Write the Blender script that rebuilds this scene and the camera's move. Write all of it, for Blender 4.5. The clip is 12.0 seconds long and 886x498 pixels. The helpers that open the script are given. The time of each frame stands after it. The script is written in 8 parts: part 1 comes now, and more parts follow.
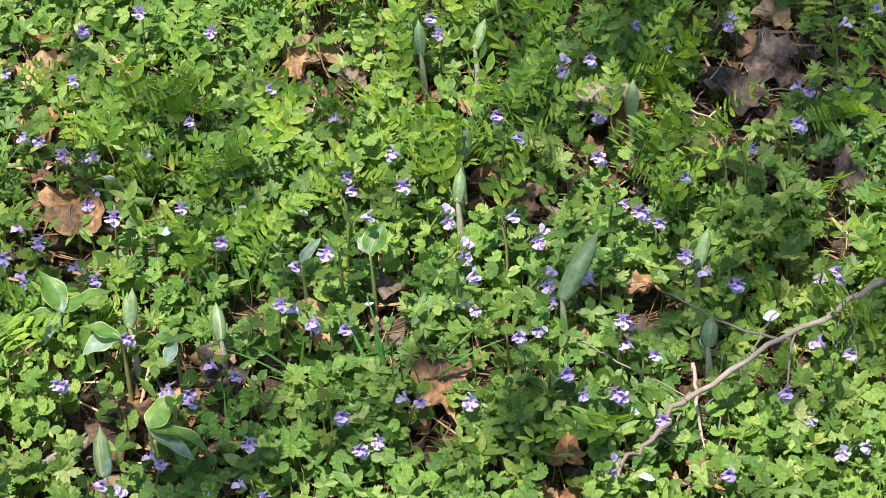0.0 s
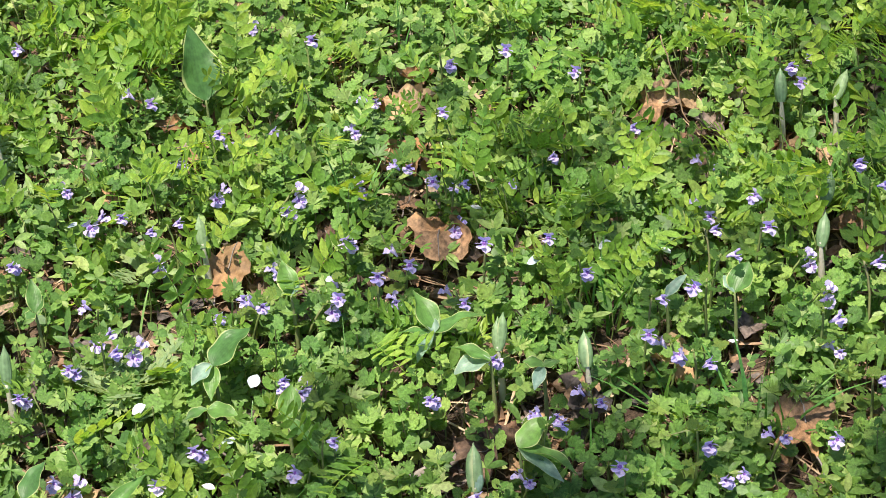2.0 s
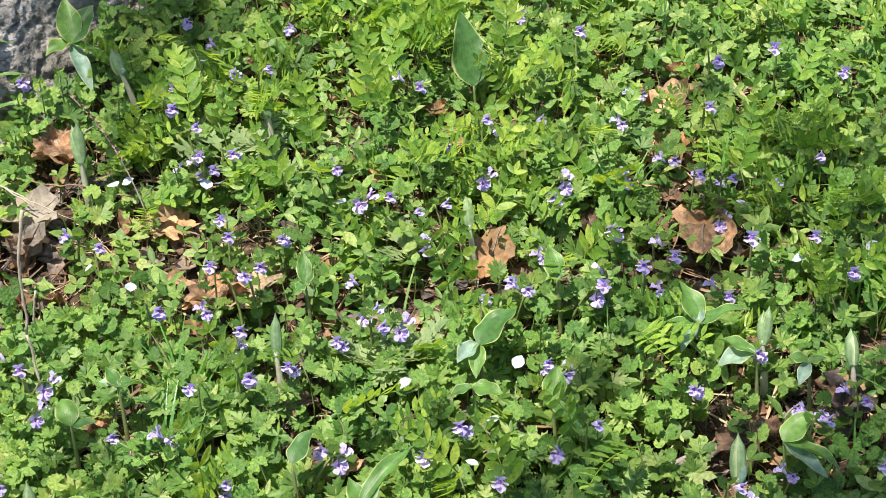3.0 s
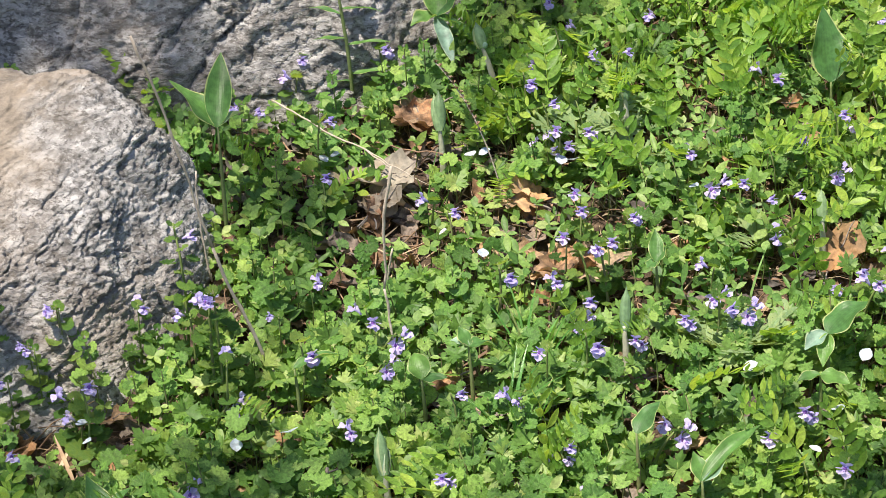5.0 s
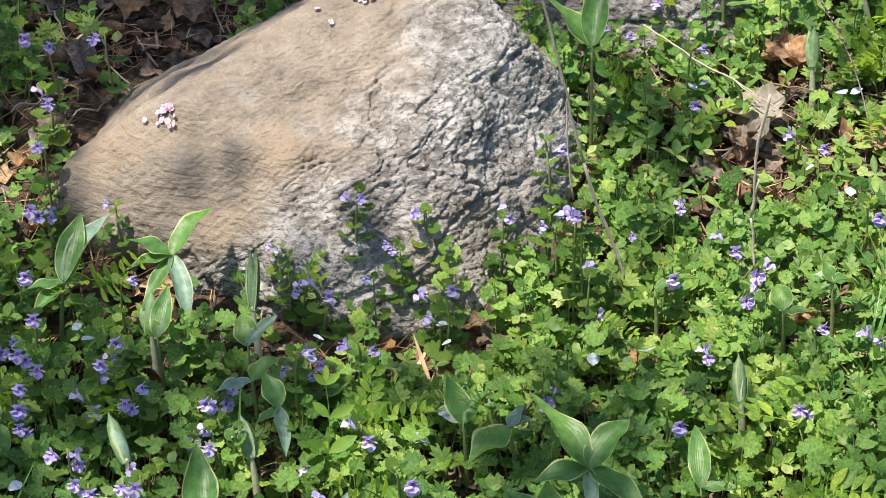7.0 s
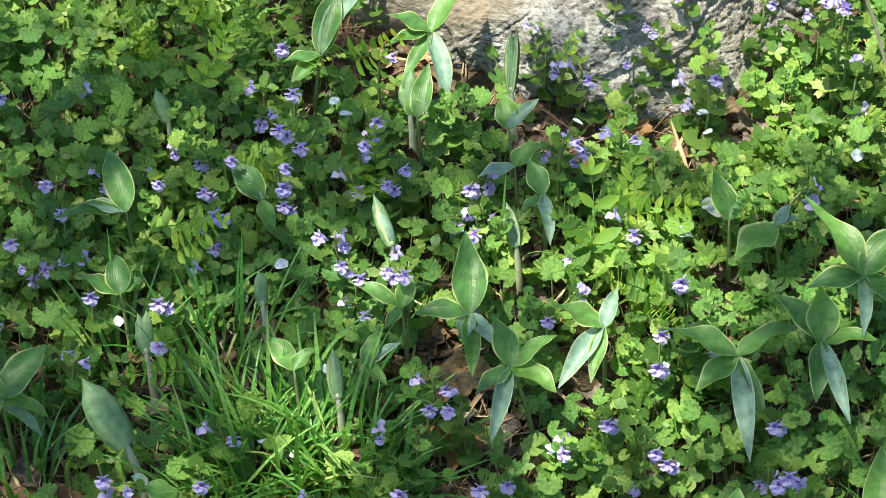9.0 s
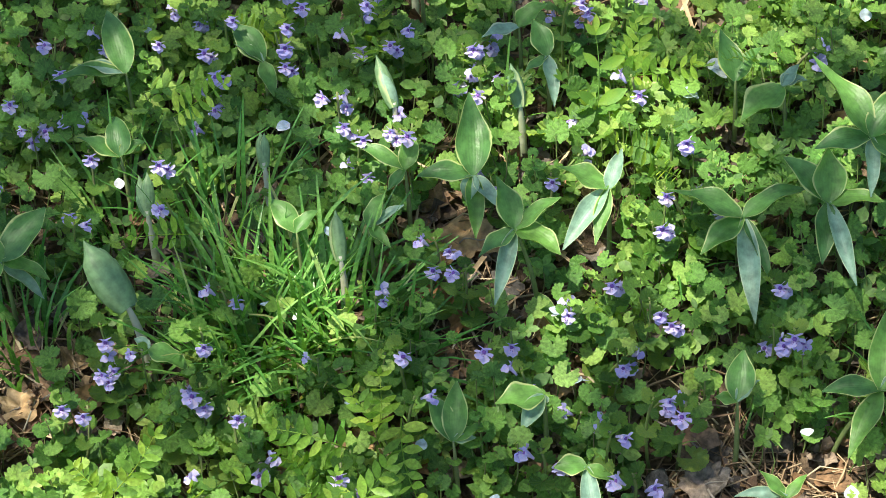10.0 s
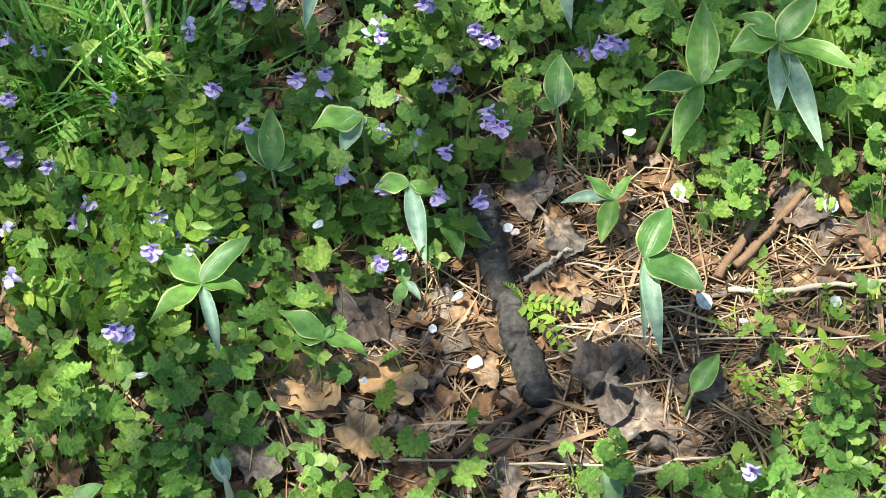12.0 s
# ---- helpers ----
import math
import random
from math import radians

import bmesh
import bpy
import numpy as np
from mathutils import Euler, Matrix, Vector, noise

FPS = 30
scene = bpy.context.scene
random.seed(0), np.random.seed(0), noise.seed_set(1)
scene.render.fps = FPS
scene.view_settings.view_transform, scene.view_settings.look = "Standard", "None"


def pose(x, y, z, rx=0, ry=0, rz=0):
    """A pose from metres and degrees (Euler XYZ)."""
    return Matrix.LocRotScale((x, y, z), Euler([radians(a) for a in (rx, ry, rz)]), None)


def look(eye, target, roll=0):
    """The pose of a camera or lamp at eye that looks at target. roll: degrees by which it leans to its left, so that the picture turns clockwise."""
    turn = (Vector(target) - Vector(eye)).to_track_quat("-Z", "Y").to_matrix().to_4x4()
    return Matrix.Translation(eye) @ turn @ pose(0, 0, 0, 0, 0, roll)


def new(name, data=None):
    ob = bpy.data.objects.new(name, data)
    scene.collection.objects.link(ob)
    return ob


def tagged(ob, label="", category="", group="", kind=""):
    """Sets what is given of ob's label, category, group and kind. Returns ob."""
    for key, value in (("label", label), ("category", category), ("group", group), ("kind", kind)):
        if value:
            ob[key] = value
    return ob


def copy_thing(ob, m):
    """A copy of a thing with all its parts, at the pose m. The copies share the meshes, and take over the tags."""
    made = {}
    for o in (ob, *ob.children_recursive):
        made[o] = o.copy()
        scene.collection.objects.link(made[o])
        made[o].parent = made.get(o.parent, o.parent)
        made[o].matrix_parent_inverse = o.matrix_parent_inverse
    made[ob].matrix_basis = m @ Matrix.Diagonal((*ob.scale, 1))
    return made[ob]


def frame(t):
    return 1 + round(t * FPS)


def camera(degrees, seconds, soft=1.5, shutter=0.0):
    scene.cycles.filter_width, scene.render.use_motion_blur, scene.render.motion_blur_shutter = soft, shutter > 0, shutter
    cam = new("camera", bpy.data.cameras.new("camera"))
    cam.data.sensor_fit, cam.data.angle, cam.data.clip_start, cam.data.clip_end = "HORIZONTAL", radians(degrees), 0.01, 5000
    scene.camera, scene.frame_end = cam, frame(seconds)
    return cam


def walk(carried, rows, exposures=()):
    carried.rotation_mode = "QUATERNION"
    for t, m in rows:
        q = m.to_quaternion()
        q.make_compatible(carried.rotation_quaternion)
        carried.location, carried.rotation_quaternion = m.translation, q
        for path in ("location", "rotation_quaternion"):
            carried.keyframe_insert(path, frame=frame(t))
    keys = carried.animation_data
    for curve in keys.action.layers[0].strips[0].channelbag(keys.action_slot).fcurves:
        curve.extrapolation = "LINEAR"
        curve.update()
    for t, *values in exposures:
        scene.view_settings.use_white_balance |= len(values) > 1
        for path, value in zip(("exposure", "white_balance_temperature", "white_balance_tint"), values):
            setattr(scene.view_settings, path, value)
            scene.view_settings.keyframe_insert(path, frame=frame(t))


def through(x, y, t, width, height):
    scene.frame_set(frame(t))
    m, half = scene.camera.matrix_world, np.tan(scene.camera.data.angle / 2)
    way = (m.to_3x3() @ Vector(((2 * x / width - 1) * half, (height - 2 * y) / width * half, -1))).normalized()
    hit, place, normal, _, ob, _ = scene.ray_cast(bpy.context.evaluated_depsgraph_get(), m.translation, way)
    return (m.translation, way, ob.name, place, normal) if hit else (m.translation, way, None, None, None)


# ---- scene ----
# ---------------------------------------------------------------- camera
cam = camera(23.0, 12.0, soft=0.9)
ROWS = [
    (0.0, 0.0000, 0.0000, 1.6618, -0.000, -31.816, 0.454),
    (0.5, -0.0261, -0.0123, 1.6554, 0.766, -31.315, 0.590),
    (1.0, -0.0496, -0.0266, 1.6559, 1.611, -30.575, 0.615),
    (1.5, -0.0877, -0.0496, 1.6509, 3.914, -29.966, 0.149),
    (2.0, -0.1285, -0.0680, 1.6443, 7.198, -29.765, -0.321),
    (2.5, -0.1601, -0.0870, 1.6324, 10.408, -29.464, -0.514),
    (3.0, -0.1987, -0.1079, 1.6253, 13.023, -29.334, -0.417),
    (3.5, -0.2214, -0.1378, 1.6168, 15.683, -29.002, -0.570),
    (3.7, -0.2204, -0.1432, 1.6202, 16.525, -29.052, -0.616),
    (5.3, -0.2648, -0.1869, 1.5991, 22.426, -28.733, -0.048),
    (5.5, -0.2667, -0.1915, 1.5990, 23.173, -28.728, -0.084),
    (6.0, -0.2890, -0.2056, 1.5983, 25.339, -28.760, -0.225),
    (6.5, -0.3044, -0.2202, 1.5846, 27.820, -28.931, -0.084),
    (7.0, -0.3150, -0.2336, 1.5717, 30.157, -29.943, 0.239),
    (7.5, -0.3302, -0.2436, 1.5629, 31.844, -31.514, 0.177),
    (7.7, -0.3364, -0.2503, 1.5563, 32.384, -32.065, 0.011),
    (9.3, -0.4934, -0.2606, 1.6650, 33.426, -39.676, 0.446),
    (9.5, -0.4919, -0.2599, 1.6567, 33.475, -40.308, 0.403),
    (10.0, -0.4886, -0.2542, 1.6409, 33.335, -41.941, 0.383),
    (10.5, -0.4872, -0.2520, 1.6363, 32.651, -42.864, 0.370),
    (11.0, -0.4765, -0.2576, 1.6134, 31.886, -44.145, -0.042),
    (11.5, -0.4694, -0.2694, 1.5869, 30.479, -45.294, -0.426),
    (12.0, -0.4532, -0.2537, 1.5634, 27.933, -47.100, -0.271),
]
EXPOSURE = 0.97
walk(cam, [(t, pose(x, y, z, 90 + pitch, 0, yaw) @ pose(0, 0, 0, 0, 0, roll)) for t, x, y, z, yaw, pitch, roll in ROWS],
     [(0.0, EXPOSURE, 6500, 15), (3.5, EXPOSURE + 0.01, 6500, 15), (5.5, EXPOSURE - 0.06, 6500, 15), (7.0, EXPOSURE - 0.03, 6500, 14), (9.0, EXPOSURE + 0.42, 6600, 1), (11.0, EXPOSURE + 0.44, 6550, 2), (11.6, EXPOSURE + 0.37, 6450, 4), (12.0, EXPOSURE + 0.37, 6450, 5)])

# ---------------------------------------------------------------- sky and sun
TO_SUN = Vector((-0.17, -0.30, 0.94)).normalized()
world = bpy.data.worlds.new("sky")
scene.world = world
world.use_nodes = True
wn = world.node_tree.nodes
sky = wn.new("ShaderNodeTexSky")
sky.sky_type = "NISHITA"
sky.sun_disc = False
sky.sun_elevation = math.asin(TO_SUN.z)
sky.sun_rotation = math.atan2(TO_SUN.x, TO_SUN.y)
wn["Background"].inputs["Strength"].default_value = 0.09
world.node_tree.links.new(sky.outputs["Color"], wn["Background"].inputs["Color"])
sun = new("sun", bpy.data.lights.new("sun", "SUN"))
sun.data.energy = 4.6
sun.data.angle = radians(0.6)
sun.data.color = (1.0, 0.92, 0.78)
sun.matrix_world = look(TO_SUN * 20, (0, 0, 0))


# ---------------------------------------------------------------- materials
def material(name):
    m = bpy.data.materials.new(name)
    m.use_nodes = True
    nt = m.node_tree
    return m, nt, nt.nodes["Principled BSDF"], nt.nodes["Material Output"]


def ramp(nt, stops):
    r = nt.nodes.new("ShaderNodeValToRGB")
    e = r.color_ramp.elements
    while len(e) < len(stops):
        e.new(0.5)
    for el, (p, c) in zip(e, stops):
        el.position, el.color = p, (*c, 1)
    return r


def vary(nt):
    """A random value for each leaf, whether it is an object or an island of a mesh."""
    g, o, a, f = (nt.nodes.new(k) for k in ("ShaderNodeNewGeometry", "ShaderNodeObjectInfo", "ShaderNodeMath", "ShaderNodeMath"))
    a.operation, f.operation = "ADD", "FRACT"
    nt.links.new(g.outputs["Random Per Island"], a.inputs[0])
    nt.links.new(o.outputs["Random"], a.inputs[1])
    nt.links.new(a.outputs[0], f.inputs[0])
    return f.outputs[0]


def noise_node(nt, scale, detail=4.0, rough=0.6, coord="Object"):
    c, n = nt.nodes.new("ShaderNodeTexCoord"), nt.nodes.new("ShaderNodeTexNoise")
    n.inputs["Scale"].default_value, n.inputs["Detail"].default_value, n.inputs["Roughness"].default_value = scale, detail, rough
    nt.links.new(c.outputs[coord], n.inputs["Vector"])
    return n


def mixed(nt, a, b, fac, mode="MIX"):
    m = nt.nodes.new("ShaderNodeMix")
    m.data_type, m.blend_type = "RGBA", mode
    for sock, v in ((m.inputs[0], fac), (m.inputs[6], a), (m.inputs[7], b)):
        if isinstance(v, (int, float)):
            sock.default_value = v
        elif isinstance(v, tuple):
            sock.default_value = (*v, 1)
        else:
            nt.links.new(v, sock)
    return m.outputs[2]


def bump(nt, b, height, strength, distance):
    n = nt.nodes.new("ShaderNodeBump")
    n.inputs["Strength"].default_value, n.inputs["Distance"].default_value = strength, distance
    nt.links.new(height, n.inputs["Height"])
    nt.links.new(n.outputs[0], b.inputs["Normal"])
    return n


def leafy(name, stops, through=0.4, rough=0.5, margin=None, streak=0.0, relief=0.25, scale=260, glow=(1.70, 1.50, 0.7), veins=0, mottle=0.28, blotch=0.0):
    """A thin leaf: gloss on top, light passing through it, a colour of its own for each leaf."""
    m, nt, b, out = material(name)
    r = ramp(nt, stops)
    nt.links.new(vary(nt), r.inputs[0])
    n = noise_node(nt, scale)
    fleck = ramp(nt, [(0.33, (1 - mottle,) * 3), (0.5, (1, 1, 1)), (0.67, (1 + mottle,) * 3)])
    nt.links.new(n.outputs["Fac"], fleck.inputs[0])
    col = mixed(nt, r.outputs[0], fleck.outputs[0], 1.0, "MULTIPLY")
    if blotch:
        stain = ramp(nt, [(0.36, (1 - blotch,) * 3), (0.52, (1, 1, 1)), (0.66, (1 + 0.6 * blotch, 1 + 0.45 * blotch, 1 + 0.3 * blotch))])
        nt.links.new(noise_node(nt, 38, 5, 0.65).outputs["Fac"], stain.inputs[0])
        col = mixed(nt, col, stain.outputs[0], 1.0, "MULTIPLY")
    drift = ramp(nt, [(0.38, (0.86, 0.95, 1.0)), (0.62, (1.09, 1.04, 0.95))])
    nt.links.new(noise_node(nt, 5.5, 2.0).outputs["Fac"], drift.inputs[0])
    col = mixed(nt, col, drift.outputs[0], 1.0, "MULTIPLY")
    height = n.outputs["Fac"]
    if streak or margin:
        uv, sep = nt.nodes.new("ShaderNodeTexCoord"), nt.nodes.new("ShaderNodeSeparateXYZ")
        nt.links.new(uv.outputs["UV"], sep.inputs[0])
    if streak:
        s = nt.nodes.new("ShaderNodeMath")
        s.operation, s.inputs[1].default_value = "MULTIPLY", 70.0
        nt.links.new(sep.outputs[0], s.inputs[0])
        w = nt.nodes.new("ShaderNodeMath")
        w.operation = "SINE"
        nt.links.new(s.outputs[0], w.inputs[0])
        k = nt.nodes.new("ShaderNodeMath")
        k.operation, k.inputs[1].default_value, k.inputs[2].default_value = "MULTIPLY_ADD", streak, streak
        nt.links.new(w.outputs[0], k.inputs[0])
        pleat = nt.nodes.new("ShaderNodeMath")
        pleat.operation, pleat.inputs[1].default_value = "MULTIPLY_ADD", 0.05
        nt.links.new(w.outputs[0], pleat.inputs[0])
        nt.links.new(n.outputs["Fac"], pleat.inputs[2])
        height = pleat.outputs[0]
        col = mixed(nt, col, tuple(min(1, 1.9 * c) for c in stops[-1][1]), k.outputs[0])
    if margin:
        e = nt.nodes.new("ShaderNodeMath")
        e.operation, e.inputs[1].default_value = "SUBTRACT", 0.5
        nt.links.new(sep.outputs[0], e.inputs[0])
        ab = nt.nodes.new("ShaderNodeMath")
        ab.operation = "ABSOLUTE"
        nt.links.new(e.outputs[0], ab.inputs[0])
        jig = noise_node(nt, 26, 3)
        ad = nt.nodes.new("ShaderNodeMath")
        ad.operation, ad.inputs[1].default_value = "MULTIPLY_ADD", 0.24
        nt.links.new(jig.outputs["Fac"], ad.inputs[0])
        nt.links.new(ab.outputs[0], ad.inputs[2])
        mr = ramp(nt, [(0.555, (0, 0, 0)), (0.60, (1, 1, 1))])
        nt.links.new(ad.outputs[0], mr.inputs[0])
        col = mixed(nt, col, margin, mr.outputs[0])
    if veins:
        uv, mid, sep2 = nt.nodes.new("ShaderNodeTexCoord"), nt.nodes.new("ShaderNodeVectorMath"), nt.nodes.new("ShaderNodeSeparateXYZ")
        mid.operation, mid.inputs[1].default_value = "SUBTRACT", (0.5, 0.5, 0)
        nt.links.new(uv.outputs["UV"], mid.inputs[0])
        nt.links.new(mid.outputs[0], sep2.inputs[0])
        at = nt.nodes.new("ShaderNodeMath")
        at.operation = "ARCTAN2"
        nt.links.new(sep2.outputs[0], at.inputs[0])
        nt.links.new(sep2.outputs[1], at.inputs[1])
        sn = None
        for op, val in (("MULTIPLY", veins), ("SINE", 0), ("ABSOLUTE", 0)):
            k = nt.nodes.new("ShaderNodeMath")
            k.operation = op
            k.inputs[1].default_value = val
            nt.links.new((sn or at).outputs[0], k.inputs[0])
            sn = k
        vr = ramp(nt, [(0.0, (0.20, 0.20, 0.20)), (0.22, (0, 0, 0))])
        nt.links.new(sn.outputs[0], vr.inputs[0])
        col = mixed(nt, col, tuple(min(1, 1.5 * c) for c in stops[-1][1]), vr.outputs[0])
    nt.links.new(col, b.inputs["Base Color"])
    b.inputs["Roughness"].default_value = rough
    b.inputs["Specular IOR Level"].default_value = 0.4
    bump(nt, b, height, relief, 0.002)
    tr, mx = nt.nodes.new("ShaderNodeBsdfTranslucent"), nt.nodes.new("ShaderNodeMixShader")
    nt.links.new(mixed(nt, col, glow, 1.0, "MULTIPLY"), tr.inputs["Color"])
    mx.inputs[0].default_value = through
    nt.links.new(b.outputs[0], mx.inputs[1])
    nt.links.new(tr.outputs[0], mx.inputs[2])
    nt.links.new(mx.outputs[0], out.inputs["Surface"])
    return m


def solid(name, stops, scale=40, rough=0.8, relief=0.5, distance=0.004, detail=6.0, spread=0.5):
    """An opaque surface, mottled by noise, with a tone of its own for each piece."""
    m, nt, b, out = material(name)
    n = noise_node(nt, scale, detail, 0.65)
    v = nt.nodes.new("ShaderNodeMath")
    v.operation, v.inputs[1].default_value = "MULTIPLY_ADD", spread
    off = nt.nodes.new("ShaderNodeMath")
    off.operation, off.inputs[1].default_value = "SUBTRACT", spread / 2
    nt.links.new(n.outputs["Fac"], off.inputs[0])
    nt.links.new(vary(nt), v.inputs[0])
    nt.links.new(off.outputs[0], v.inputs[2])
    r = ramp(nt, stops)
    nt.links.new(v.outputs[0], r.inputs[0])
    nt.links.new(r.outputs[0], b.inputs["Base Color"])
    b.inputs["Roughness"].default_value = rough
    b.inputs["Specular IOR Level"].default_value = 0.3
    bump(nt, b, n.outputs["Fac"], relief, distance)
    return m


IVY = leafy("ground_ivy_leaf", [(0.0, (0.072, 0.165, 0.034)), (0.4, (0.122, 0.262, 0.050)), (0.75, (0.195, 0.35, 0.068)), (1.0, (0.29, 0.42, 0.10))], 0.40, 0.50, veins=6.0, relief=0.9, scale=320, mottle=0.34)
HERB = leafy("small_herb_leaf", [(0.0, (0.085, 0.18, 0.042)), (0.5, (0.165, 0.30, 0.064)), (0.85, (0.27, 0.40, 0.10)), (1.0, (0.36, 0.45, 0.16))], 0.44, 0.48)
VETCH = leafy("vetch_leaf", [(0.0, (0.115, 0.24, 0.045)), (0.5, (0.22, 0.385, 0.060)), (1.0, (0.37, 0.50, 0.09))], 0.50, 0.42)
SEAL = leafy("solomons_seal_leaf", [(0.0, (0.072, 0.175, 0.052)), (0.5, (0.104, 0.230, 0.058)), (1.0, (0.150, 0.295, 0.062))], 0.38, 0.40, margin=(0.46, 0.52, 0.22), streak=0.018, scale=120, relief=0.4)
SEAL_BUD = leafy("rolled_seal_leaf", [(0.0, (0.14, 0.24, 0.12)), (0.6, (0.19, 0.30, 0.14)), (1.0, (0.25, 0.36, 0.17))], 0.26, 0.42, margin=(0.40, 0.46, 0.24), streak=0.045, scale=120, relief=0.5)
SEAL_BACK = leafy("solomons_seal_pale_leaf", [(0.0, (0.18, 0.29, 0.23)), (1.0, (0.24, 0.36, 0.27))], 0.30, 0.45, margin=(0.48, 0.55, 0.36), streak=0.018, scale=120, relief=0.4)
GRASS = leafy("grass_blade", [(0.0, (0.065, 0.19, 0.040)), (0.6, (0.125, 0.30, 0.065)), (0.93, (0.22, 0.40, 0.11)), (1.0, (0.48, 0.44, 0.22))], 0.35, 0.26)
FLOWER = leafy("lilac_petal", [(0.0, (0.43, 0.38, 0.73)), (0.5, (0.57, 0.49, 0.80)), (1.0, (0.73, 0.62, 0.87))], 0.35, 0.65, scale=500, glow=(1.2, 1.1, 1.3), mottle=0.15)
MUGWORT = leafy("mugwort_leaf", [(0.0, (0.20, 0.30, 0.13)), (1.0, (0.31, 0.41, 0.19))], 0.38, 0.6)
THROAT = solid("purple_throat", [(0.0, (0.16, 0.06, 0.34)), (1.0, (0.30, 0.14, 0.50))], 300)
PETAL = leafy("blossom_petal", [(0.0, (0.44, 0.52, 0.63)), (0.6, (0.56, 0.61, 0.69)), (1.0, (0.70, 0.67, 0.71))], 0.3, 0.55, glow=(1, 1, 1))
PINK = leafy("pink_blossom_petal", [(0.0, (0.62, 0.40, 0.50)), (1.0, (0.76, 0.62, 0.67))], 0.3, 0.55, glow=(1, 1, 1))
STEM = solid("green_stem", [(0.0, (0.11, 0.14, 0.05)), (0.5, (0.16, 0.22, 0.06)), (1.0, (0.20, 0.16, 0.11))], 60, 0.6)
SHEATH = solid("sheathed_stem", [(0.0, (0.29, 0.33, 0.20)), (0.5, (0.42, 0.43, 0.31)), (1.0, (0.50, 0.44, 0.38))], 90, 0.55)
STALK = solid("arching_green_stalk", [(0.0, (0.10, 0.14, 0.05)), (0.6, (0.17, 0.22, 0.08)), (1.0, (0.22, 0.20, 0.11))], 90, 0.5)
DEAD = leafy("dead_leaf", [(0.0, (0.12, 0.075, 0.052)), (0.35, (0.20, 0.12, 0.075)), (0.7, (0.31, 0.18, 0.095)), (1.0, (0.38, 0.26, 0.16))], 0.12, 0.75, relief=1.0, scale=150, glow=(1.4, 1.1, 0.7), mottle=0.4, blotch=0.5)
DEAD_GREY = leafy("grey_dead_leaf", [(0.0, (0.085, 0.066, 0.058)), (0.5, (0.155, 0.12, 0.102)), (1.0, (0.25, 0.20, 0.165))], 0.08, 0.8, relief=1.0, scale=170, glow=(1.2, 1.0, 0.8), mottle=0.45, blotch=0.5)
DEAD_TAN = leafy("tan_dead_leaf", [(0.0, (0.27, 0.145, 0.068)), (0.5, (0.37, 0.22, 0.108)), (1.0, (0.47, 0.335, 0.20))], 0.2, 0.7, relief=0.8, scale=110, glow=(1.3, 1.0, 0.7), mottle=0.3, blotch=0.4)
DEAD_PALE = leafy("bleached_dead_leaf", [(0.0, (0.25, 0.205, 0.155)), (1.0, (0.34, 0.285, 0.22))], 0.15, 0.8, relief=0.8, scale=110, glow=(1.2, 1.0, 0.8), mottle=0.25, blotch=0.35)
STRAW = solid("dry_straw", [(0.0, (0.12, 0.072, 0.045)), (0.35, (0.24, 0.15, 0.09)), (0.7, (0.37, 0.265, 0.165)), (1.0, (0.50, 0.41, 0.28))], 60, 0.65, spread=0.9)
TWIG = solid("twig_bark", [(0.0, (0.11, 0.092, 0.08)), (0.5, (0.21, 0.18, 0.155)), (1.0, (0.36, 0.32, 0.28))], 90, 0.85, spread=0.4)
BROWN_TWIG = solid("brown_stem_bark", [(0.0, (0.085, 0.050, 0.032)), (0.5, (0.16, 0.098, 0.062)), (1.0, (0.27, 0.18, 0.12))], 160, 0.8, spread=0.4)
PALE_TWIG = solid("bleached_twig", [(0.0, (0.30, 0.25, 0.19)), (0.5, (0.43, 0.37, 0.29)), (1.0, (0.55, 0.50, 0.42))], 90, 0.8, spread=0.3)
BARK = solid("lichened_bark", [(0.0, (0.022, 0.020, 0.018)), (0.42, (0.055, 0.05, 0.045)), (0.58, (0.10, 0.095, 0.086)), (0.72, (0.17, 0.165, 0.15)), (1.0, (0.34, 0.34, 0.31))], 130, 0.9, 1.0, 0.006, 9, spread=0.05)
SOIL = solid("leaf_mould_soil", [(0.0, (0.022, 0.016, 0.012)), (0.42, (0.055, 0.038, 0.026)), (0.54, (0.12, 0.082, 0.055)), (0.64, (0.21, 0.15, 0.10)), (1.0, (0.30, 0.23, 0.16))], 85, 0.95, 1.0, 0.012, 12, spread=0.0)


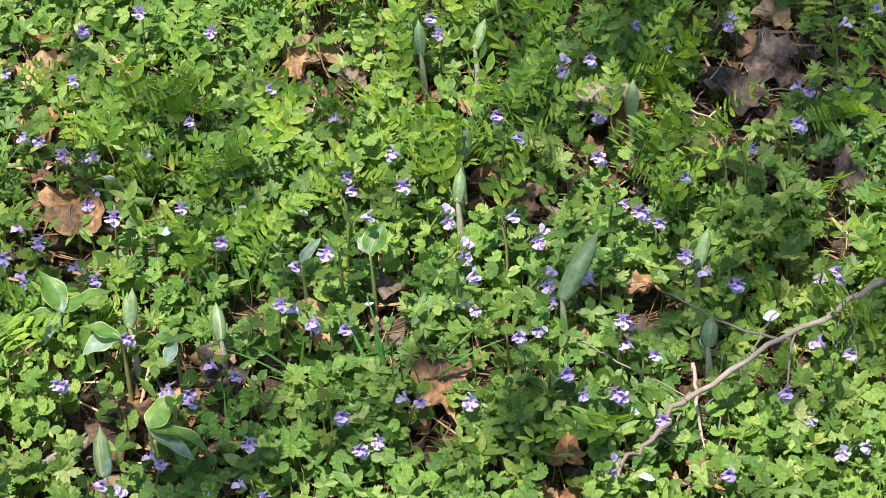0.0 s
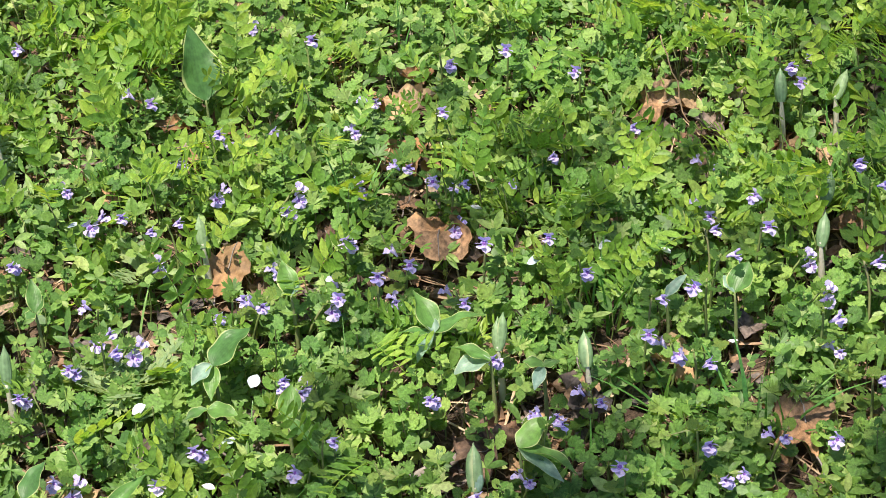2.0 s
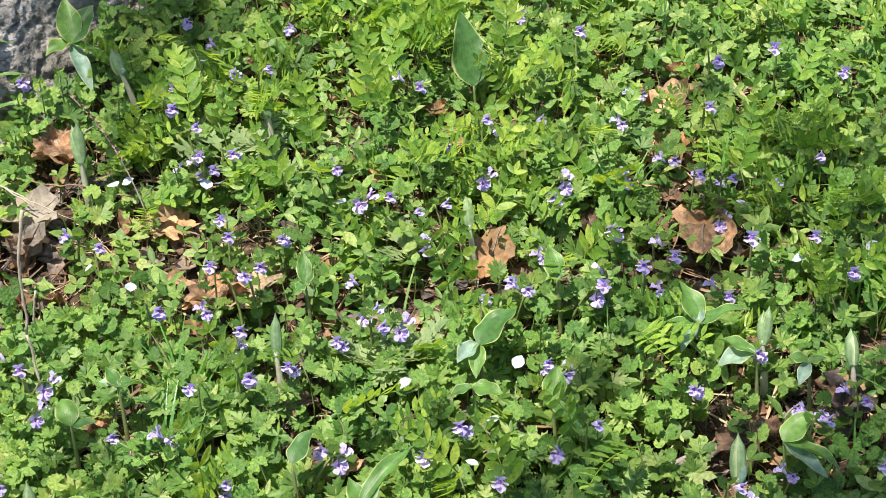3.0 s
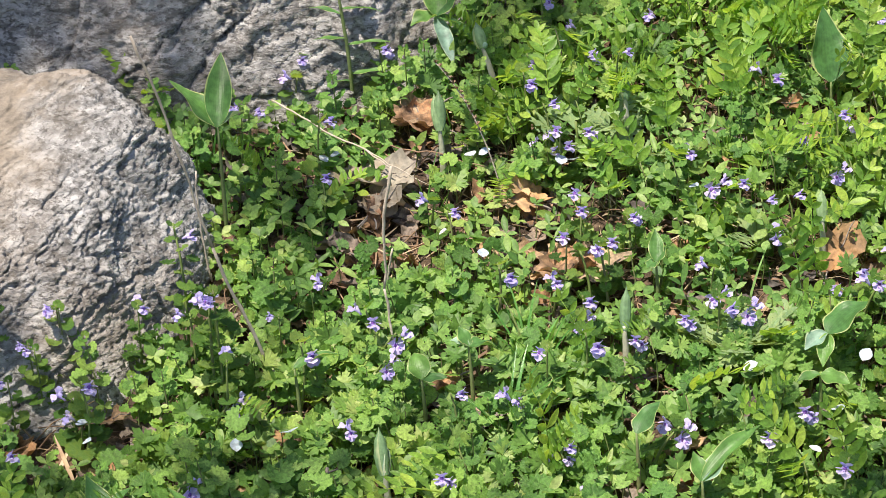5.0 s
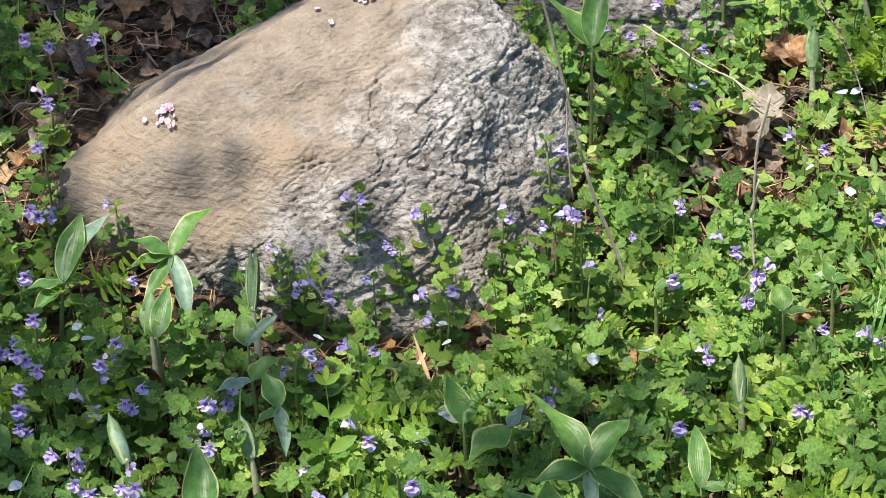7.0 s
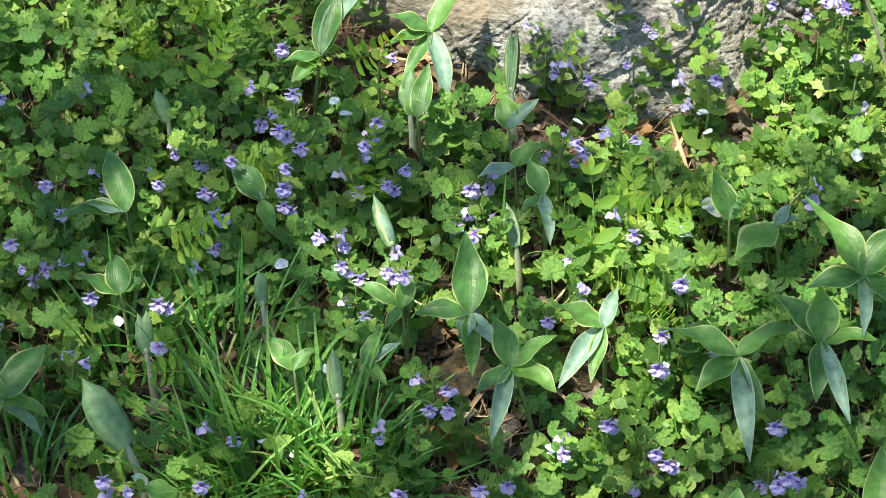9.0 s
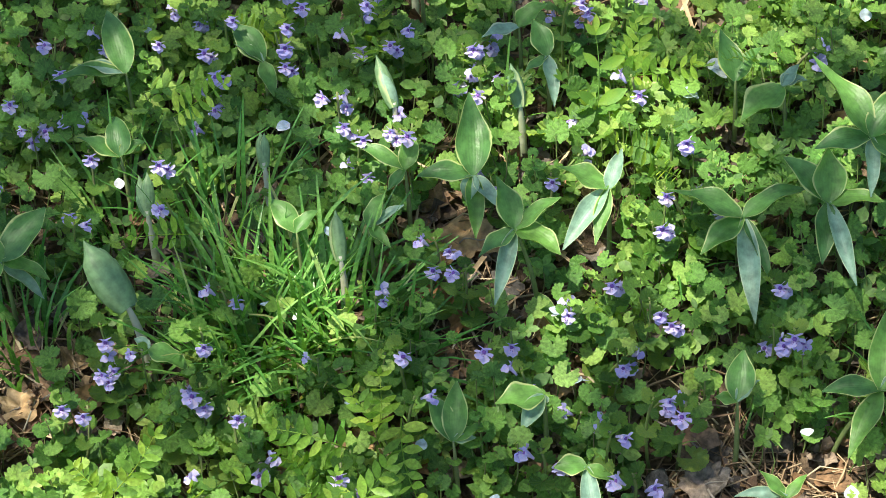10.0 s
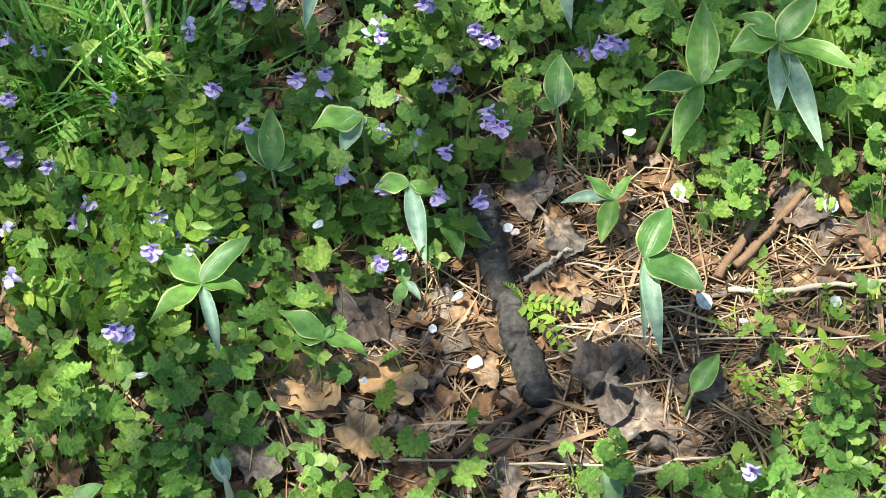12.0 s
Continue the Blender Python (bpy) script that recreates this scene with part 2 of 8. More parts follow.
def stone(name, tan_side):
    """Grey gneiss with dark crevices and lichen, and a smoother iron-stained tan face."""
    m, nt, b, out = material(name)
    fine, mid, big = noise_node(nt, 220, 8, 0.7), noise_node(nt, 34, 8, 0.62), noise_node(nt, 6, 4, 0.55)
    grey = ramp(nt, [(0.40, (0.17, 0.165, 0.156)), (0.47, (0.27, 0.263, 0.25)), (0.54, (0.36, 0.352, 0.336)), (0.62, (0.47, 0.46, 0.44))])
    lie, along = nt.nodes.new("ShaderNodeTexCoord"), nt.nodes.new("ShaderNodeMapping")
    along.inputs["Rotation"].default_value, along.inputs["Scale"].default_value = (0.1, 0.78, 0.0), (1.0, 1.0, 1.8)
    nt.links.new(lie.outputs["Object"], along.inputs[0])
    for node in (fine, mid):
        nt.links.new(along.outputs[0], node.inputs["Vector"])
    nt.links.new(mid.outputs["Fac"], grey.inputs[0])
    pits, flecks = ramp(nt, [(0.42, (0.8, 0.8, 0.8)), (0.485, (0, 0, 0))]), ramp(nt, [(0.52, (0, 0, 0)), (0.58, (0.5, 0.5, 0.5))])
    for scale, target in ((115, pits), (80, flecks)):
        node = noise_node(nt, scale, 7, 0.72)
        nt.links.new(along.outputs[0], node.inputs["Vector"])
        nt.links.new(node.outputs["Fac"], target.inputs[0])
    speck = mixed(nt, mixed(nt, grey.outputs[0], (0.55, 0.545, 0.525), flecks.outputs[0]), (0.09, 0.085, 0.077), pits.outputs[0])
    warm = ramp(nt, [(0.50, (0, 0, 0)), (0.72, (0.5, 0.5, 0.5))])
    nt.links.new(big.outputs["Fac"], warm.inputs[0])
    col = mixed(nt, speck, (0.30, 0.25, 0.20), warm.outputs[0])
    smooth = None
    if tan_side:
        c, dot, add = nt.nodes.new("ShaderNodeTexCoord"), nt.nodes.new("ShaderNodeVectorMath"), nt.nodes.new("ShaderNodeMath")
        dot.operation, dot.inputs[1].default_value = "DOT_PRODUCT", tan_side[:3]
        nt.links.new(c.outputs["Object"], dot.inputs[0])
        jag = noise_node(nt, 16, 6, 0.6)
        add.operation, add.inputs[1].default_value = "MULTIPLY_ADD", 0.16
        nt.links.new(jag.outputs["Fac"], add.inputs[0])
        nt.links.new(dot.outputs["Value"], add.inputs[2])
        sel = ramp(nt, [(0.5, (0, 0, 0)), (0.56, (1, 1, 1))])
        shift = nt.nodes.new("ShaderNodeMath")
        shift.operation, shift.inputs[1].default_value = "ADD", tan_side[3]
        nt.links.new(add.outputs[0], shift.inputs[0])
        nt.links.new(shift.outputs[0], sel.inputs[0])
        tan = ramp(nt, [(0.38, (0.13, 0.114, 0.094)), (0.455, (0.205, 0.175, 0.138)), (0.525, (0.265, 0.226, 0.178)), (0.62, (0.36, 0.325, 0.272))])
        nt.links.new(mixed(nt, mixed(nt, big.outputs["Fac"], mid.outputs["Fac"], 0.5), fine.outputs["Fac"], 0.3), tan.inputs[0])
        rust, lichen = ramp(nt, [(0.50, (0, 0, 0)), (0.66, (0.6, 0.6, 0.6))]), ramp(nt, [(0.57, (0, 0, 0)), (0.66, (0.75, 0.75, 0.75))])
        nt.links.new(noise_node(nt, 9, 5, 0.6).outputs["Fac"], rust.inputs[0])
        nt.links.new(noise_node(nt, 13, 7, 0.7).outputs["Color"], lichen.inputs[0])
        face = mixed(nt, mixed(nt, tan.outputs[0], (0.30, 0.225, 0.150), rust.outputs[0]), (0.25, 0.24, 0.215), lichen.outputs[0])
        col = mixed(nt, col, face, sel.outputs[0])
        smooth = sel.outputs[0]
    nt.links.new(col, b.inputs["Base Color"])
    b.inputs["Roughness"].default_value = 0.88
    b.inputs["Specular IOR Level"].default_value = 0.25
    co, stretch = nt.nodes.new("ShaderNodeTexCoord"), nt.nodes.new("ShaderNodeMapping")
    stretch.inputs["Rotation"].default_value, stretch.inputs["Scale"].default_value = (0.4, 0.7, 0.3), (1.0, 1.0, 2.4)
    nt.links.new(co.outputs["Object"], stretch.inputs[0])
    crack = nt.nodes.new("ShaderNodeTexVoronoi")
    crack.feature, crack.inputs["Scale"].default_value = "DISTANCE_TO_EDGE", 46
    nt.links.new(mixed(nt, stretch.outputs[0], noise_node(nt, 30).outputs["Color"], 0.06), crack.inputs["Vector"])
    line = ramp(nt, [(0.0, (0, 0, 0)), (0.09, (1, 1, 1))])
    nt.links.new(crack.outputs["Distance"], line.inputs[0])
    grain = nt.nodes.new("ShaderNodeTexNoise")
    grain.inputs["Scale"].default_value, grain.inputs["Detail"].default_value = 55, 6
    long_way = nt.nodes.new("ShaderNodeMapping")
    long_way.inputs["Rotation"].default_value, long_way.inputs["Scale"].default_value = (0.5, 0.9, 0.2), (0.5, 0.5, 3.2)
    nt.links.new(co.outputs["Object"], long_way.inputs[0])
    nt.links.new(long_way.outputs[0], grain.inputs["Vector"])
    relief = mixed(nt, mixed(nt, mixed(nt, fine.outputs["Fac"], grain.outputs["Fac"], 0.5), mid.outputs["Fac"], 0.45), line.outputs[0], 0.07)
    if smooth is not None:
        calm = mixed(nt, mixed(nt, fine.outputs["Fac"], grain.outputs["Fac"], 0.6), (0.5, 0.5, 0.5), 0.45)
        relief = mixed(nt, relief, calm, smooth)
    bump(nt, b, relief, 1.0, 0.012)
    return m


# ---------------------------------------------------------------- mesh helpers
def mesh_of(name, V, T, UV, mats, index=None, smooth=True):
    """A mesh from vertices, triangles and one UV for each vertex."""
    V, T, UV = np.asarray(V, np.float32), np.asarray(T, np.int32), np.asarray(UV, np.float32)
    me = bpy.data.meshes.new(name)
    me.vertices.add(len(V))
    me.vertices.foreach_set("co", V.ravel())
    me.loops.add(3 * len(T))
    me.loops.foreach_set("vertex_index", T.ravel())
    me.polygons.add(len(T))
    me.polygons.foreach_set("loop_start", np.arange(0, 3 * len(T), 3, dtype=np.int32))
    if smooth:
        me.polygons.foreach_set("use_smooth", np.ones(len(T), bool))
    for m in mats:
        me.materials.append(m)
    if index is not None:
        me.polygons.foreach_set("material_index", np.asarray(index, np.int32))
    me.uv_layers.new(name="UVMap").data.foreach_set("uv", UV[T.ravel()].ravel())
    me.update(calc_edges=True)
    me.validate()
    return me


class Heap:
    """Collects many small pieces for one mesh."""
    def __init__(self):
        self.V, self.T, self.UV, self.I, self.n = [], [], [], [], 0

    def add(self, shape, turn=None, at=(0, 0, 0), mat=0):
        V, T, UV = shape
        self.V.append((V @ turn.T if turn is not None else V) + at)
        self.T.append(T + self.n)
        self.UV.append(UV)
        self.I.append(np.full(len(T), mat))
        self.n += len(V)

    def mesh(self, name, mats):
        return mesh_of(name, np.concatenate(self.V), np.concatenate(self.T), np.concatenate(self.UV), mats, np.concatenate(self.I))


def part(name, me, parent=None, label="", at=None):
    ob = new(name, me)
    if parent is not None:
        ob.parent = parent
    if at is not None:
        ob.matrix_basis = at
    return tagged(ob, label)


def turned(az, el=0.0, roll=0.0, size=1.0):
    """A turn that lays +y along azimuth az (from +x, counter-clockwise) and elevation el, rolled about it, in degrees."""
    a, e, r = radians(az - 90), radians(el), radians(roll)
    m = Matrix.Rotation(a, 3, "Z") @ Matrix.Rotation(e, 3, "X") @ Matrix.Rotation(r, 3, "Y")
    return np.array(m) * size


def to_path(x, y, by):
    """A lean of by degrees towards the open side, where the path runs and the light comes from."""
    d = Vector((-0.25 - x, -0.1 - y, 0)).normalized()
    return np.array(Matrix.Rotation(radians(by), 3, Vector((-d.y, d.x, 0))))


def tube(points, radii, sides=6):
    """A tapered tube along points."""
    P = np.asarray(points, float)
    R = np.broadcast_to(np.asarray(radii, float), len(P))
    D = np.gradient(P, axis=0)
    D /= np.linalg.norm(D, axis=1)[:, None] + 1e-9
    ref = np.array([0.31, 0.87, 0.12]) if abs(D[0, 2]) > 0.8 else np.array([0, 0, 1.0])
    A = np.cross(D, ref)
    A /= np.linalg.norm(A, axis=1)[:, None] + 1e-9
    B = np.cross(D, A)
    th = np.arange(sides) * 2 * np.pi / sides
    V = (P[:, None] + R[:, None, None] * (A[:, None] * np.cos(th)[:, None] + B[:, None] * np.sin(th)[:, None])).reshape(-1, 3)
    UV = np.stack(np.meshgrid(np.arange(sides) / sides, np.linspace(0, 1, len(P))), -1).reshape(-1, 2)
    T = []
    for i in range(len(P) - 1):
        for j in range(sides):
            a, b = i * sides + j, i * sides + (j + 1) % sides
            T += [(a, b, b + sides), (a, b + sides, a + sides)]
    V, n = np.vstack([V, P[0], P[-1]]), len(V)
    UV = np.vstack([UV, [0.5, 0], [0.5, 1]])
    for j in range(sides):
        T += [(n, (j + 1) % sides, j), (n + 1, n - sides + j, n - sides + (j + 1) % sides)]
    return V, np.array(T), UV


ROD_T = np.array([(i + j, i + (j + 1) % 3, i + 3 + (j + 1) % 3) for i in (0, 3) for j in range(3)] + [(i + j, i + 3 + (j + 1) % 3, i + 3 + j) for i in (0, 3) for j in range(3)])
ROD_UV = np.array([(j / 3, i / 2) for i in range(3) for j in range(3)])


def rod(a, b, r, sag=(0, 0, 0)):
    """A thin three-sided straw from a to b with one bend; cheap enough for thousands."""
    ax, ay, az = a
    dx, dy, dz = b[0] - ax, b[1] - ay, b[2] - az
    n = math.sqrt(dx * dx + dy * dy + dz * dz) + 1e-9
    h = math.sqrt(dx * dx + dy * dy)
    u = (-dy / h, dx / h, 0.0) if h > 0.2 * n else (1.0, 0.0, 0.0)
    v = ((dy * u[2] - dz * u[1]) / n, (dz * u[0] - dx * u[2]) / n, (dx * u[1] - dy * u[0]) / n)
    V = []
    for s, k, w in ((0, 0, 1.0), (0.5, 1, 0.9), (1, 0, 0.65)):
        cx, cy, cz = ax + s * dx + k * sag[0], ay + s * dy + k * sag[1], az + s * dz + k * sag[2]
        for c, e in ((1, 0), (-0.5, 0.866), (-0.5, -0.866)):
            V.append((cx + r * w * (c * u[0] + e * v[0]), cy + r * w * (c * u[1] + e * v[1]), cz + r * w * (c * u[2] + e * v[2])))
    return np.array(V), ROD_T, ROD_UV


def bent(a, b, sag=(0, 0, 0), n=7):
    """Points from a to b on a curve that bulges by sag."""
    s = np.linspace(0, 1, n)[:, None]
    return np.asarray(a) * (1 - s) + np.asarray(b) * s + 4 * s * (1 - s) * np.asarray(sag)


def crooked(a, b, amount, seed, n=12):
    rng = np.random.default_rng(seed)
    P = bent(a, b, (0, 0, 0), n)
    w = np.cumsum(rng.normal(0, amount, (n, 3)), 0)
    s = np.linspace(0, 1, n)[:, None]
    return P + w - w[0] * (1 - s) - w[-1] * s


# ---------------------------------------------------------------- leaf and flower shapes, base at the origin, along +y
def ivy_shape(seed, lobes=12):
    """A kidney-shaped leaf with many round teeth, crinkled between its veins; one unit across."""
    rng = np.random.default_rng(seed)
    n, m = 3 * lobes + 1, lobes + 1
    a = np.radians(np.linspace(-156, 156, n)) + rng.normal(0, 0.012, n)
    tooth = np.array([0.89, 1.0, 0.985])[np.arange(n) % 3] * np.repeat(rng.uniform(0.94, 1.06, m), 3)[:n]
    r = 0.5 * (0.94 + 0.08 * np.cos(a)) * tooth
    r[[0, -1]] *= 0.85
    ai = np.radians(np.linspace(-150, 150, m))
    ri = 0.29 * rng.uniform(0.85, 1.15, m)
    cup, droop = rng.uniform(-0.25, 0.7), rng.uniform(-0.4, 0.3)
    zo = cup * r**2 + 0.020 * rng.normal(size=n) - np.where(np.arange(n) % 3 == 0, 0.04, -0.02)
    zi = cup * ri**2 + np.where(np.arange(m) % 2 == 0, -0.025, 0.035) + 0.012 * rng.normal(size=m)
    V = np.vstack([[0, 0, -0.02], np.stack([ri * np.sin(ai), ri * np.cos(ai), zi], 1), np.stack([r * np.sin(a), r * np.cos(a), zo], 1)])
    V[:, 2] += droop * V[:, 1] ** 2 * np.sign(V[:, 1]) * 0.6
    V[:, 2] -= 0.25 * np.abs(V[:, 0]) ** 1.5 * rng.uniform(-0.6, 0.8)
    o, T = m + 1, []
    for k in range(lobes):
        i0, i1, q = 1 + k, 2 + k, o + 3 * k
        T += [(0, i1, i0), (i0, q + 1, q), (i0, q + 2, q + 1), (i0, i1, q + 2), (i1, q + 3, q + 2)]
    UV = V[:, :2] + 0.5
    V[:, 1] += 0.12
    return V, np.array(T), UV


def oval_shape(width=0.45, fold=0.12, n=4, tip=1.0, bend=0.0):
    """An oval leaflet folded a little along its midrib; one unit long."""
    s = np.linspace(0, 1, n + 1)
    w = width / 2 * np.sin(np.pi * s**tip) ** 0.75
    w[0], w[-1] = width * 0.04, width * 0.02
    L = np.stack([-w, s, fold * w * 2], 1)
    R = np.stack([w, s, fold * w * 2], 1)
    M = np.stack([0 * s, s, 0 * s], 1)
    V = np.vstack([L, M, R])
    V[:, 2] += bend * V[:, 1] ** 2
    m, T = n + 1, []
    for i in range(n):
        for p in (0, m):
            T += [(p + i, p + m + i, p + m + i + 1), (p + i, p + m + i + 1, p + i + 1)]
    UV = np.concatenate([np.stack([np.full(m, u), s], 1) for u in (0.0, 0.5, 1.0)])
    return V, np.array(T), UV


def pinnate_shape(pairs, seed, length=1.0, leaf=0.34, curl=0.15):
    """A vetch leaf: leaflets in pairs along a curved rib."""
    rng, h = np.random.default_rng(seed), Heap()
    s = np.linspace(0, 1, 6)
    rib = np.stack([0.03 * np.sin(3 * s), s * length, curl * np.sin(2.4 * s) * length], 1)
    h.add(tube(rib, np.linspace(0.011, 0.005, 6), 3))
    for k in range(pairs):
        u = 0.12 + 0.86 * k / (pairs - 1)
        p = [np.interp(u, s, rib[:, i]) for i in range(3)]
        for side in (-1, 1):
            size = leaf * (1.0 - 0.45 * u) * rng.uniform(0.85, 1.12)
            az = 90 - side * rng.uniform(48, 72)
            h.add(oval_shape(0.42, 0.14, 4), turned(az, rng.uniform(5, 35), side * rng.uniform(0, 25), size), p)
    h.add(oval_shape(0.42, 0.1, 4), turned(90, 20, 0, leaf * 0.55), rib[-1])
    return np.concatenate(h.V), np.concatenate(h.T), np.concatenate(h.UV)


def seal_shape(length, width, droop, fold, twist=0.0, wave=0.28, n=15, across=8):
    """A long oval leaf with parallel veins: it arches by droop degrees and its halves rise by fold degrees."""
    s = np.linspace(0, 1, n)
    w = width / 2 * np.sin(np.pi * np.clip(s, 0.0, 1) ** 0.78) ** 0.85 * (1 - 0.25 * s) * 1.13
    w[0], w[-1] = 0.0025, 0.0006
    ang = np.cumsum(np.radians(droop) * (0.3 + 1.4 * s) / n)
    step = length / (n - 1)
    y = np.r_[0, np.cumsum(step * np.cos(ang[:-1]))]
    z = np.r_[0, np.cumsum(-step * np.sin(ang[:-1]))]
    V, UV = [], []
    for i in range(n):
        f = radians(fold) * (1.0 - 0.35 * s[i])
        tw = radians(twist) * s[i]
        for j in range(across + 1):
            u = 2 * j / across - 1
            px, pz = w[i] * u * math.cos(f * abs(u)), w[i] * abs(u) * math.sin(f * (0.35 + 0.65 * abs(u)))
            pz += 0.0003 * math.cos(9 * u) * math.sin(math.pi * s[i])
            pz += wave * w[i] * u * u * math.sin(7.5 * s[i] + 1.7 * (u > 0) + 40 * length) * math.sin(math.pi * s[i])
            qx, qz = px * math.cos(tw) - pz * math.sin(tw), px * math.sin(tw) + pz * math.cos(tw)
            V.append((qx, y[i] + qz * math.sin(ang[i]), z[i] + qz * math.cos(ang[i])))
            UV.append((j / across, s[i]))
    T, c = [], across + 1
    for i in range(n - 1):
        for j in range(across):
            a = i * c + j
            T += [(a, a + 1, a + c + 1), (a, a + c + 1, a + c)]
    return np.array(V), np.array(T), np.array(UV)


def rolled_shape(length, width, seed, wind=215, n=13, across=14):
    """A leaf still rolled into a spindle, one edge lapping over the other, its tip bent a little."""
    rng = np.random.default_rng(seed)
    s = np.linspace(0, 1, n)
    R = width / 2 * (0.30 + 0.70 * np.sin(np.pi * np.clip(0.08 + 0.92 * s, 0, 1) ** 0.9) ** 0.8)
    R *= np.interp(s, [0, 0.75, 1], [1.0, 0.95, 0.12])
    bow, side = rng.uniform(-0.10, 0.14), rng.uniform(-0.06, 0.06)
    start, V, UV = rng.uniform(0, 6.28), [], []
    for i in range(n):
        for j in range(across + 1):
            u = j / across
            a = start + radians(wind) * (2 * u - 1)
            r = R[i] * (1.06 - 0.24 * u + 0.10 * s[i] * (u - 0.5)) * (1 + 0.03 * math.sin(9 * a))
            V.append((r * math.cos(a) + side * length * s[i] ** 2, s[i] * length, 0.75 * r * math.sin(a) + bow * length * s[i] ** 2))
            UV.append((u, s[i]))
    T, c = [], across + 1
    for i in range(n - 1):
        for j in range(across):
            a = i * c + j
            T += [(a, a + 1, a + c + 1), (a, a + c + 1, a + c)]
    return np.array(V), np.array(T), np.array(UV)


def cut_shape(seed, lobes=5):
    """A small leaf cut into toothed lobes; one unit long, base at the origin."""
    rng = np.random.default_rng(seed)
    n = 6 * lobes + 1
    a = np.radians(np.linspace(-118, 118, n))
    k = np.arange(n) % 6
    r = np.array([0.34, 0.70, 0.66, 0.96, 0.68, 0.74])[k] * (0.62 + 0.38 * np.cos(a * 0.75)) * rng.uniform(0.92, 1.08, n)
    z = np.where(k == 3, 0.05, -0.03) * r + rng.uniform(-0.2, 0.25) * r**2 + 0.02 * rng.normal(size=n)
    V = np.vstack([[0, 0, 0], np.stack([0.85 * r * np.sin(a), 0.18 + r * np.cos(a) * 0.82, z], 1)])
    T = [(0, 2 + j, 1 + j) for j in range(n - 1)]
    return V, np.array(T), V[:, :2] * 0.5 + 0.5


def blade_shape(length, width, lean, curl, n=6):
    s = np.linspace(0, 1, n)
    a = np.radians(lean + curl * s)
    step = length / (n - 1)
    y, z = np.r_[0, np.cumsum(step * np.sin(a[:-1]))], np.r_[0, np.cumsum(step * np.cos(a[:-1]))]
    w = width / 2 * np.clip(1.15 - s**1.8, 0.04, 1)
    V = np.concatenate([np.stack([-w, y, z + 0.25 * w], 1), np.stack([0 * w, y, z], 1), np.stack([w, y, z + 0.25 * w], 1)])
    T = []
    for i in range(n - 1):
        for p in (0, n):
            T += [(p + i, p + n + i, p + n + i + 1), (p + i, p + n + i + 1, p + i + 1)]
    UV = np.concatenate([np.stack([np.full(n, u), s], 1) for u in (0, 0.5, 1)])
    return V, np.array(T), UV


def dead_shape(seed, lobes=5, depth=0.35, curl=0.5, long=1.15, teeth=0.06, n=44, rings=7):
    """A fallen tree leaf, lobed, crumpled, rolled in from its sides; one unit across."""
    rng = np.random.default_rng(seed)
    a = np.linspace(0, 2 * np.pi, n, endpoint=False)
    r = 0.5 * (1 - depth * (0.5 - 0.5 * np.cos(lobes * a + rng.uniform(0, 6))) ** 1.5) * (1 + teeth * np.sin(a * 11) * 0.7) * rng.uniform(0.88, 1.06, n)
    r *= 1 - 0.16 * np.abs(np.sin(a)) ** 2
    ph, V, UV = rng.uniform(0, 6, 6), [(0, 0, 0)], [(0.5, 0.5)]
    for k in range(1, rings + 1):
        f = k / rings
        x, y = f * r * np.sin(a), f * r * np.cos(a) * long
        z = curl * f**2.0 * (0.16 * np.sin(2 * a + ph[0]) + 0.15 * np.sin(3 * a + ph[1]) + 0.06 * np.sin(7 * a + ph[4]))
        z = z + 0.10 * curl * np.sin(13 * x + ph[2]) * np.sin(10 * y + ph[3]) + 0.035 * curl * np.sin(29 * x + ph[4]) * np.sin(23 * y + ph[5]) + 0.010 * rng.normal(size=n) * f
        V += list(zip(x, y, z))
        UV += list(zip(x + 0.5, y + 0.5))
    V = np.array(V)
    roll, arch = curl * rng.uniform(1.0, 4.2), curl * rng.uniform(-1.2, 2.2)
    th = roll * V[:, 0] * (1 + 0.5 * V[:, 1])
    z0 = V[:, 2].copy()
    V[:, 0], V[:, 2] = np.sin(th) / roll - z0 * np.sin(th), (1 - np.cos(th)) / roll + z0 * np.cos(th)
    V[:, 2] += 0.5 * arch * V[:, 1] ** 2
    T = [(0, 1 + (j + 1) % n, 1 + j) for j in range(n)]
    for k in range(rings - 1):
        for j in range(n):
            p, q = 1 + k * n + j, 1 + k * n + (j + 1) % n
            T += [(p, q, q + n), (p, q + n, p + n)]
    return V, np.array(T), np.array(UV)


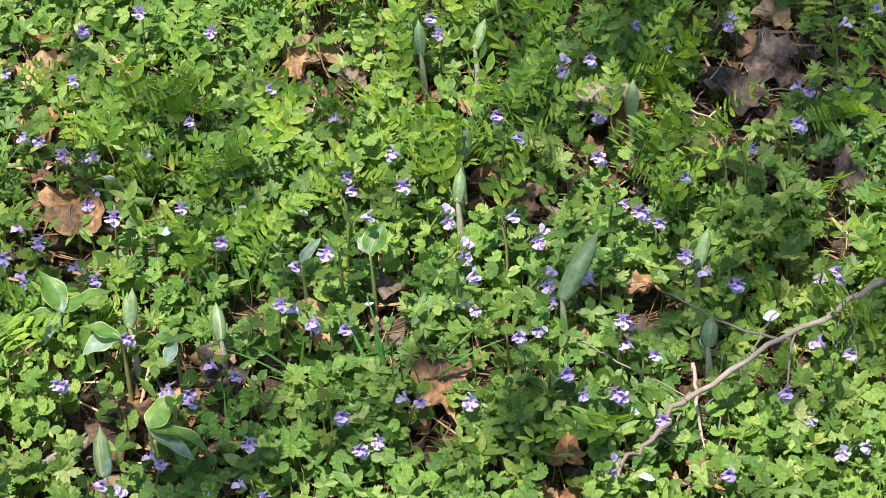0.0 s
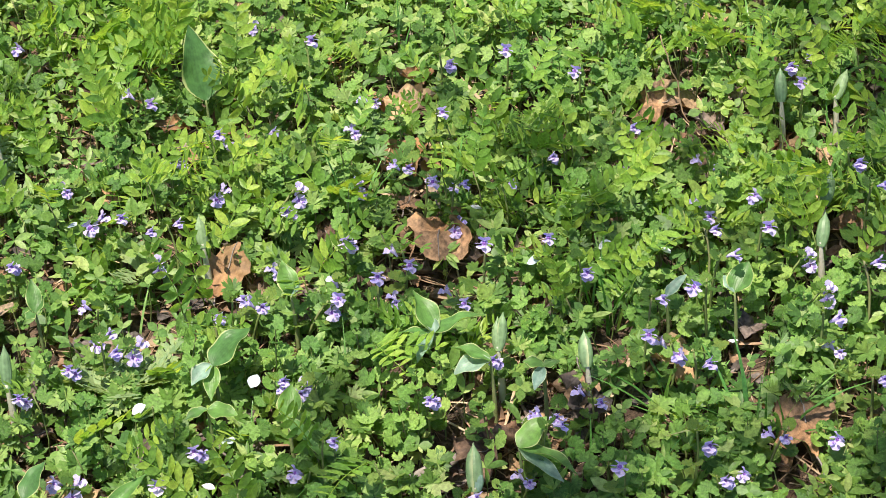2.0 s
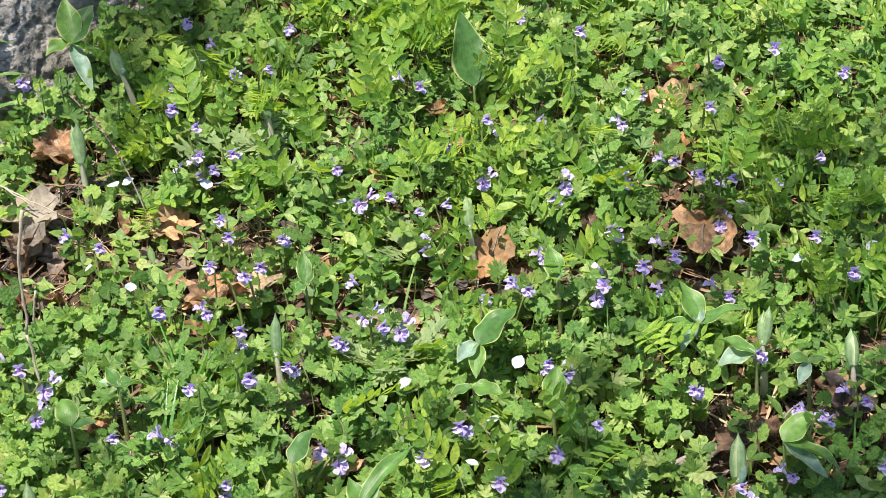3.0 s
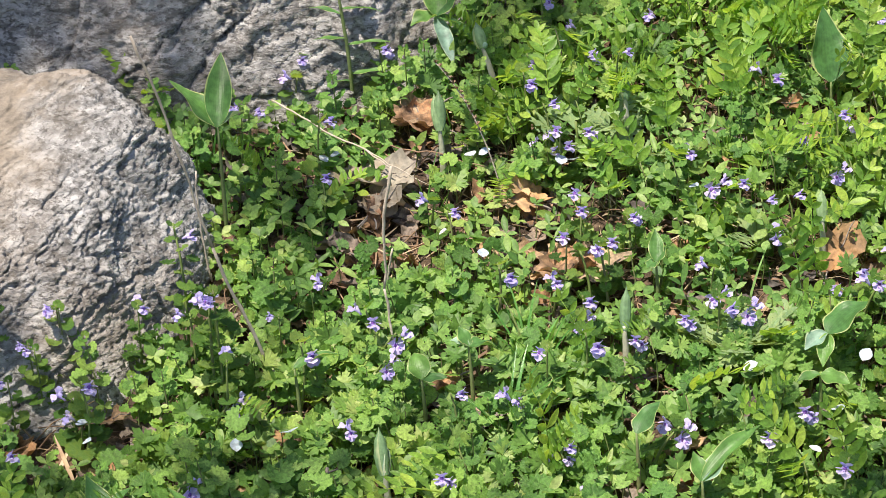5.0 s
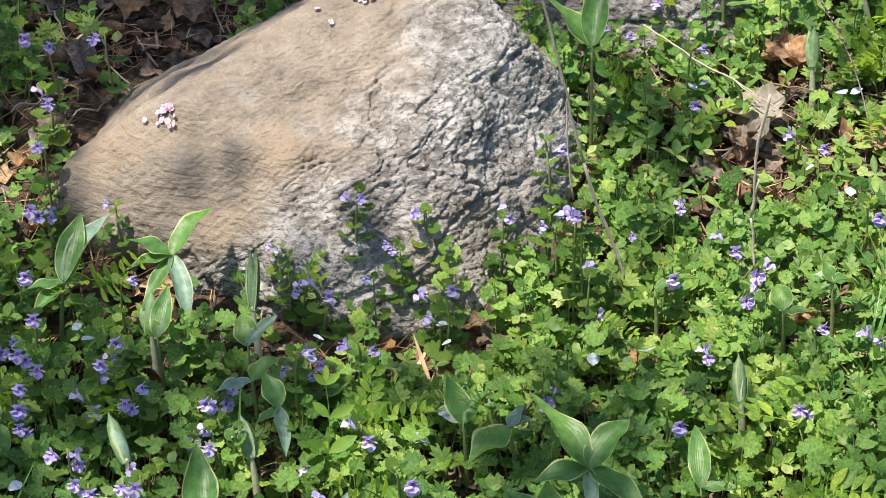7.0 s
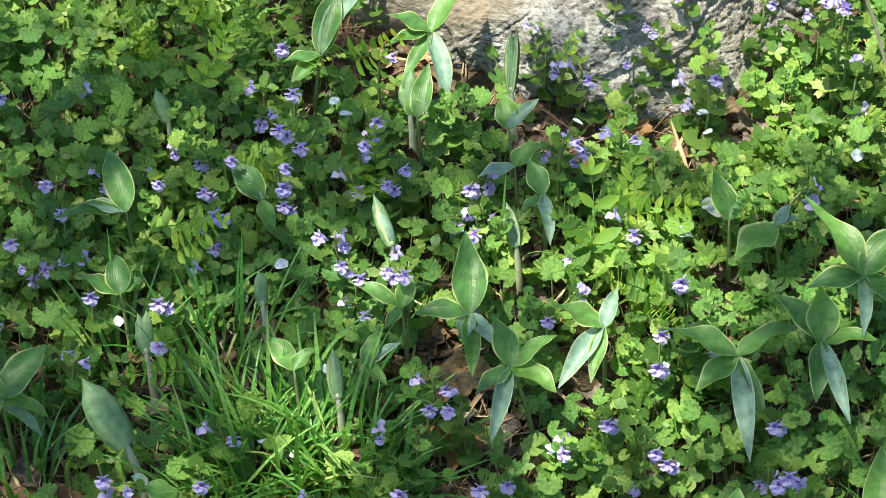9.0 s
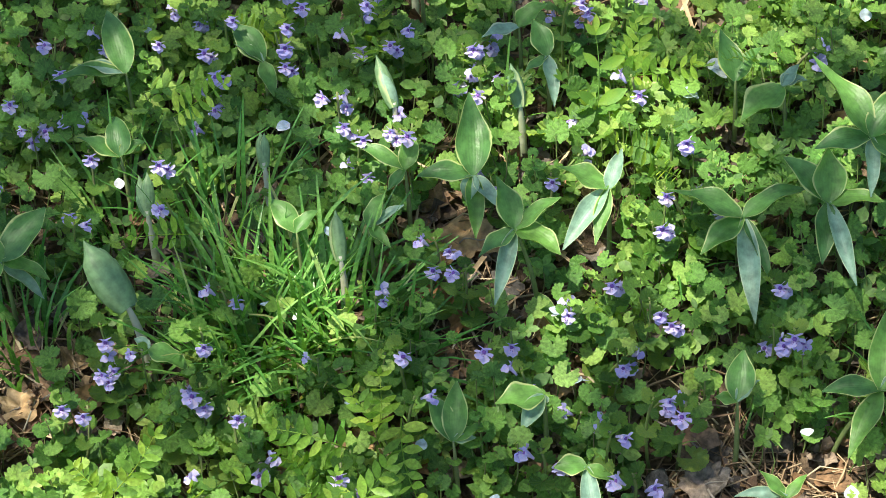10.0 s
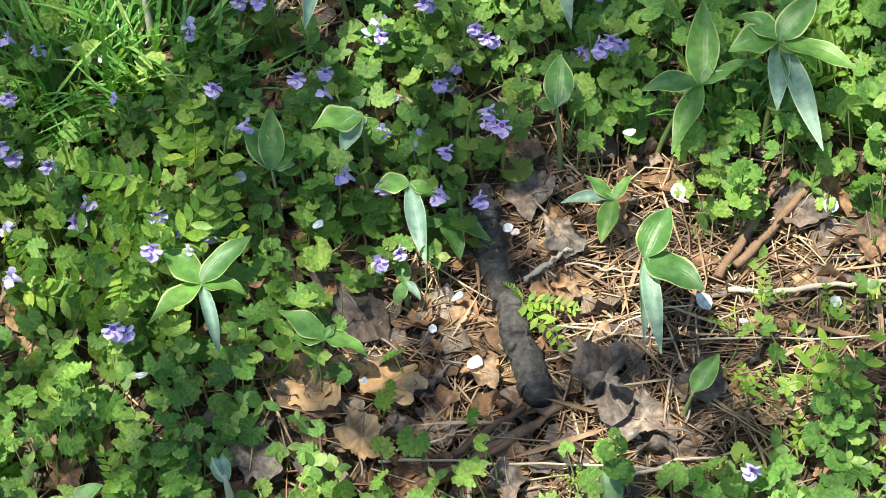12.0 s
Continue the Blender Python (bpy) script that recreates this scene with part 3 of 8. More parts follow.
def flower_shapes(seed):
    """A two-lipped flower facing +y: the lips, and the dark throat; one unit wide."""
    rng = np.random.default_rng(seed)
    lips, throat = Heap(), Heap()
    back = tube(np.array([(0, -0.62, -0.14), (0, -0.42, -0.06), (0, -0.2, 0), (0, 0.02, 0)]), [0.07, 0.10, 0.17, 0.24], 7)
    lips.add(back)
    for az, el, size, wid in ((90 - 30, 58, 0.42, 1.3), (90 + 30, 58, 0.42, 1.3), (90 - 66, -2, 0.46, 1.25), (90 + 66, -2, 0.46, 1.25),
                              (90 - 24, -40, 0.56, 1.2), (90 + 24, -40, 0.56, 1.2)):
        a = math.radians(az)
        base = np.array([0.15 * math.cos(a), 0.0, 0.15 * math.sin(math.radians(el))])
        lips.add(oval_shape(wid, rng.uniform(-0.15, 0.2), 4, 1.25, rng.uniform(-0.4, 0.1)), turned(az + rng.uniform(-6, 6), el + rng.uniform(-8, 8), 0, size), base)
    throat.add(tube(np.array([(0, -0.10, 0), (0, 0.045, 0.0)]), [0.16, 0.13], 6))
    for k in range(4):
        throat.add(oval_shape(0.8, 0, 3), turned(90 + rng.uniform(-22, 22), -30, 0, 0.10), (rng.uniform(-0.10, 0.10), rng.uniform(0.12, 0.35), -0.10 - rng.uniform(0, 0.12)))
    return lips, throat


# ---------------------------------------------------------------- ground
def smooth_step(v):
    v = np.clip(v, 0, 1)
    return v * v * (3 - 2 * v)


def ground_z(x, y):
    """The bank: it climbs away from the path, with a swell on one side and a hollow by the boulders."""
    yy = 4.0 * np.tanh(y / 4.0)
    xx = 4.0 * np.tanh(x / 4.0)
    z = -0.049 * xx + 0.2445 * yy - 0.006
    z = z + 0.040 * smooth_step((x + 0.30) / 0.5)
    z = z - 0.030 * np.exp(-((x + 1.10) ** 2 + (y - 1.70) ** 2) / 0.10)
    return z


def ground_mesh():
    ax = np.unique(np.round(np.r_[np.linspace(-60, -3, 16), np.linspace(-3, 1.5, 240), np.linspace(1.5, 60, 16)], 4))
    ay = np.unique(np.round(np.r_[np.linspace(-60, -0.2, 16), np.linspace(-0.2, 3.4, 200), np.linspace(3.4, 60, 16)], 4))
    X, Y = np.meshgrid(ax, ay)
    Z = ground_z(X, Y)
    V = np.stack([X, Y, Z], -1).reshape(-1, 3)
    for v in V:
        if -3 < v[0] < 1.5 and -0.2 < v[1] < 3.4:
            v[2] += 0.007 * noise.fractal((v[0] * 16, v[1] * 16, 3.1), 1.0, 2.0, 3) - 0.004
    c, T = len(ax), []
    for i in range(len(ay) - 1):
        for j in range(c - 1):
            a = i * c + j
            T += [(a, a + 1, a + c + 1), (a, a + c + 1, a + c)]
    return mesh_of("ground", V, T, V[:, :2], [SOIL])


tagged(new("ground", ground_mesh()), "dark leaf-mould soil of a sloping woodland bank", "soil", kind="structure")


# ---------------------------------------------------------------- boulders
GRAIN = Vector((-0.70, 0.08, 0.71))


def boulder(name, centre, faces, mat, label, seed, finest=7, rough=1.0, smooth_side=None):
    """A weathered block: soft-edged flat faces (normal, distance), broken into chips and crevices."""
    bm = bmesh.new()
    bmesh.ops.create_icosphere(bm, subdivisions=finest, radius=1)
    N = np.array([f[:3] for f in faces], float)
    N /= np.linalg.norm(N, axis=1)[:, None]
    D = np.array([f[3] for f in faces], float)
    dirs = np.array([v.co[:] for v in bm.verts])
    wob = np.array([noise.noise_vector(Vector((d * 4 + (seed, 0, 0)).tolist())) for d in dirs])
    R = ((np.clip((dirs + 0.05 * wob) @ N.T, 0, None) / D) ** 16).sum(1) ** (-1 / 16)
    for v, d, r in zip(bm.verts, dirs, R):
        d = Vector(d.tolist())
        p = d * float(r)
        s = 1.0
        if smooth_side is not None:
            e = p.dot(Vector(smooth_side[:3])) + smooth_side[3] + 0.05 * noise.noise(p * 14)
            s = 0.16 + 0.84 * (1 - float(smooth_step(e / 0.05 + 0.5)))
        q = p + 1.6 * p.dot(GRAIN) * GRAIN + 0.012 * noise.noise_vector(p * 34)
        chip = 0.0
        for k, amp in ((9.0, 0.0042), (24.0, 0.0020), (55.0, 0.0016), (120.0, 0.0016)):
            dist, near = noise.voronoi(q * k + Vector((seed, seed, 0)))
            c = near[0]
            tilt = noise.noise_vector(c * 3.7)
            chip += amp * (0.8 * noise.noise(c * 5.1 + Vector((0, 0, seed))) + 1.3 * tilt.dot(q * k + Vector((seed, seed, 0)) - c))
            chip -= amp * 0.35 * max(0.0, 1 - (dist[1] - dist[0]) / 0.05)
        for k, depth in ((5.0, 0.008), (13.0, 0.0055), (30.0, 0.003)):
            chip -= depth * max(0.0, 1 - abs(noise.noise(q * k + Vector((0, seed, 3)))) / 0.035)
        g = noise.fractal(p * 8 + Vector((seed, 0, 0)), 1.0, 2.0, 3)
        f = noise.fractal(q * 90, 0.7, 2.0, 3)
        v.co = p + d * rough * ((0.0022 + 0.0040 * s) * g + s * (chip + 0.0018 * f) + 0.0012 * (1.1 - s) * f)
    for f in bm.faces:
        f.smooth = True
    me = bpy.data.meshes.new(name)
    bm.to_mesh(me)
    bm.free()
    me.materials.append(mat)
    ob = new(name, me)
    ob.location = centre
    return tagged(ob, label, "boulder")


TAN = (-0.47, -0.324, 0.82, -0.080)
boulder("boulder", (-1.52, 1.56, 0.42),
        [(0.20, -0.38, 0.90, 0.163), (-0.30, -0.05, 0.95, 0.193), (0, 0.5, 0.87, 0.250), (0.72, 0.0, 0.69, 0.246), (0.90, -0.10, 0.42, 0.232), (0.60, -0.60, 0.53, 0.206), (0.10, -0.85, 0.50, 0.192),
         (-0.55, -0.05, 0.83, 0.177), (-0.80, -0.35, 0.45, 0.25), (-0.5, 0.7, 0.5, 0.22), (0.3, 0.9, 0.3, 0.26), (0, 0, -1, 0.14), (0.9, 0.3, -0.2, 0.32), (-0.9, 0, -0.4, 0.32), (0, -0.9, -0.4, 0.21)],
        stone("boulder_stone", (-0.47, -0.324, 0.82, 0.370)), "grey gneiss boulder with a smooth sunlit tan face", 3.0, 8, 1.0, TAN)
boulder("boulder", (-1.56, 2.29, 0.50),
        [(0.15, -0.93, 0.33, 0.43), (0.9, -0.2, 0.35, 0.43), (0, 0, 1, 0.42), (-0.9, -0.3, 0.3, 0.27), (0, 0.9, 0.4, 0.5), (0, 0, -1, 0.25), (0.6, -0.7, 0.3, 0.42), (0.5, -0.3, 0.8, 0.43)],
        stone("back_stone", None), "rough light grey boulder rising out of the plants", 11.0, 8, 1.3)

boulder("boulder", (-2.06, 1.90, 0.50), [(0.3, -0.9, 0.3, 0.11), (0.9, 0, 0.3, 0.10), (-0.9, 0, 0.3, 0.13), (0, 0.2, 1, 0.11), (0, 0.9, 0.2, 0.13), (0, 0, -1, 0.12)],
        stone("small_stone", None), "small grey stone half hidden behind the large boulder", 5.0, 6, 0.8)

# ---------------------------------------------------------------- the planted bed
BED = np.array([(0.45, 2.0), (0.0, 1.97), (-0.35, 1.92), (-0.7, 1.85), (-1.05, 1.75), (-1.38, 1.62), (-1.5, 1.5), (-1.35, 1.25), (-1.25, 1.0), (-1.08, 0.86), (-0.9, 0.8)])


def off_bed(x, y):
    """Distance from the middle line of the bed, for one place or many."""
    p = np.stack(np.broadcast_arrays(x, y), -1)[..., None, :]
    a, b = BED[:-1], BED[1:]
    s = np.clip(((p - a) * (b - a)).sum(-1) / ((b - a) ** 2).sum(-1), 0, 1)
    return np.sqrt((((a + s[..., None] * (b - a)) - p) ** 2).sum(-1)).min(-1)


def on_stone(x, y):
    first = ((x + 1.52) / 0.315) ** 2 + ((y - 1.565) / 0.200) ** 2 < 1
    return first | (((x + 1.52) / 0.38) ** 4 + ((y - 2.31) / 0.41) ** 4 < 1)


THIN = [(-1.03, 1.86, 0.10, 0.6), (-0.86, 1.78, 0.09, 0.6), (-0.93, 1.90, 0.08, 0.6), (-0.62, 1.88, 0.06, 0.6), (-0.30, 1.68, 0.10, 0.65), (-0.39, 1.95, 0.06, 0.5), (0.30, 2.13, 0.10, 0.6), (0.02, 1.74, 0.07, 0.5), (0.13, 1.97, 0.06, 0.5), (-0.20, 1.76, 0.07, 0.6), (0.25, 1.75, 0.09, 0.45)]


def bare(x, y):
    """How bare the litter lies: 1 in the clearing by the fallen branch, less at some thin spots."""
    b = math.exp(-(((x + 0.90) / 0.155) ** 4 + ((y - 0.79) / 0.155) ** 4))
    b = max(b, 0.75 * math.exp(-(((x + 0.70) / 0.16) ** 2 + ((y - 0.90) / 0.10) ** 2)))
    b = max(b, 0.55 * math.exp(-((x + 1.52) ** 2 + (y - 0.66) ** 2) / 0.008))
    b = max(b, 0.6 * math.exp(-((x + 1.25) ** 2 / 0.004 + (y - 0.97) ** 2 / 0.010)))
    b = max(b, 0.7 * math.exp(-((x - 0.42) ** 2 / 0.02 + (y - 2.22) ** 2 / 0.02)))
    b = max(b, 0.85 * math.exp(-((x + 1.90) ** 2 / 0.03 + (y - 1.75) ** 2 / 0.03)))
    for u, v, r, amount in THIN:
        b = max(b, amount * math.exp(-((x - u) ** 2 + (y - v) ** 2) / (r * r)))
    b = max(b, 0.5 * math.exp(-((x + 1.02) ** 2 / 0.02 + (y - 1.83) ** 2 / 0.006)))
    return b


def spots(count, seed, reach=0.66, thin=None, low=False):
    """Random places in the bed, fewer where thin says so; low litter may lie under the things too."""
    rng, found = np.random.default_rng(seed), []
    keep = np.array(CLEAR)
    while len(found) < count:
        x, y, luck = rng.uniform(-2.25, 0.75, 4000), rng.uniform(0.35, 2.75, 4000), rng.random(4000)
        ok = (off_bed(x, y) < reach) & ~on_stone(x, y)
        if not low:
            ok &= ~((((x + 1.52) / 0.39) ** 2 + ((y - 1.565) / 0.32) ** 2 < 1) & (y + 0.6 * x < 0.70) & (rng.random(4000) < 0.85))
            near = (((keep[:, 0] - x[:, None]) ** 2 + (keep[:, 1] - y[:, None]) ** 2) < keep[:, 2] ** 2).any(1)
            ok &= ~(near & (rng.random(4000) < 0.84))
        found += [(float(u), float(v)) for u, v, w in zip(x[ok], y[ok], luck[ok]) if w > (thin(u, v) if thin else 0)]
    return found[:count], rng


CLEAR = []


def clear(x, y, r, ahead=0.03):
    """Keeps the low carpet from growing over a thing, on the side of the path too."""
    d = np.array([-0.25 - x, -0.1 - y])
    d /= np.linalg.norm(d)
    CLEAR.append((x + d[0] * ahead, y + d[1] * ahead, r))


def patch(x, y, scale, seed):
    return noise.noise((x * scale + seed, y * scale - seed, seed * 0.7))


def ivy_carpet():
    shapes = [ivy_shape(k, 11 + k % 3) for k in range(10)]
    h = Heap()
    places, rng = spots(11800, 21, thin=lambda x, y: min(1, 0.6 * (patch(x, y, 11, 7.0) > 0.2) + 1.1 * bare(x, y) + (0.36 + 0.9 * patch(x, y, 3.2, 4.0) if y > 1.7 and x > -1.0 else 0.25 * (patch(x, y, 5, 2.0) > 0.25))))
    for x, y in places:
        up = rng.uniform(0.012, 0.062) * (1.15 if y < 1.5 else 0.9)
        up *= 0.55 if ((x + 1.52) / 0.45) ** 2 + ((y - 1.565) / 0.42) ** 2 < 1 else 1.0
        size = rng.uniform(0.013, 0.031) if y < 1.45 else rng.uniform(0.010, 0.025)
        z = float(ground_z(x, y))
        az = rng.uniform(0, 360)
        top = np.array([x, y, z + up])
        el = rng.normal(-4, 22)
        h.add(shapes[rng.integers(10)], to_path(x, y, rng.normal(34 if y > 1.45 else 18, 14)) @ turned(az, el, rng.normal(0, 18), size), top)
        if up > 0.03:
            foot = top - np.array([0.012 * math.cos(radians(az)), 0.012 * math.sin(radians(az)), up])
            h.add(rod(foot, top, 0.0009, (0.003, 0.003, 0)), None, (0, 0, 0), 1)
    places, rng = spots(620, 28, thin=lambda x, y: 1.2 * bare(x, y) + (0.3 if y > 1.7 else 0.0))
    for x, y in places:
        foot = np.array([x, y, float(ground_z(x, y)) - 0.003])
        top = foot + (rng.normal(0, 0.008), rng.normal(0, 0.008), rng.uniform(0.05, 0.10))
        h.add(rod(foot, top, 0.0011, (0.002, 0.002, 0)), None, (0, 0, 0), 1)
        az = rng.uniform(0, 180)
        for k, (u, size) in enumerate(((0.5, 0.023), (0.72, 0.020), (0.88, 0.015), (1.0, 0.010))):
            for side in (0, 180):
                h.add(shapes[rng.integers(10)], to_path(x, y, 24) @ turned(az + 90 * k + side + rng.normal(0, 12), rng.normal(4 + 12 * k, 12), rng.normal(0, 12), size * rng.uniform(0.85, 1.15)),
                      foot + u * (top - foot) + 0.007 * (1 - 0.2 * k) * np.array([math.cos(radians(az + 90 * k + side)), math.sin(radians(az + 90 * k + side)), 0]))
    tagged(new("ground_ivy_carpet", h.mesh("ground_ivy_carpet", [IVY, STEM])), "carpet of scalloped bright green ground ivy leaves", "ground cover", kind="stuff")


def herb_carpet():
    """Small seedlings between the taller plants: round leaves, and longer ones on the open side of the bed."""
    h, shapes = Heap(), [oval_shape(w, f, 3) for w, f in ((0.62, 0.1), (0.75, 0.05), (0.5, 0.2))]
    narrow = [oval_shape(w, f, 4, 1.0, b) for w, f, b in ((0.34, 0.2, -0.2), (0.26, 0.25, 0.1), (0.42, 0.15, -0.1))]
    lobed = [cut_shape(40 + k, 3 + 2 * (k % 2)) for k in range(6)]
    places, rng = spots(10500, 22, thin=lambda x, y: 0.4 * (patch(x, y, 11, 7.0) > 0.2) + 0.75 * bare(x, y) + (0.0 if y > 1.35 and x > -1.2 else 0.35))
    for x, y in places:
        z, up, az = float(ground_z(x, y)), rng.uniform(0.006, 0.055), rng.uniform(0, 360)
        lean = to_path(x, y, rng.normal(22, 12))
        opened = y > 1.35 and x > -1.2 and rng.random() < 0.3
        cut = patch(x, y, 4.5, 9.0) > (-0.12 if y > 1.35 and x > -1.2 else 0.42) and rng.random() < 0.6
        for k in range(rng.integers(3, 6)):
            a = az + 360 * k / 4 + rng.normal(0, 15)
            if cut:
                h.add(lobed[rng.integers(6)], lean @ turned(a, rng.uniform(-5, 45), rng.normal(0, 20), rng.uniform(0.011, 0.024)), (x, y, z + up))
            elif opened:
                h.add(narrow[rng.integers(3)], lean @ turned(a, rng.uniform(-5, 50), rng.normal(0, 20), rng.uniform(0.012, 0.028)), (x, y, z + up))
            else:
                h.add(shapes[rng.integers(3)], lean @ turned(a, rng.uniform(-5, 35), rng.normal(0, 12), rng.uniform(0.008, 0.017)), (x, y, z + up))
        h.add(rod((x, y, z), (x, y, z + up), 0.0008, (0.002, 0, 0)), None, (0, 0, 0), 1)
    tagged(new("seedling_carpet", h.mesh("seedling_carpet", [HERB, STEM])), "small round green seedling leaves between taller plants", "ground cover", kind="stuff")


def vetch_carpet():
    h, shapes = Heap(), [pinnate_shape(p, 30 + p, 1.0, 0.36) for p in (5, 6, 7, 8)]
    places, rng = spots(540, 23, thin=lambda x, y: min(1, bare(x, y) + ((0.1 if y > 2.0 - 0.12 * (x < -0.45) else 0.55) if y > 1.75 and x > -1.1 else 0.84) + 0.7 * (patch(x, y, 3.2, 4.0) < -0.1)))
    for x, y in places:
        z, up = float(ground_z(x, y)), rng.uniform(0.02, 0.085)
        for k in range(rng.integers(1, 3)):
            h.add(shapes[rng.integers(4)], to_path(x, y, 25) @ turned(rng.uniform(0, 360), rng.uniform(0, 55), rng.normal(0, 25), rng.uniform(0.045, 0.082)), (x, y, z + up - 0.01 * k))
        h.add(tube(bent((x + 0.01, y, z), (x, y, z + up), (0.004, 0.004, 0), 4), 0.0009, 3), None, (0, 0, 0), 1)
    tagged(new("vetch_carpet", h.mesh("vetch_carpet", [VETCH, STEM])), "feathery green vetch leaves scrambling through ground ivy", "ground cover", kind="stuff")


def grass_tufts():
    h, rng = Heap(), np.random.default_rng(24)

    def tuft(x, y, r, count, length, lean, width=0.0042):
        if r >= 0.05:
            clear(x, y, r * 1.05, 0.0)
        for _ in range(count):
            a, d = rng.uniform(0, 360), r * math.sqrt(rng.random())
            px, py = x + d * math.cos(radians(a)), y + d * math.sin(radians(a))
            L = length * rng.uniform(0.5, 1.1)
            out = a + rng.normal(0, 50)
            h.add(blade_shape(L, width * rng.uniform(0.6, 1.3), rng.uniform(2, lean), rng.uniform(10, 75)), turned(out), (px, py, float(ground_z(px, py))))

    tuft(-1.379, 0.847, 0.080, 170, 0.115, 62, 0.0050)
    tuft(-1.432, 0.823, 0.050, 60, 0.115, 62, 0.0050)
    tuft(-1.357, 0.887, 0.050, 60, 0.12, 48, 0.0050)
    tuft(-1.300, 0.850, 0.045, 70, 0.11, 60, 0.0050)
    tuft(-1.492, 0.903, 0.050, 45, 0.13, 45)
    tuft(-1.393, 0.829, 0.060, 60, 0.13, 40)
    tuft(-1.582, 0.853, 0.020, 25, 0.14, 30)
    tuft(-1.582, 0.711, 0.050, 60, 0.10, 40)
    tuft(-0.858, 1.027, 0.030, 40, 0.10, 25)
    tuft(-1.334, 1.128, 0.012, 14, 0.11, 15)
    tuft(-0.865, 1.629, 0.015, 16, 0.12, 18)
    tuft(-0.849, 1.525, 0.020, 22, 0.10, 25)
    tuft(-0.204, 1.887, 0.020, 18, 0.09, 15)
    tuft(-0.121, 1.743, 0.030, 20, 0.10, 45)
    tuft(-0.032, 1.723, 0.030, 20, 0.12, 45)
    tuft(-0.483, 1.990, 0.010, 8, 0.12, 10)
    tuft(-1.113, 1.089, 0.020, 25, 0.10, 55)
    tuft(-0.387, 2.044, 0.012, 10, 0.10, 10)
    tuft(-0.061, 2.319, 0.030, 20, 0.10, 30)
    places, rng2 = spots(260, 25, thin=lambda x, y: bare(x, y) * 0.7)
    for x, y in places:
        tuft(x, y, 0.012, 3, 0.075, 30, 0.0026)
    tagged(new("grass", h.mesh("grass", [GRASS])), "tufts of narrow green grass blades among ground ivy", "grass", kind="stuff")


def litter():
    """Needles, straw and crumbled leaves on the soil."""
    h = Heap()
    places, rng = spots(8000, 26, thin=lambda x, y: 0.60 - 0.60 * bare(x, y), low=True)
    for x, y in places:
        L, a, e = rng.uniform(0.02, 0.085), rng.uniform(0, math.pi), rng.normal(0, 0.12)
        d = np.array([math.cos(a), math.sin(a), 0.235 * math.sin(a) + e * 0.4]) * L / 2
        c = np.array([x, y, float(ground_z(x, y)) + 0.003 + 0.006 * rng.random()])
        h.add(rod(c - d, c + d, rng.uniform(0.0005, 0.0014), rng.normal(0, 0.0035, 3) + (0, 0, 0.002)))
    for _ in range(1500):
        x, y = -0.84 + rng.normal(0, 0.13), 0.80 + rng.normal(0, 0.11)
        if bare(x, y) < 0.3:
            continue
        L, a = rng.uniform(0.025, 0.11), rng.normal(0.35, 0.8)
        d = np.array([math.cos(a), math.sin(a), 0.235 * math.sin(a) + rng.normal(0, 0.05)]) * L / 2
        c = np.array([x, y, float(ground_z(x, y)) + 0.003 + 0.007 * rng.random()])
        h.add(rod(c - d, c + d, rng.uniform(0.0004, 0.0014), rng.normal(0, 0.004, 3)))
    flat = [oval_shape(w, 0.2, 5, 1.0, b) for w, b in ((0.03, 0.1), (0.045, -0.1), (0.06, 0.15))]
    places, rng = spots(1500, 29, thin=lambda x, y: 0.80 - 0.80 * bare(x, y), low=True)
    for x, y in places:
        h.add(flat[rng.integers(3)], to_path(x, y, 13) @ turned(rng.uniform(0, 360), rng.normal(0, 6), rng.normal(0, 25), rng.uniform(0.025, 0.085)), (x, y, float(ground_z(x, y)) + 0.006 + 0.008 * rng.random()))
    tagged(new("straw_litter", h.mesh("straw_litter", [STRAW])), "dry pale straw and pine needles scattered on the soil", "litter", kind="stuff")
    h = Heap()
    shapes = [dead_shape(60 + k, 3 + k % 4, 0.25, 0.7, 1.15, 0.06, 18, 2) for k in range(6)]
    places, rng = spots(3000, 27, thin=lambda x, y: 0.45 - 0.45 * bare(x, y), low=True)
    for u, v, r in CLEAR[::2]:
        places += [(u + float(a), v + float(b)) for a, b in rng.normal(0, r * 0.7, (3, 2))]
    for x, y in places:
        V, T, UV = shapes[rng.integers(6)]
        h.add((V, T, UV), turned(rng.uniform(0, 360), 13 + rng.normal(0, 14), rng.normal(0, 16), rng.uniform(0.012, 0.045)), (x, y, float(ground_z(x, y)) + 0.006), int(rng.random() > 0.5))
    tagged(new("leaf_litter", h.mesh("leaf_litter", [DEAD, DEAD_GREY])), "crumbled brown and grey dead leaves on the soil", "litter", kind="stuff")


# ---------------------------------------------------------------- flowering ground ivy
FLOWERS = []
for k in range(4):
    lips, throat = flower_shapes(80 + k)
    FLOWERS.append((lips.mesh("flower", [FLOWER]), throat.mesh("throat", [THROAT])))
IVY_LEAVES = [mesh_of("leaf", *ivy_shape(100 + k), [IVY]) for k in range(8)]


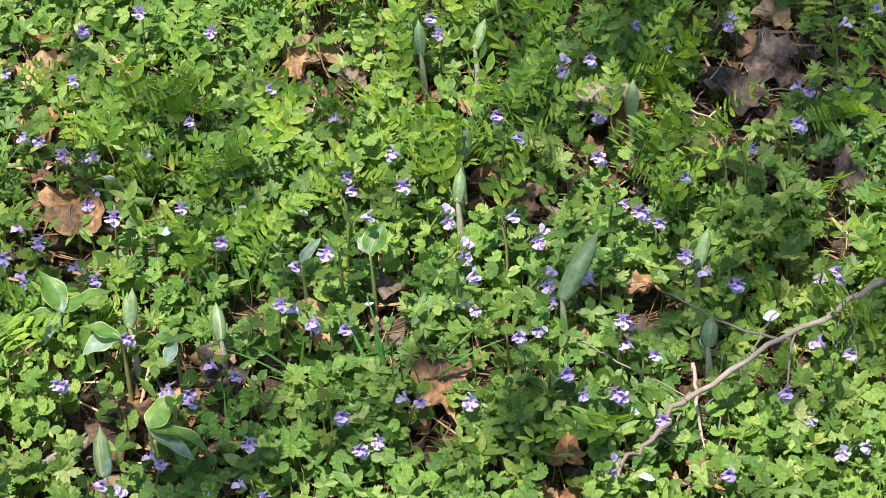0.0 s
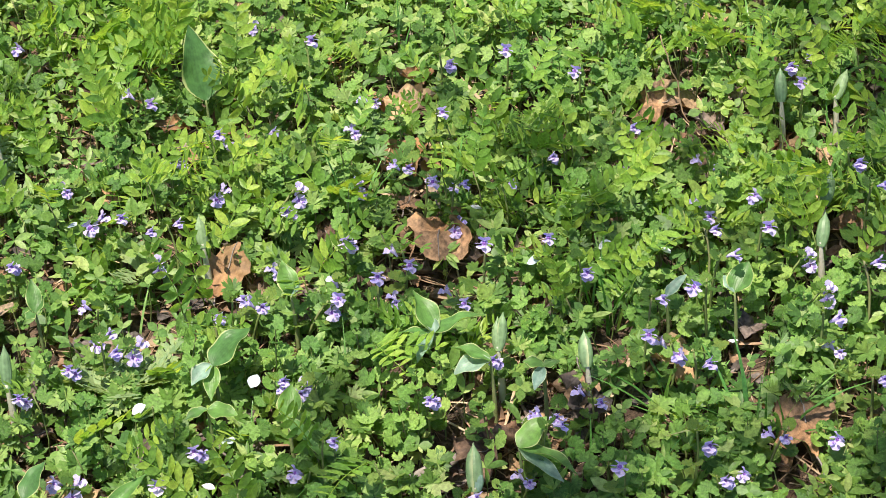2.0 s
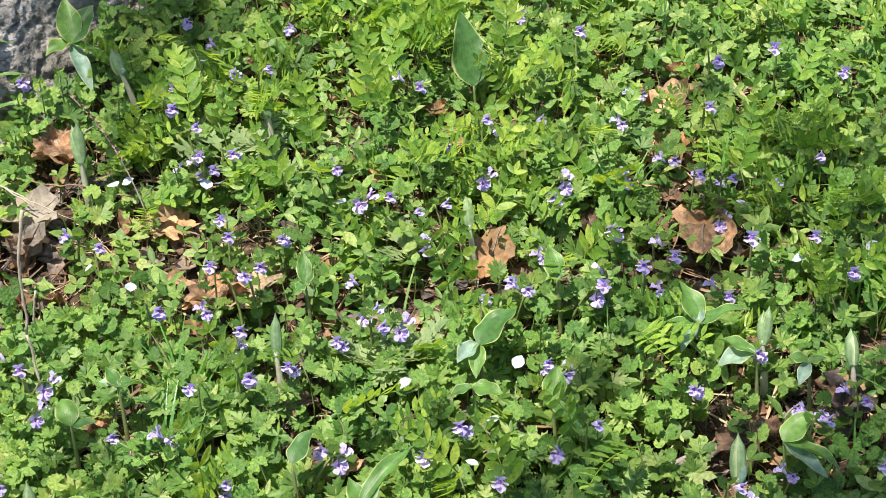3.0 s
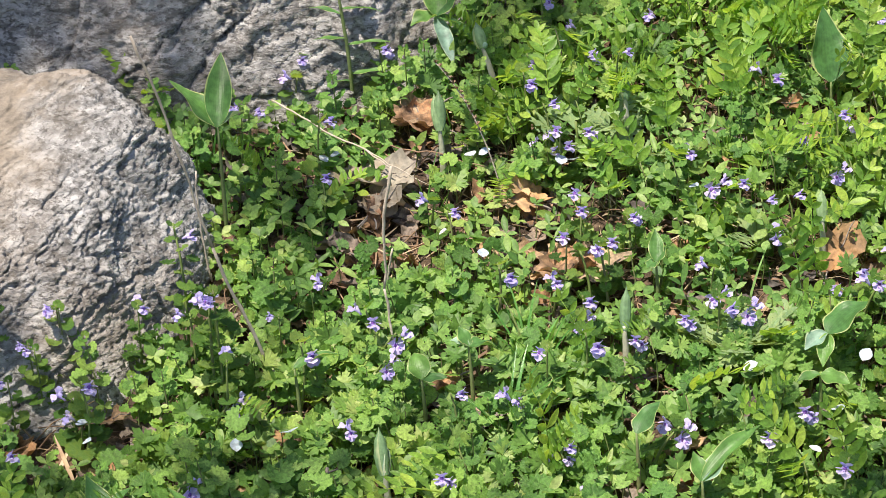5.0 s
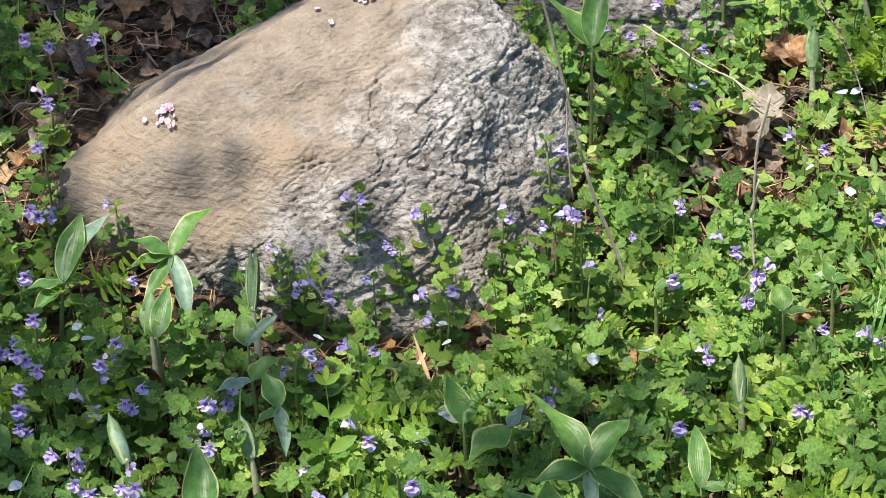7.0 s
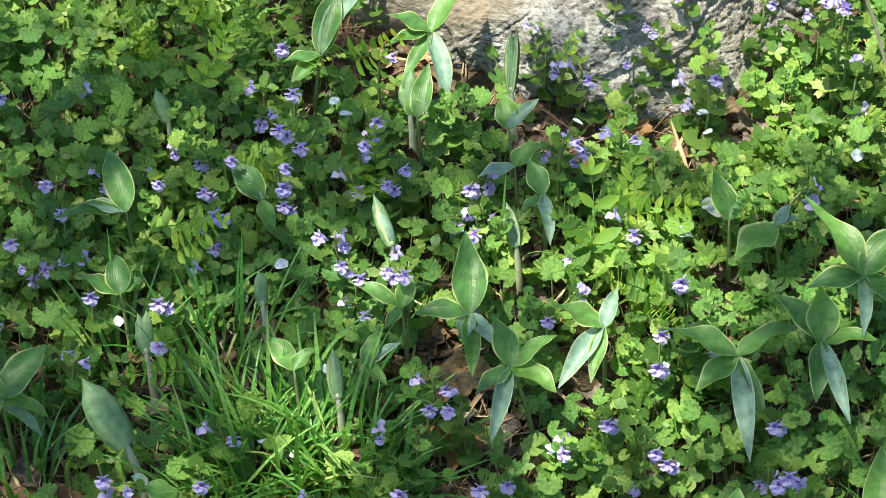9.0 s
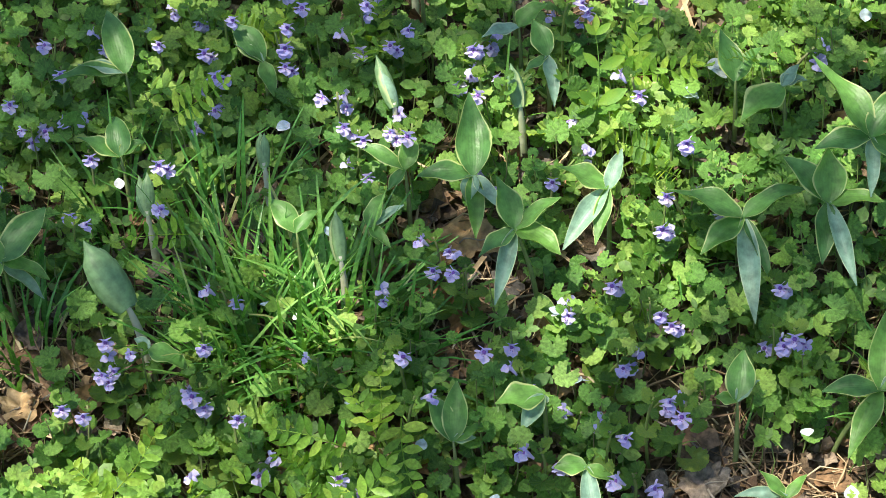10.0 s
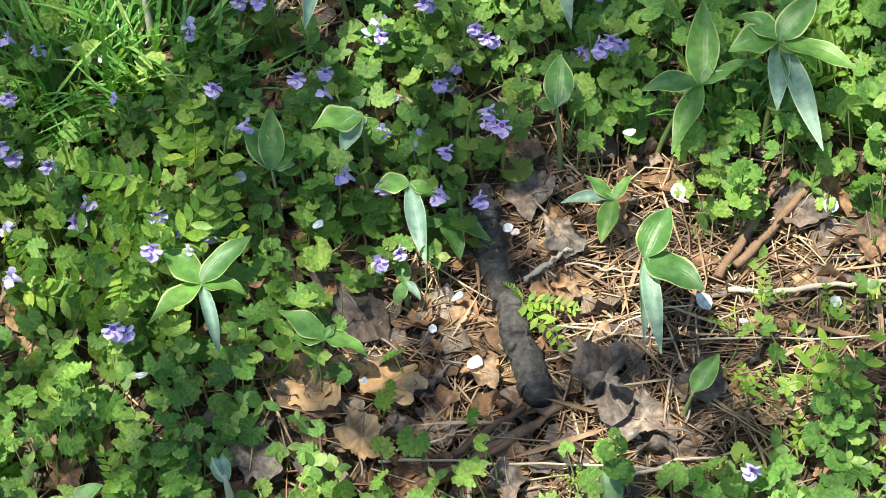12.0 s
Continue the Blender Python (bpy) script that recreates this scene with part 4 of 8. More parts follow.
def ivy_plant(seed, height, levels=3):
    """An upright shoot: a square stem, three pairs of leaves, and flowers in the upper axils that look at the path."""
    rng = np.random.default_rng(seed)
    plant = new("ground_ivy", None)
    tagged(plant, "flowering ground ivy shoot with lilac flowers and scalloped leaves", "plant", "flowering ground ivy in the bed")
    lean = rng.normal(0, 0.010, 2)
    P = bent((0, 0, -0.005), (lean[0], lean[1], height), (rng.normal(0, 0.004), rng.normal(0, 0.004), 0), 6)
    part("stem", mesh_of("stem", *tube(P, np.linspace(0.0019, 0.0011, 6), 4), [STEM]), plant)
    a0 = rng.uniform(0, 180)
    for k, (u, size) in enumerate(zip(np.linspace(0.33, 0.98, levels), np.linspace(0.029, 0.015, levels))):
        p = Vector([np.interp(u, np.linspace(0, 1, 6), P[:, i]) for i in range(3)])
        for side in (0, 180):
            a = a0 + 90 * k + side + rng.normal(0, 12)
            m = Matrix(turned(a, rng.uniform(-12, 18) if k < levels - 1 else rng.uniform(20, 50), rng.normal(0, 10), size * rng.uniform(0.85, 1.15)).tolist()).to_4x4()
            reach = Vector((math.cos(radians(a)), math.sin(radians(a)), 0.1)) * (0.009 if k < levels - 1 else 0.002)
            part("leaf", IVY_LEAVES[rng.integers(8)], plant, "", Matrix.Translation(p + reach) @ m)
    for k in range(1 + int(rng.random() < 0.55)):
        u = rng.uniform(0.78, 0.97)
        p = Vector([np.interp(u, np.linspace(0, 1, 6), P[:, i]) for i in range(3)])
        a = -78 + rng.normal(0, 48)
        size = rng.uniform(0.0124, 0.0158)
        m = Matrix(turned(a, rng.uniform(5, 40), rng.normal(0, 12), size).tolist()).to_4x4()
        d = Vector((math.cos(radians(a)), math.sin(radians(a)), 0.35)) * size * 1.0
        lips, throat = FLOWERS[rng.integers(4)]
        f = part("flower", lips, plant, "lilac two-lipped flower", Matrix.Translation(p + d) @ m)
        part("throat", throat, f, "purple spotted throat")
    return plant


SHOOTS = [ivy_plant(200 + k, 0.055 + 0.006 * k) for k in range(9)] + [ivy_plant(220 + k, 0.12 + 0.03 * k, 5 + k) for k in range(4)]
USED = set()


def ivy(x, y, kind, turn=0.0, size=1.0, label=""):
    """Sets a flowering shoot with its root at x, y."""
    m = pose(x, y, float(ground_z(x, y)), 0, 0, turn)
    if kind in USED:
        ob = copy_thing(SHOOTS[kind], m)
    else:
        USED.add(kind)
        ob = SHOOTS[kind]
        ob.matrix_basis = m
    ob.scale = (size, size, size)
    return tagged(ob, label)


ivy(-0.425, 2.198, 6, -5, 1.07)
ivy(-0.418, 2.112, 7, 24, 0.95)
ivy(-0.503, 2.098, 2, -17, 0.98)
ivy(-0.285, 2.073, 3, 35, 0.89)
ivy(-0.206, 2.091, 1, -21, 0.94)
ivy(-0.198, 2.075, 5, 4, 1.11)
ivy(-0.253, 2.212, 7, -25, 0.97)
ivy(-0.342, 2.234, 7, -10, 1.04)
ivy(-0.369, 1.976, 8, -1, 0.95)
ivy(-0.322, 1.991, 5, 9, 0.90)
ivy(-0.390, 1.960, 1, -5, 0.93)
ivy(-0.334, 1.892, 7, -3, 1.09)
ivy(-0.272, 1.930, 7, 0, 0.88)
ivy(-0.239, 1.878, 6, -23, 0.98)
ivy(-0.427, 1.873, 4, -29, 1.07)
ivy(-0.418, 1.837, 2, -24, 0.92)
ivy(-0.448, 1.813, 5, -43, 1.07)
ivy(-0.365, 1.831, 4, -24, 0.96)
ivy(-0.116, 1.988, 4, -43, 1.00)
ivy(-0.116, 2.072, 4, -5, 0.88)
ivy(-0.057, 1.933, 7, 16, 1.08)
ivy(-0.040, 2.018, 0, -7, 1.11)
ivy(-0.022, 1.921, 1, 12, 1.01)
ivy(-0.090, 1.870, 8, 14, 1.06)
ivy(-0.149, 1.815, 8, -13, 0.99)
ivy(0.007, 1.798, 6, 29, 1.03)
ivy(0.079, 1.826, 1, 0, 1.03)
ivy(0.035, 2.046, 6, -8, 1.07)
ivy(0.104, 2.159, 1, 2, 1.07)
ivy(0.150, 2.148, 3, 19, 1.05)
ivy(0.151, 2.088, 1, -28, 1.12)
ivy(0.069, 1.979, 8, -7, 1.07)
ivy(0.153, 1.984, 3, 9, 1.08)
ivy(0.233, 1.961, 6, -27, 1.01)
ivy(0.313, 1.988, 5, -7, 0.96)
ivy(0.176, 1.902, 8, -9, 0.88)
ivy(0.197, 1.902, 3, -11, 1.10)
ivy(0.204, 1.872, 5, -40, 0.96)
ivy(0.060, 1.859, 5, 5, 1.08)
ivy(0.076, 1.894, 1, -10, 0.98)
ivy(-0.005, 1.867, 1, 3, 1.08)
ivy(-0.163, 1.781, 7, 2, 1.01)
ivy(-0.143, 1.772, 4, -34, 1.01)
ivy(-0.122, 1.747, 4, 7, 1.09)
ivy(-0.310, 1.753, 3, 0, 0.89)
ivy(-0.219, 1.708, 4, -13, 0.93)
ivy(-0.260, 1.682, 2, 23, 1.09)
ivy(-0.243, 1.637, 8, 9, 0.99)
ivy(-0.366, 1.685, 3, 5, 0.96)
ivy(-0.167, 1.609, 7, -23, 0.98)
ivy(-0.112, 1.635, 6, -11, 1.05)
ivy(-0.080, 1.610, 3, 6, 0.89)
ivy(-0.049, 1.631, 0, 10, 0.93)
ivy(-0.036, 1.676, 2, 13, 0.93)
ivy(0.037, 1.668, 0, 15, 1.09)
ivy(0.065, 1.735, 3, 17, 0.98)
ivy(0.104, 1.678, 3, 34, 1.07)
ivy(0.133, 1.666, 2, 42, 1.05)
ivy(0.163, 1.657, 3, -23, 1.08)
ivy(0.191, 1.630, 6, -39, 1.00)
ivy(0.170, 1.745, 7, -11, 1.01)
ivy(0.169, 1.730, 5, -5, 0.89)
ivy(0.178, 1.713, 4, -8, 1.01)
ivy(0.100, 1.769, 0, 23, 0.88)
ivy(0.242, 1.838, 7, -20, 1.00)
ivy(0.262, 1.816, 4, -15, 1.01)
ivy(0.276, 1.809, 6, -36, 1.00)
ivy(0.379, 1.806, 8, -21, 1.01)
ivy(0.376, 1.839, 2, 29, 0.93)
ivy(0.361, 1.719, 4, -8, 1.11)
ivy(0.300, 1.662, 6, -2, 0.99)
ivy(0.346, 1.665, 0, 47, 0.94)
ivy(0.365, 1.606, 2, 59, 1.05)
ivy(0.135, 1.594, 1, -12, 0.93)
ivy(0.249, 1.568, 3, 22, 1.01)
ivy(-0.181, 1.561, 4, -19, 0.95)
ivy(0.251, 2.210, 0, 41, 0.93)
ivy(0.212, 2.190, 8, -29, 0.94)
ivy(0.305, 2.268, 1, -11, 0.90)
ivy(0.392, 2.141, 2, -12, 0.97)
ivy(0.455, 2.156, 0, 14, 0.93)
ivy(0.372, 2.051, 3, -4, 1.12)
ivy(0.450, 2.214, 5, 37, 0.94)
ivy(0.473, 2.264, 7, 25, 0.90)
ivy(-0.309, 1.542, 8, -2, 0.98)
ivy(-0.319, 1.559, 1, -1, 1.03)
ivy(-0.268, 1.613, 2, -4, 0.91)
ivy(-0.105, 1.920, 5, -4, 1.00)
ivy(-0.093, 1.834, 7, -47, 1.11)
ivy(0.159, 1.821, 0, -52, 0.98)
ivy(-0.413, 1.989, 7, 23, 0.97)
ivy(-0.401, 2.008, 4, -8, 0.94)
ivy(-0.448, 2.039, 2, 15, 1.01)
ivy(0.025, 1.795, 2, -14, 0.92)
ivy(0.112, 1.806, 0, 29, 0.91)
ivy(-0.038, 2.220, 6, -3, 1.07)
ivy(0.008, 2.266, 3, -15, 0.90)
ivy(-0.003, 2.197, 7, -19, 0.94)
ivy(-1.050, 2.154, 6, 2, 0.94)
ivy(-0.992, 2.157, 0, -7, 0.90)
ivy(-0.910, 2.065, 8, 6, 0.92)
ivy(-0.955, 2.070, 3, 29, 1.05)
ivy(-1.025, 2.036, 6, -7, 0.96)
ivy(-1.015, 1.993, 6, -6, 1.04)
ivy(-1.193, 2.016, 3, 25, 0.96)
ivy(-1.296, 1.980, 2, 26, 0.97)
ivy(-1.280, 1.955, 0, 15, 1.00)
ivy(-1.192, 1.842, 8, 16, 1.02)
ivy(-1.172, 1.769, 5, -7, 0.94)
ivy(-0.965, 1.948, 5, 19, 1.00)
ivy(-0.940, 1.932, 7, -6, 0.91)
ivy(-0.950, 1.919, 4, 0, 0.99)
ivy(-0.963, 1.913, 4, 2, 0.91)
ivy(-0.914, 1.947, 3, 11, 0.96)
ivy(-0.801, 1.958, 2, -6, 0.98)
ivy(-0.769, 1.911, 1, -23, 1.12)
ivy(-0.906, 2.198, 0, 18, 1.04)
ivy(-0.729, 1.881, 5, -18, 0.93)
ivy(-0.689, 1.864, 5, 16, 0.89)
ivy(-0.661, 1.876, 5, 23, 0.92)
ivy(-0.695, 1.848, 1, 26, 0.94)
ivy(-0.883, 1.840, 7, -14, 0.89)
ivy(-0.826, 1.829, 3, 20, 0.88)
ivy(-0.876, 1.766, 7, -4, 0.93)
ivy(-0.885, 1.798, 5, -30, 0.93)
ivy(-0.836, 1.750, 5, -15, 0.97)
ivy(-0.816, 1.733, 8, -57, 0.95)
ivy(-0.833, 1.712, 5, 44, 1.12)
ivy(-0.931, 1.679, 6, 10, 1.07)
ivy(-1.050, 1.815, 0, 11, 1.00)
ivy(-1.015, 1.758, 5, -1, 0.95)
ivy(-1.118, 1.659, 2, -15, 0.90)
ivy(-0.722, 1.789, 0, -7, 0.94)
ivy(-0.718, 1.748, 1, -29, 1.02)
ivy(-0.689, 1.721, 1, 0, 1.12)
ivy(-0.699, 1.694, 6, 25, 0.96)
ivy(-0.716, 1.687, 3, -30, 0.90)
ivy(-0.827, 1.649, 5, -8, 1.01)
ivy(-0.755, 1.645, 3, -27, 0.90)
ivy(-0.809, 1.595, 6, 4, 1.12)
ivy(-0.834, 1.593, 7, -20, 0.90)
ivy(-0.875, 1.720, 2, -8, 1.01)
ivy(-0.595, 1.742, 5, -9, 0.94)
ivy(-0.564, 1.798, 2, 11, 1.07)
ivy(-0.548, 1.856, 2, -13, 0.99)
ivy(-0.567, 1.769, 8, -4, 0.96)
ivy(-0.480, 1.821, 4, -59, 1.06)
ivy(-0.480, 1.885, 3, 7, 1.10)
ivy(-0.504, 1.806, 1, 4, 1.10)
ivy(-0.486, 1.708, 2, -31, 0.91)
ivy(-0.505, 1.683, 2, 11, 1.08)
ivy(-0.514, 1.667, 5, 5, 0.89)
ivy(-0.592, 1.534, 7, -8, 1.01)
ivy(-0.573, 1.587, 3, -8, 1.01)
ivy(-0.693, 1.550, 0, 26, 1.04)
ivy(-0.861, 1.531, 2, 16, 1.11)
ivy(-0.901, 1.486, 5, 17, 0.96)
ivy(-1.016, 1.550, 1, 8, 0.99)
ivy(-1.020, 1.590, 1, -1, 1.08)
ivy(-1.077, 1.502, 6, 6, 1.10)
ivy(-0.993, 1.450, 2, -8, 1.00)
ivy(-0.794, 1.472, 2, 39, 0.93)
ivy(-0.778, 1.450, 5, 11, 0.93)
ivy(-0.520, 1.519, 7, -4, 1.00)
ivy(-0.469, 1.588, 0, 20, 1.08)
ivy(-0.445, 1.592, 8, -10, 0.98)
ivy(-0.506, 1.992, 1, 31, 0.99)
ivy(-0.549, 1.944, 3, -10, 0.89)
ivy(-0.570, 1.968, 1, 15, 1.11)
ivy(-0.651, 1.971, 1, -8, 1.02)
ivy(-0.677, 2.011, 3, -37, 0.88)
ivy(-0.644, 2.053, 2, 6, 0.99)
ivy(-0.650, 2.010, 5, 0, 1.06)
ivy(-0.647, 2.278, 2, -34, 0.96)
ivy(-0.580, 2.190, 5, -15, 1.12)
ivy(-0.757, 2.091, 4, -7, 1.08)
ivy(-0.498, 2.152, 2, 4, 1.01)
ivy(-0.590, 2.041, 5, 18, 0.90)
ivy(-1.049, 1.595, 4, -14, 1.05)
ivy(-1.205, 1.527, 8, 19, 0.99)
ivy(-1.397, 1.347, 2, -23, 0.93)
ivy(-1.268, 1.391, 0, -25, 1.04)
ivy(-1.378, 1.424, 3, -14, 0.89)
ivy(-1.298, 1.272, 4, 39, 1.03)
ivy(-1.312, 1.218, 8, 23, 1.11)
ivy(-1.336, 1.226, 4, 38, 0.89)
ivy(-1.133, 1.437, 1, 7, 1.09)
ivy(-0.982, 1.311, 6, 14, 1.08)
ivy(-1.367, 1.765, 6, -34, 1.06)
ivy(-1.308, 1.855, 4, 32, 0.99)
ivy(-0.872, 1.402, 3, -11, 0.99)
ivy(-0.705, 1.534, 1, 8, 1.08)
ivy(-0.846, 1.673, 1, -7, 0.98)
ivy(-0.772, 1.429, 1, 10, 0.94)
ivy(-1.725, 1.273, 7, -32, 1.02)
ivy(-1.663, 1.203, 6, 13, 1.05)
ivy(-1.646, 1.177, 0, 16, 0.99)
ivy(-1.574, 1.126, 3, -19, 1.08)
ivy(-1.694, 1.299, 3, -23, 1.10)
ivy(-1.702, 1.324, 2, -2, 0.93)
ivy(-1.534, 1.071, 8, 1, 1.03)
ivy(-1.495, 1.099, 4, -3, 1.04)
ivy(-1.507, 1.173, 2, -22, 0.99)
ivy(-1.484, 1.134, 8, -5, 0.99)
ivy(-1.443, 1.115, 5, 32, 0.99)
ivy(-1.442, 1.038, 7, -36, 0.96)
ivy(-1.525, 1.059, 3, -5, 0.90)
ivy(-1.430, 1.026, 3, -17, 0.92)
ivy(-1.392, 1.071, 0, 3, 1.00)
ivy(-1.385, 1.042, 3, -43, 0.88)
ivy(-1.395, 1.130, 1, 0, 0.98)
ivy(-1.367, 1.135, 4, 24, 0.88)
ivy(-1.401, 1.176, 1, 29, 0.96)
ivy(-1.332, 1.253, 4, -12, 0.97)
ivy(-1.378, 1.329, 4, 0, 1.06)
ivy(-1.246, 1.360, 5, 7, 1.08)
ivy(-1.237, 1.182, 4, -9, 1.07)
ivy(-1.165, 1.132, 6, 22, 1.12)
ivy(-1.245, 1.144, 0, 1, 1.02)
ivy(-1.126, 1.309, 1, 26, 1.12)
ivy(-1.840, 1.514, 8, -13, 1.00)
ivy(-1.802, 1.565, 7, -12, 1.03)
ivy(-1.913, 1.527, 6, -8, 1.08)
ivy(-1.827, 1.457, 4, -18, 1.08)
ivy(-1.540, 1.240, 8, 28, 0.94)
ivy(-1.848, 1.017, 8, -5, 0.91)
ivy(-1.788, 1.088, 0, -1, 1.07)
ivy(-1.677, 1.072, 2, 0, 0.89)
ivy(-1.641, 1.059, 3, 34, 0.88)
ivy(-1.717, 0.993, 4, -13, 0.91)
ivy(-1.748, 0.944, 5, -52, 1.00)
ivy(-1.715, 0.921, 5, -16, 0.93)
ivy(-1.732, 0.867, 5, -24, 0.98)
ivy(-1.718, 0.877, 1, 17, 0.94)
ivy(-1.702, 0.902, 1, -19, 1.05)
ivy(-1.649, 0.918, 0, 2, 1.06)
ivy(-1.659, 0.991, 0, 5, 1.11)
ivy(-1.621, 0.851, 5, -6, 0.99)
ivy(-1.668, 0.800, 8, 4, 0.90)
ivy(-1.577, 0.985, 4, -13, 0.90)
ivy(-1.604, 1.034, 3, -1, 0.92)
ivy(-1.573, 1.005, 3, 19, 1.11)
ivy(-1.553, 1.004, 0, 18, 0.96)
ivy(-1.588, 1.054, 8, 5, 1.01)
ivy(-1.550, 1.055, 6, 7, 1.08)
ivy(-1.602, 1.143, 5, -16, 1.06)
ivy(-1.640, 1.145, 1, 2, 0.95)
ivy(-1.552, 1.116, 7, 21, 0.96)
ivy(-1.519, 1.162, 6, 16, 1.10)
ivy(-1.490, 1.158, 2, -28, 1.12)
ivy(-1.449, 1.128, 3, -13, 0.92)
ivy(-1.458, 1.053, 2, 2, 1.06)
ivy(-1.420, 1.009, 7, 44, 0.92)
ivy(-1.371, 1.036, 7, 14, 1.01)
ivy(-1.361, 1.121, 4, -35, 1.01)
ivy(-1.385, 1.149, 3, 38, 1.06)
ivy(-1.253, 1.378, 0, 4, 0.90)
ivy(-1.250, 1.094, 1, 35, 1.02)
ivy(-1.239, 1.042, 5, -18, 0.91)
ivy(-1.295, 1.033, 4, -2, 0.89)
ivy(-1.601, 0.797, 5, -16, 0.91)
ivy(-1.576, 0.802, 8, 33, 0.89)
ivy(-1.432, 0.805, 4, 26, 0.99)
ivy(-1.415, 0.765, 6, -13, 0.93)
ivy(-1.495, 0.724, 6, -6, 0.94)
ivy(-1.472, 0.719, 2, 6, 1.02)
ivy(-1.454, 0.703, 3, -44, 0.91)
ivy(-1.382, 0.697, 5, -38, 1.11)
ivy(-1.393, 0.727, 2, 17, 1.01)
ivy(-1.478, 0.637, 5, -12, 0.92)
ivy(-1.459, 0.645, 5, -28, 0.89)
ivy(-1.291, 0.897, 0, -19, 1.02)
ivy(-1.278, 0.906, 5, -10, 0.95)
ivy(-1.297, 0.943, 4, 27, 0.95)
ivy(-1.240, 0.941, 7, -23, 0.89)
ivy(-1.408, 0.985, 4, 8, 0.88)
ivy(-1.153, 0.962, 2, -11, 1.04)
ivy(-1.133, 0.991, 3, 24, 1.00)
ivy(-1.095, 0.980, 6, 13, 0.90)
ivy(-1.066, 0.988, 3, 5, 0.89)
ivy(-1.141, 1.073, 5, -21, 0.98)
ivy(-1.125, 1.058, 3, 30, 1.08)
ivy(-1.107, 1.100, 4, -2, 1.08)
ivy(-1.185, 0.883, 7, 7, 0.96)
ivy(-1.182, 0.900, 6, -23, 0.89)
ivy(-1.158, 0.870, 4, -9, 0.98)
ivy(-1.208, 0.798, 8, 45, 0.99)
ivy(-1.093, 0.925, 6, -7, 0.89)
ivy(-1.050, 0.932, 1, -7, 0.88)
ivy(-0.988, 1.000, 6, 2, 1.03)
ivy(-0.962, 1.018, 3, -5, 1.11)
ivy(-1.012, 0.907, 7, 12, 1.03)
ivy(-1.059, 0.881, 0, 12, 1.11)
ivy(-1.230, 0.829, 8, -14, 1.04)
ivy(-1.634, 1.007, 8, -13, 0.89)
ivy(-1.493, 0.850, 8, -44, 1.02)
ivy(-1.554, 0.966, 0, 9, 0.96)
ivy(-1.007, 1.060, 3, 23, 1.00)
ivy(-1.554, 0.901, 3, 3, 1.05)
ivy(-1.333, 0.694, 5, 11, 1.04)
ivy(-1.317, 0.698, 1, 11, 1.07)
ivy(-1.328, 0.664, 0, -31, 0.95)
ivy(-1.229, 0.692, 5, -24, 1.12)
ivy(-1.204, 0.695, 7, 3, 1.07)
ivy(-1.204, 0.711, 4, 38, 0.91)
ivy(-1.099, 0.802, 4, 29, 1.10)
ivy(-1.058, 0.784, 1, -33, 0.99)
ivy(-1.042, 0.851, 8, 15, 1.01)
ivy(-1.020, 0.817, 4, 41, 1.12)
ivy(-1.200, 0.620, 3, 0, 1.12)
ivy(-1.296, 0.632, 0, 5, 1.11)
ivy(-1.095, 0.879, 0, 17, 0.98)
ivy(-0.704, 0.712, 8, -22, 1.02)
ivy(-1.377, 0.716, 6, -14, 0.99)
ivy(-1.030, 0.894, 8, 23, 1.03)
ivy(-1.103, 0.944, 1, 16, 0.88)
ivy(-1.001, 1.027, 1, -25, 0.95)
ivy(-1.369, 1.407, 10, -36, 0.94, "tall ground ivy shoot with stacked scalloped leaves")
ivy(-1.318, 1.459, 9, 23, 0.85, "tall ground ivy shoot with stacked scalloped leaves")
ivy(-1.249, 1.492, 9, 97, 0.83, "tall ground ivy shoot with stacked scalloped leaves")
ivy(-1.214, 1.528, 11, 55, 0.97, "tall ground ivy shoot with stacked scalloped leaves")
ivy(-1.151, 1.475, 10, -62, 1.05, "tall ground ivy shoot with stacked scalloped leaves")
ivy(-1.429, 1.355, 9, -20, 0.70, "tall ground ivy shoot with stacked scalloped leaves")
ivy(-1.328, 1.417, 9, 11, 0.70, "tall ground ivy shoot with stacked scalloped leaves")
ivy(-1.114, 1.554, 9, 0, 0.70, "tall ground ivy shoot with stacked scalloped leaves")
ivy(-1.313, 1.456, 9, 11, 0.85, "tall ground ivy shoot with stacked scalloped leaves")
ivy(-1.725, 1.345, 9, 53, 1.01, "tall ground ivy shoot with stacked scalloped leaves")
ivy(-1.319, 1.413, 9, 18, 0.70, "tall ground ivy shoot with stacked scalloped leaves")
ivy(-1.415, 1.351, 9, -36, 0.70, "tall ground ivy shoot with stacked scalloped leaves")
ivy(-1.247, 1.496, 9, -110, 0.77, "tall ground ivy shoot with stacked scalloped leaves")
ivy(-1.181, 1.493, 9, -15, 0.90, "tall ground ivy shoot with stacked scalloped leaves")
ivy(-1.142, 1.475, 10, -96, 1.06, "tall ground ivy shoot with stacked scalloped leaves")
ivy(-1.622, 1.335, 9, -6, 0.70, "tall ground ivy shoot with stacked scalloped leaves")
ivy(-1.683, 0.864, 9, 21, 0.70, "tall ground ivy shoot with stacked scalloped leaves")
ivy(-1.243, 0.930, 9, -77, 0.70, "tall ground ivy shoot with stacked scalloped leaves")
ivy(-1.170, 0.697, 9, -6, 0.70, "tall ground ivy shoot with stacked scalloped leaves")
ivy(-1.299, 0.791, 9, -19, 0.70, "tall ground ivy shoot with stacked scalloped leaves")
ivy(-1.298, 0.865, 9, 114, 0.70, "tall ground ivy shoot with stacked scalloped leaves")
ivy(-1.436, 0.720, 9, 26, 0.77, "tall ground ivy shoot with stacked scalloped leaves")
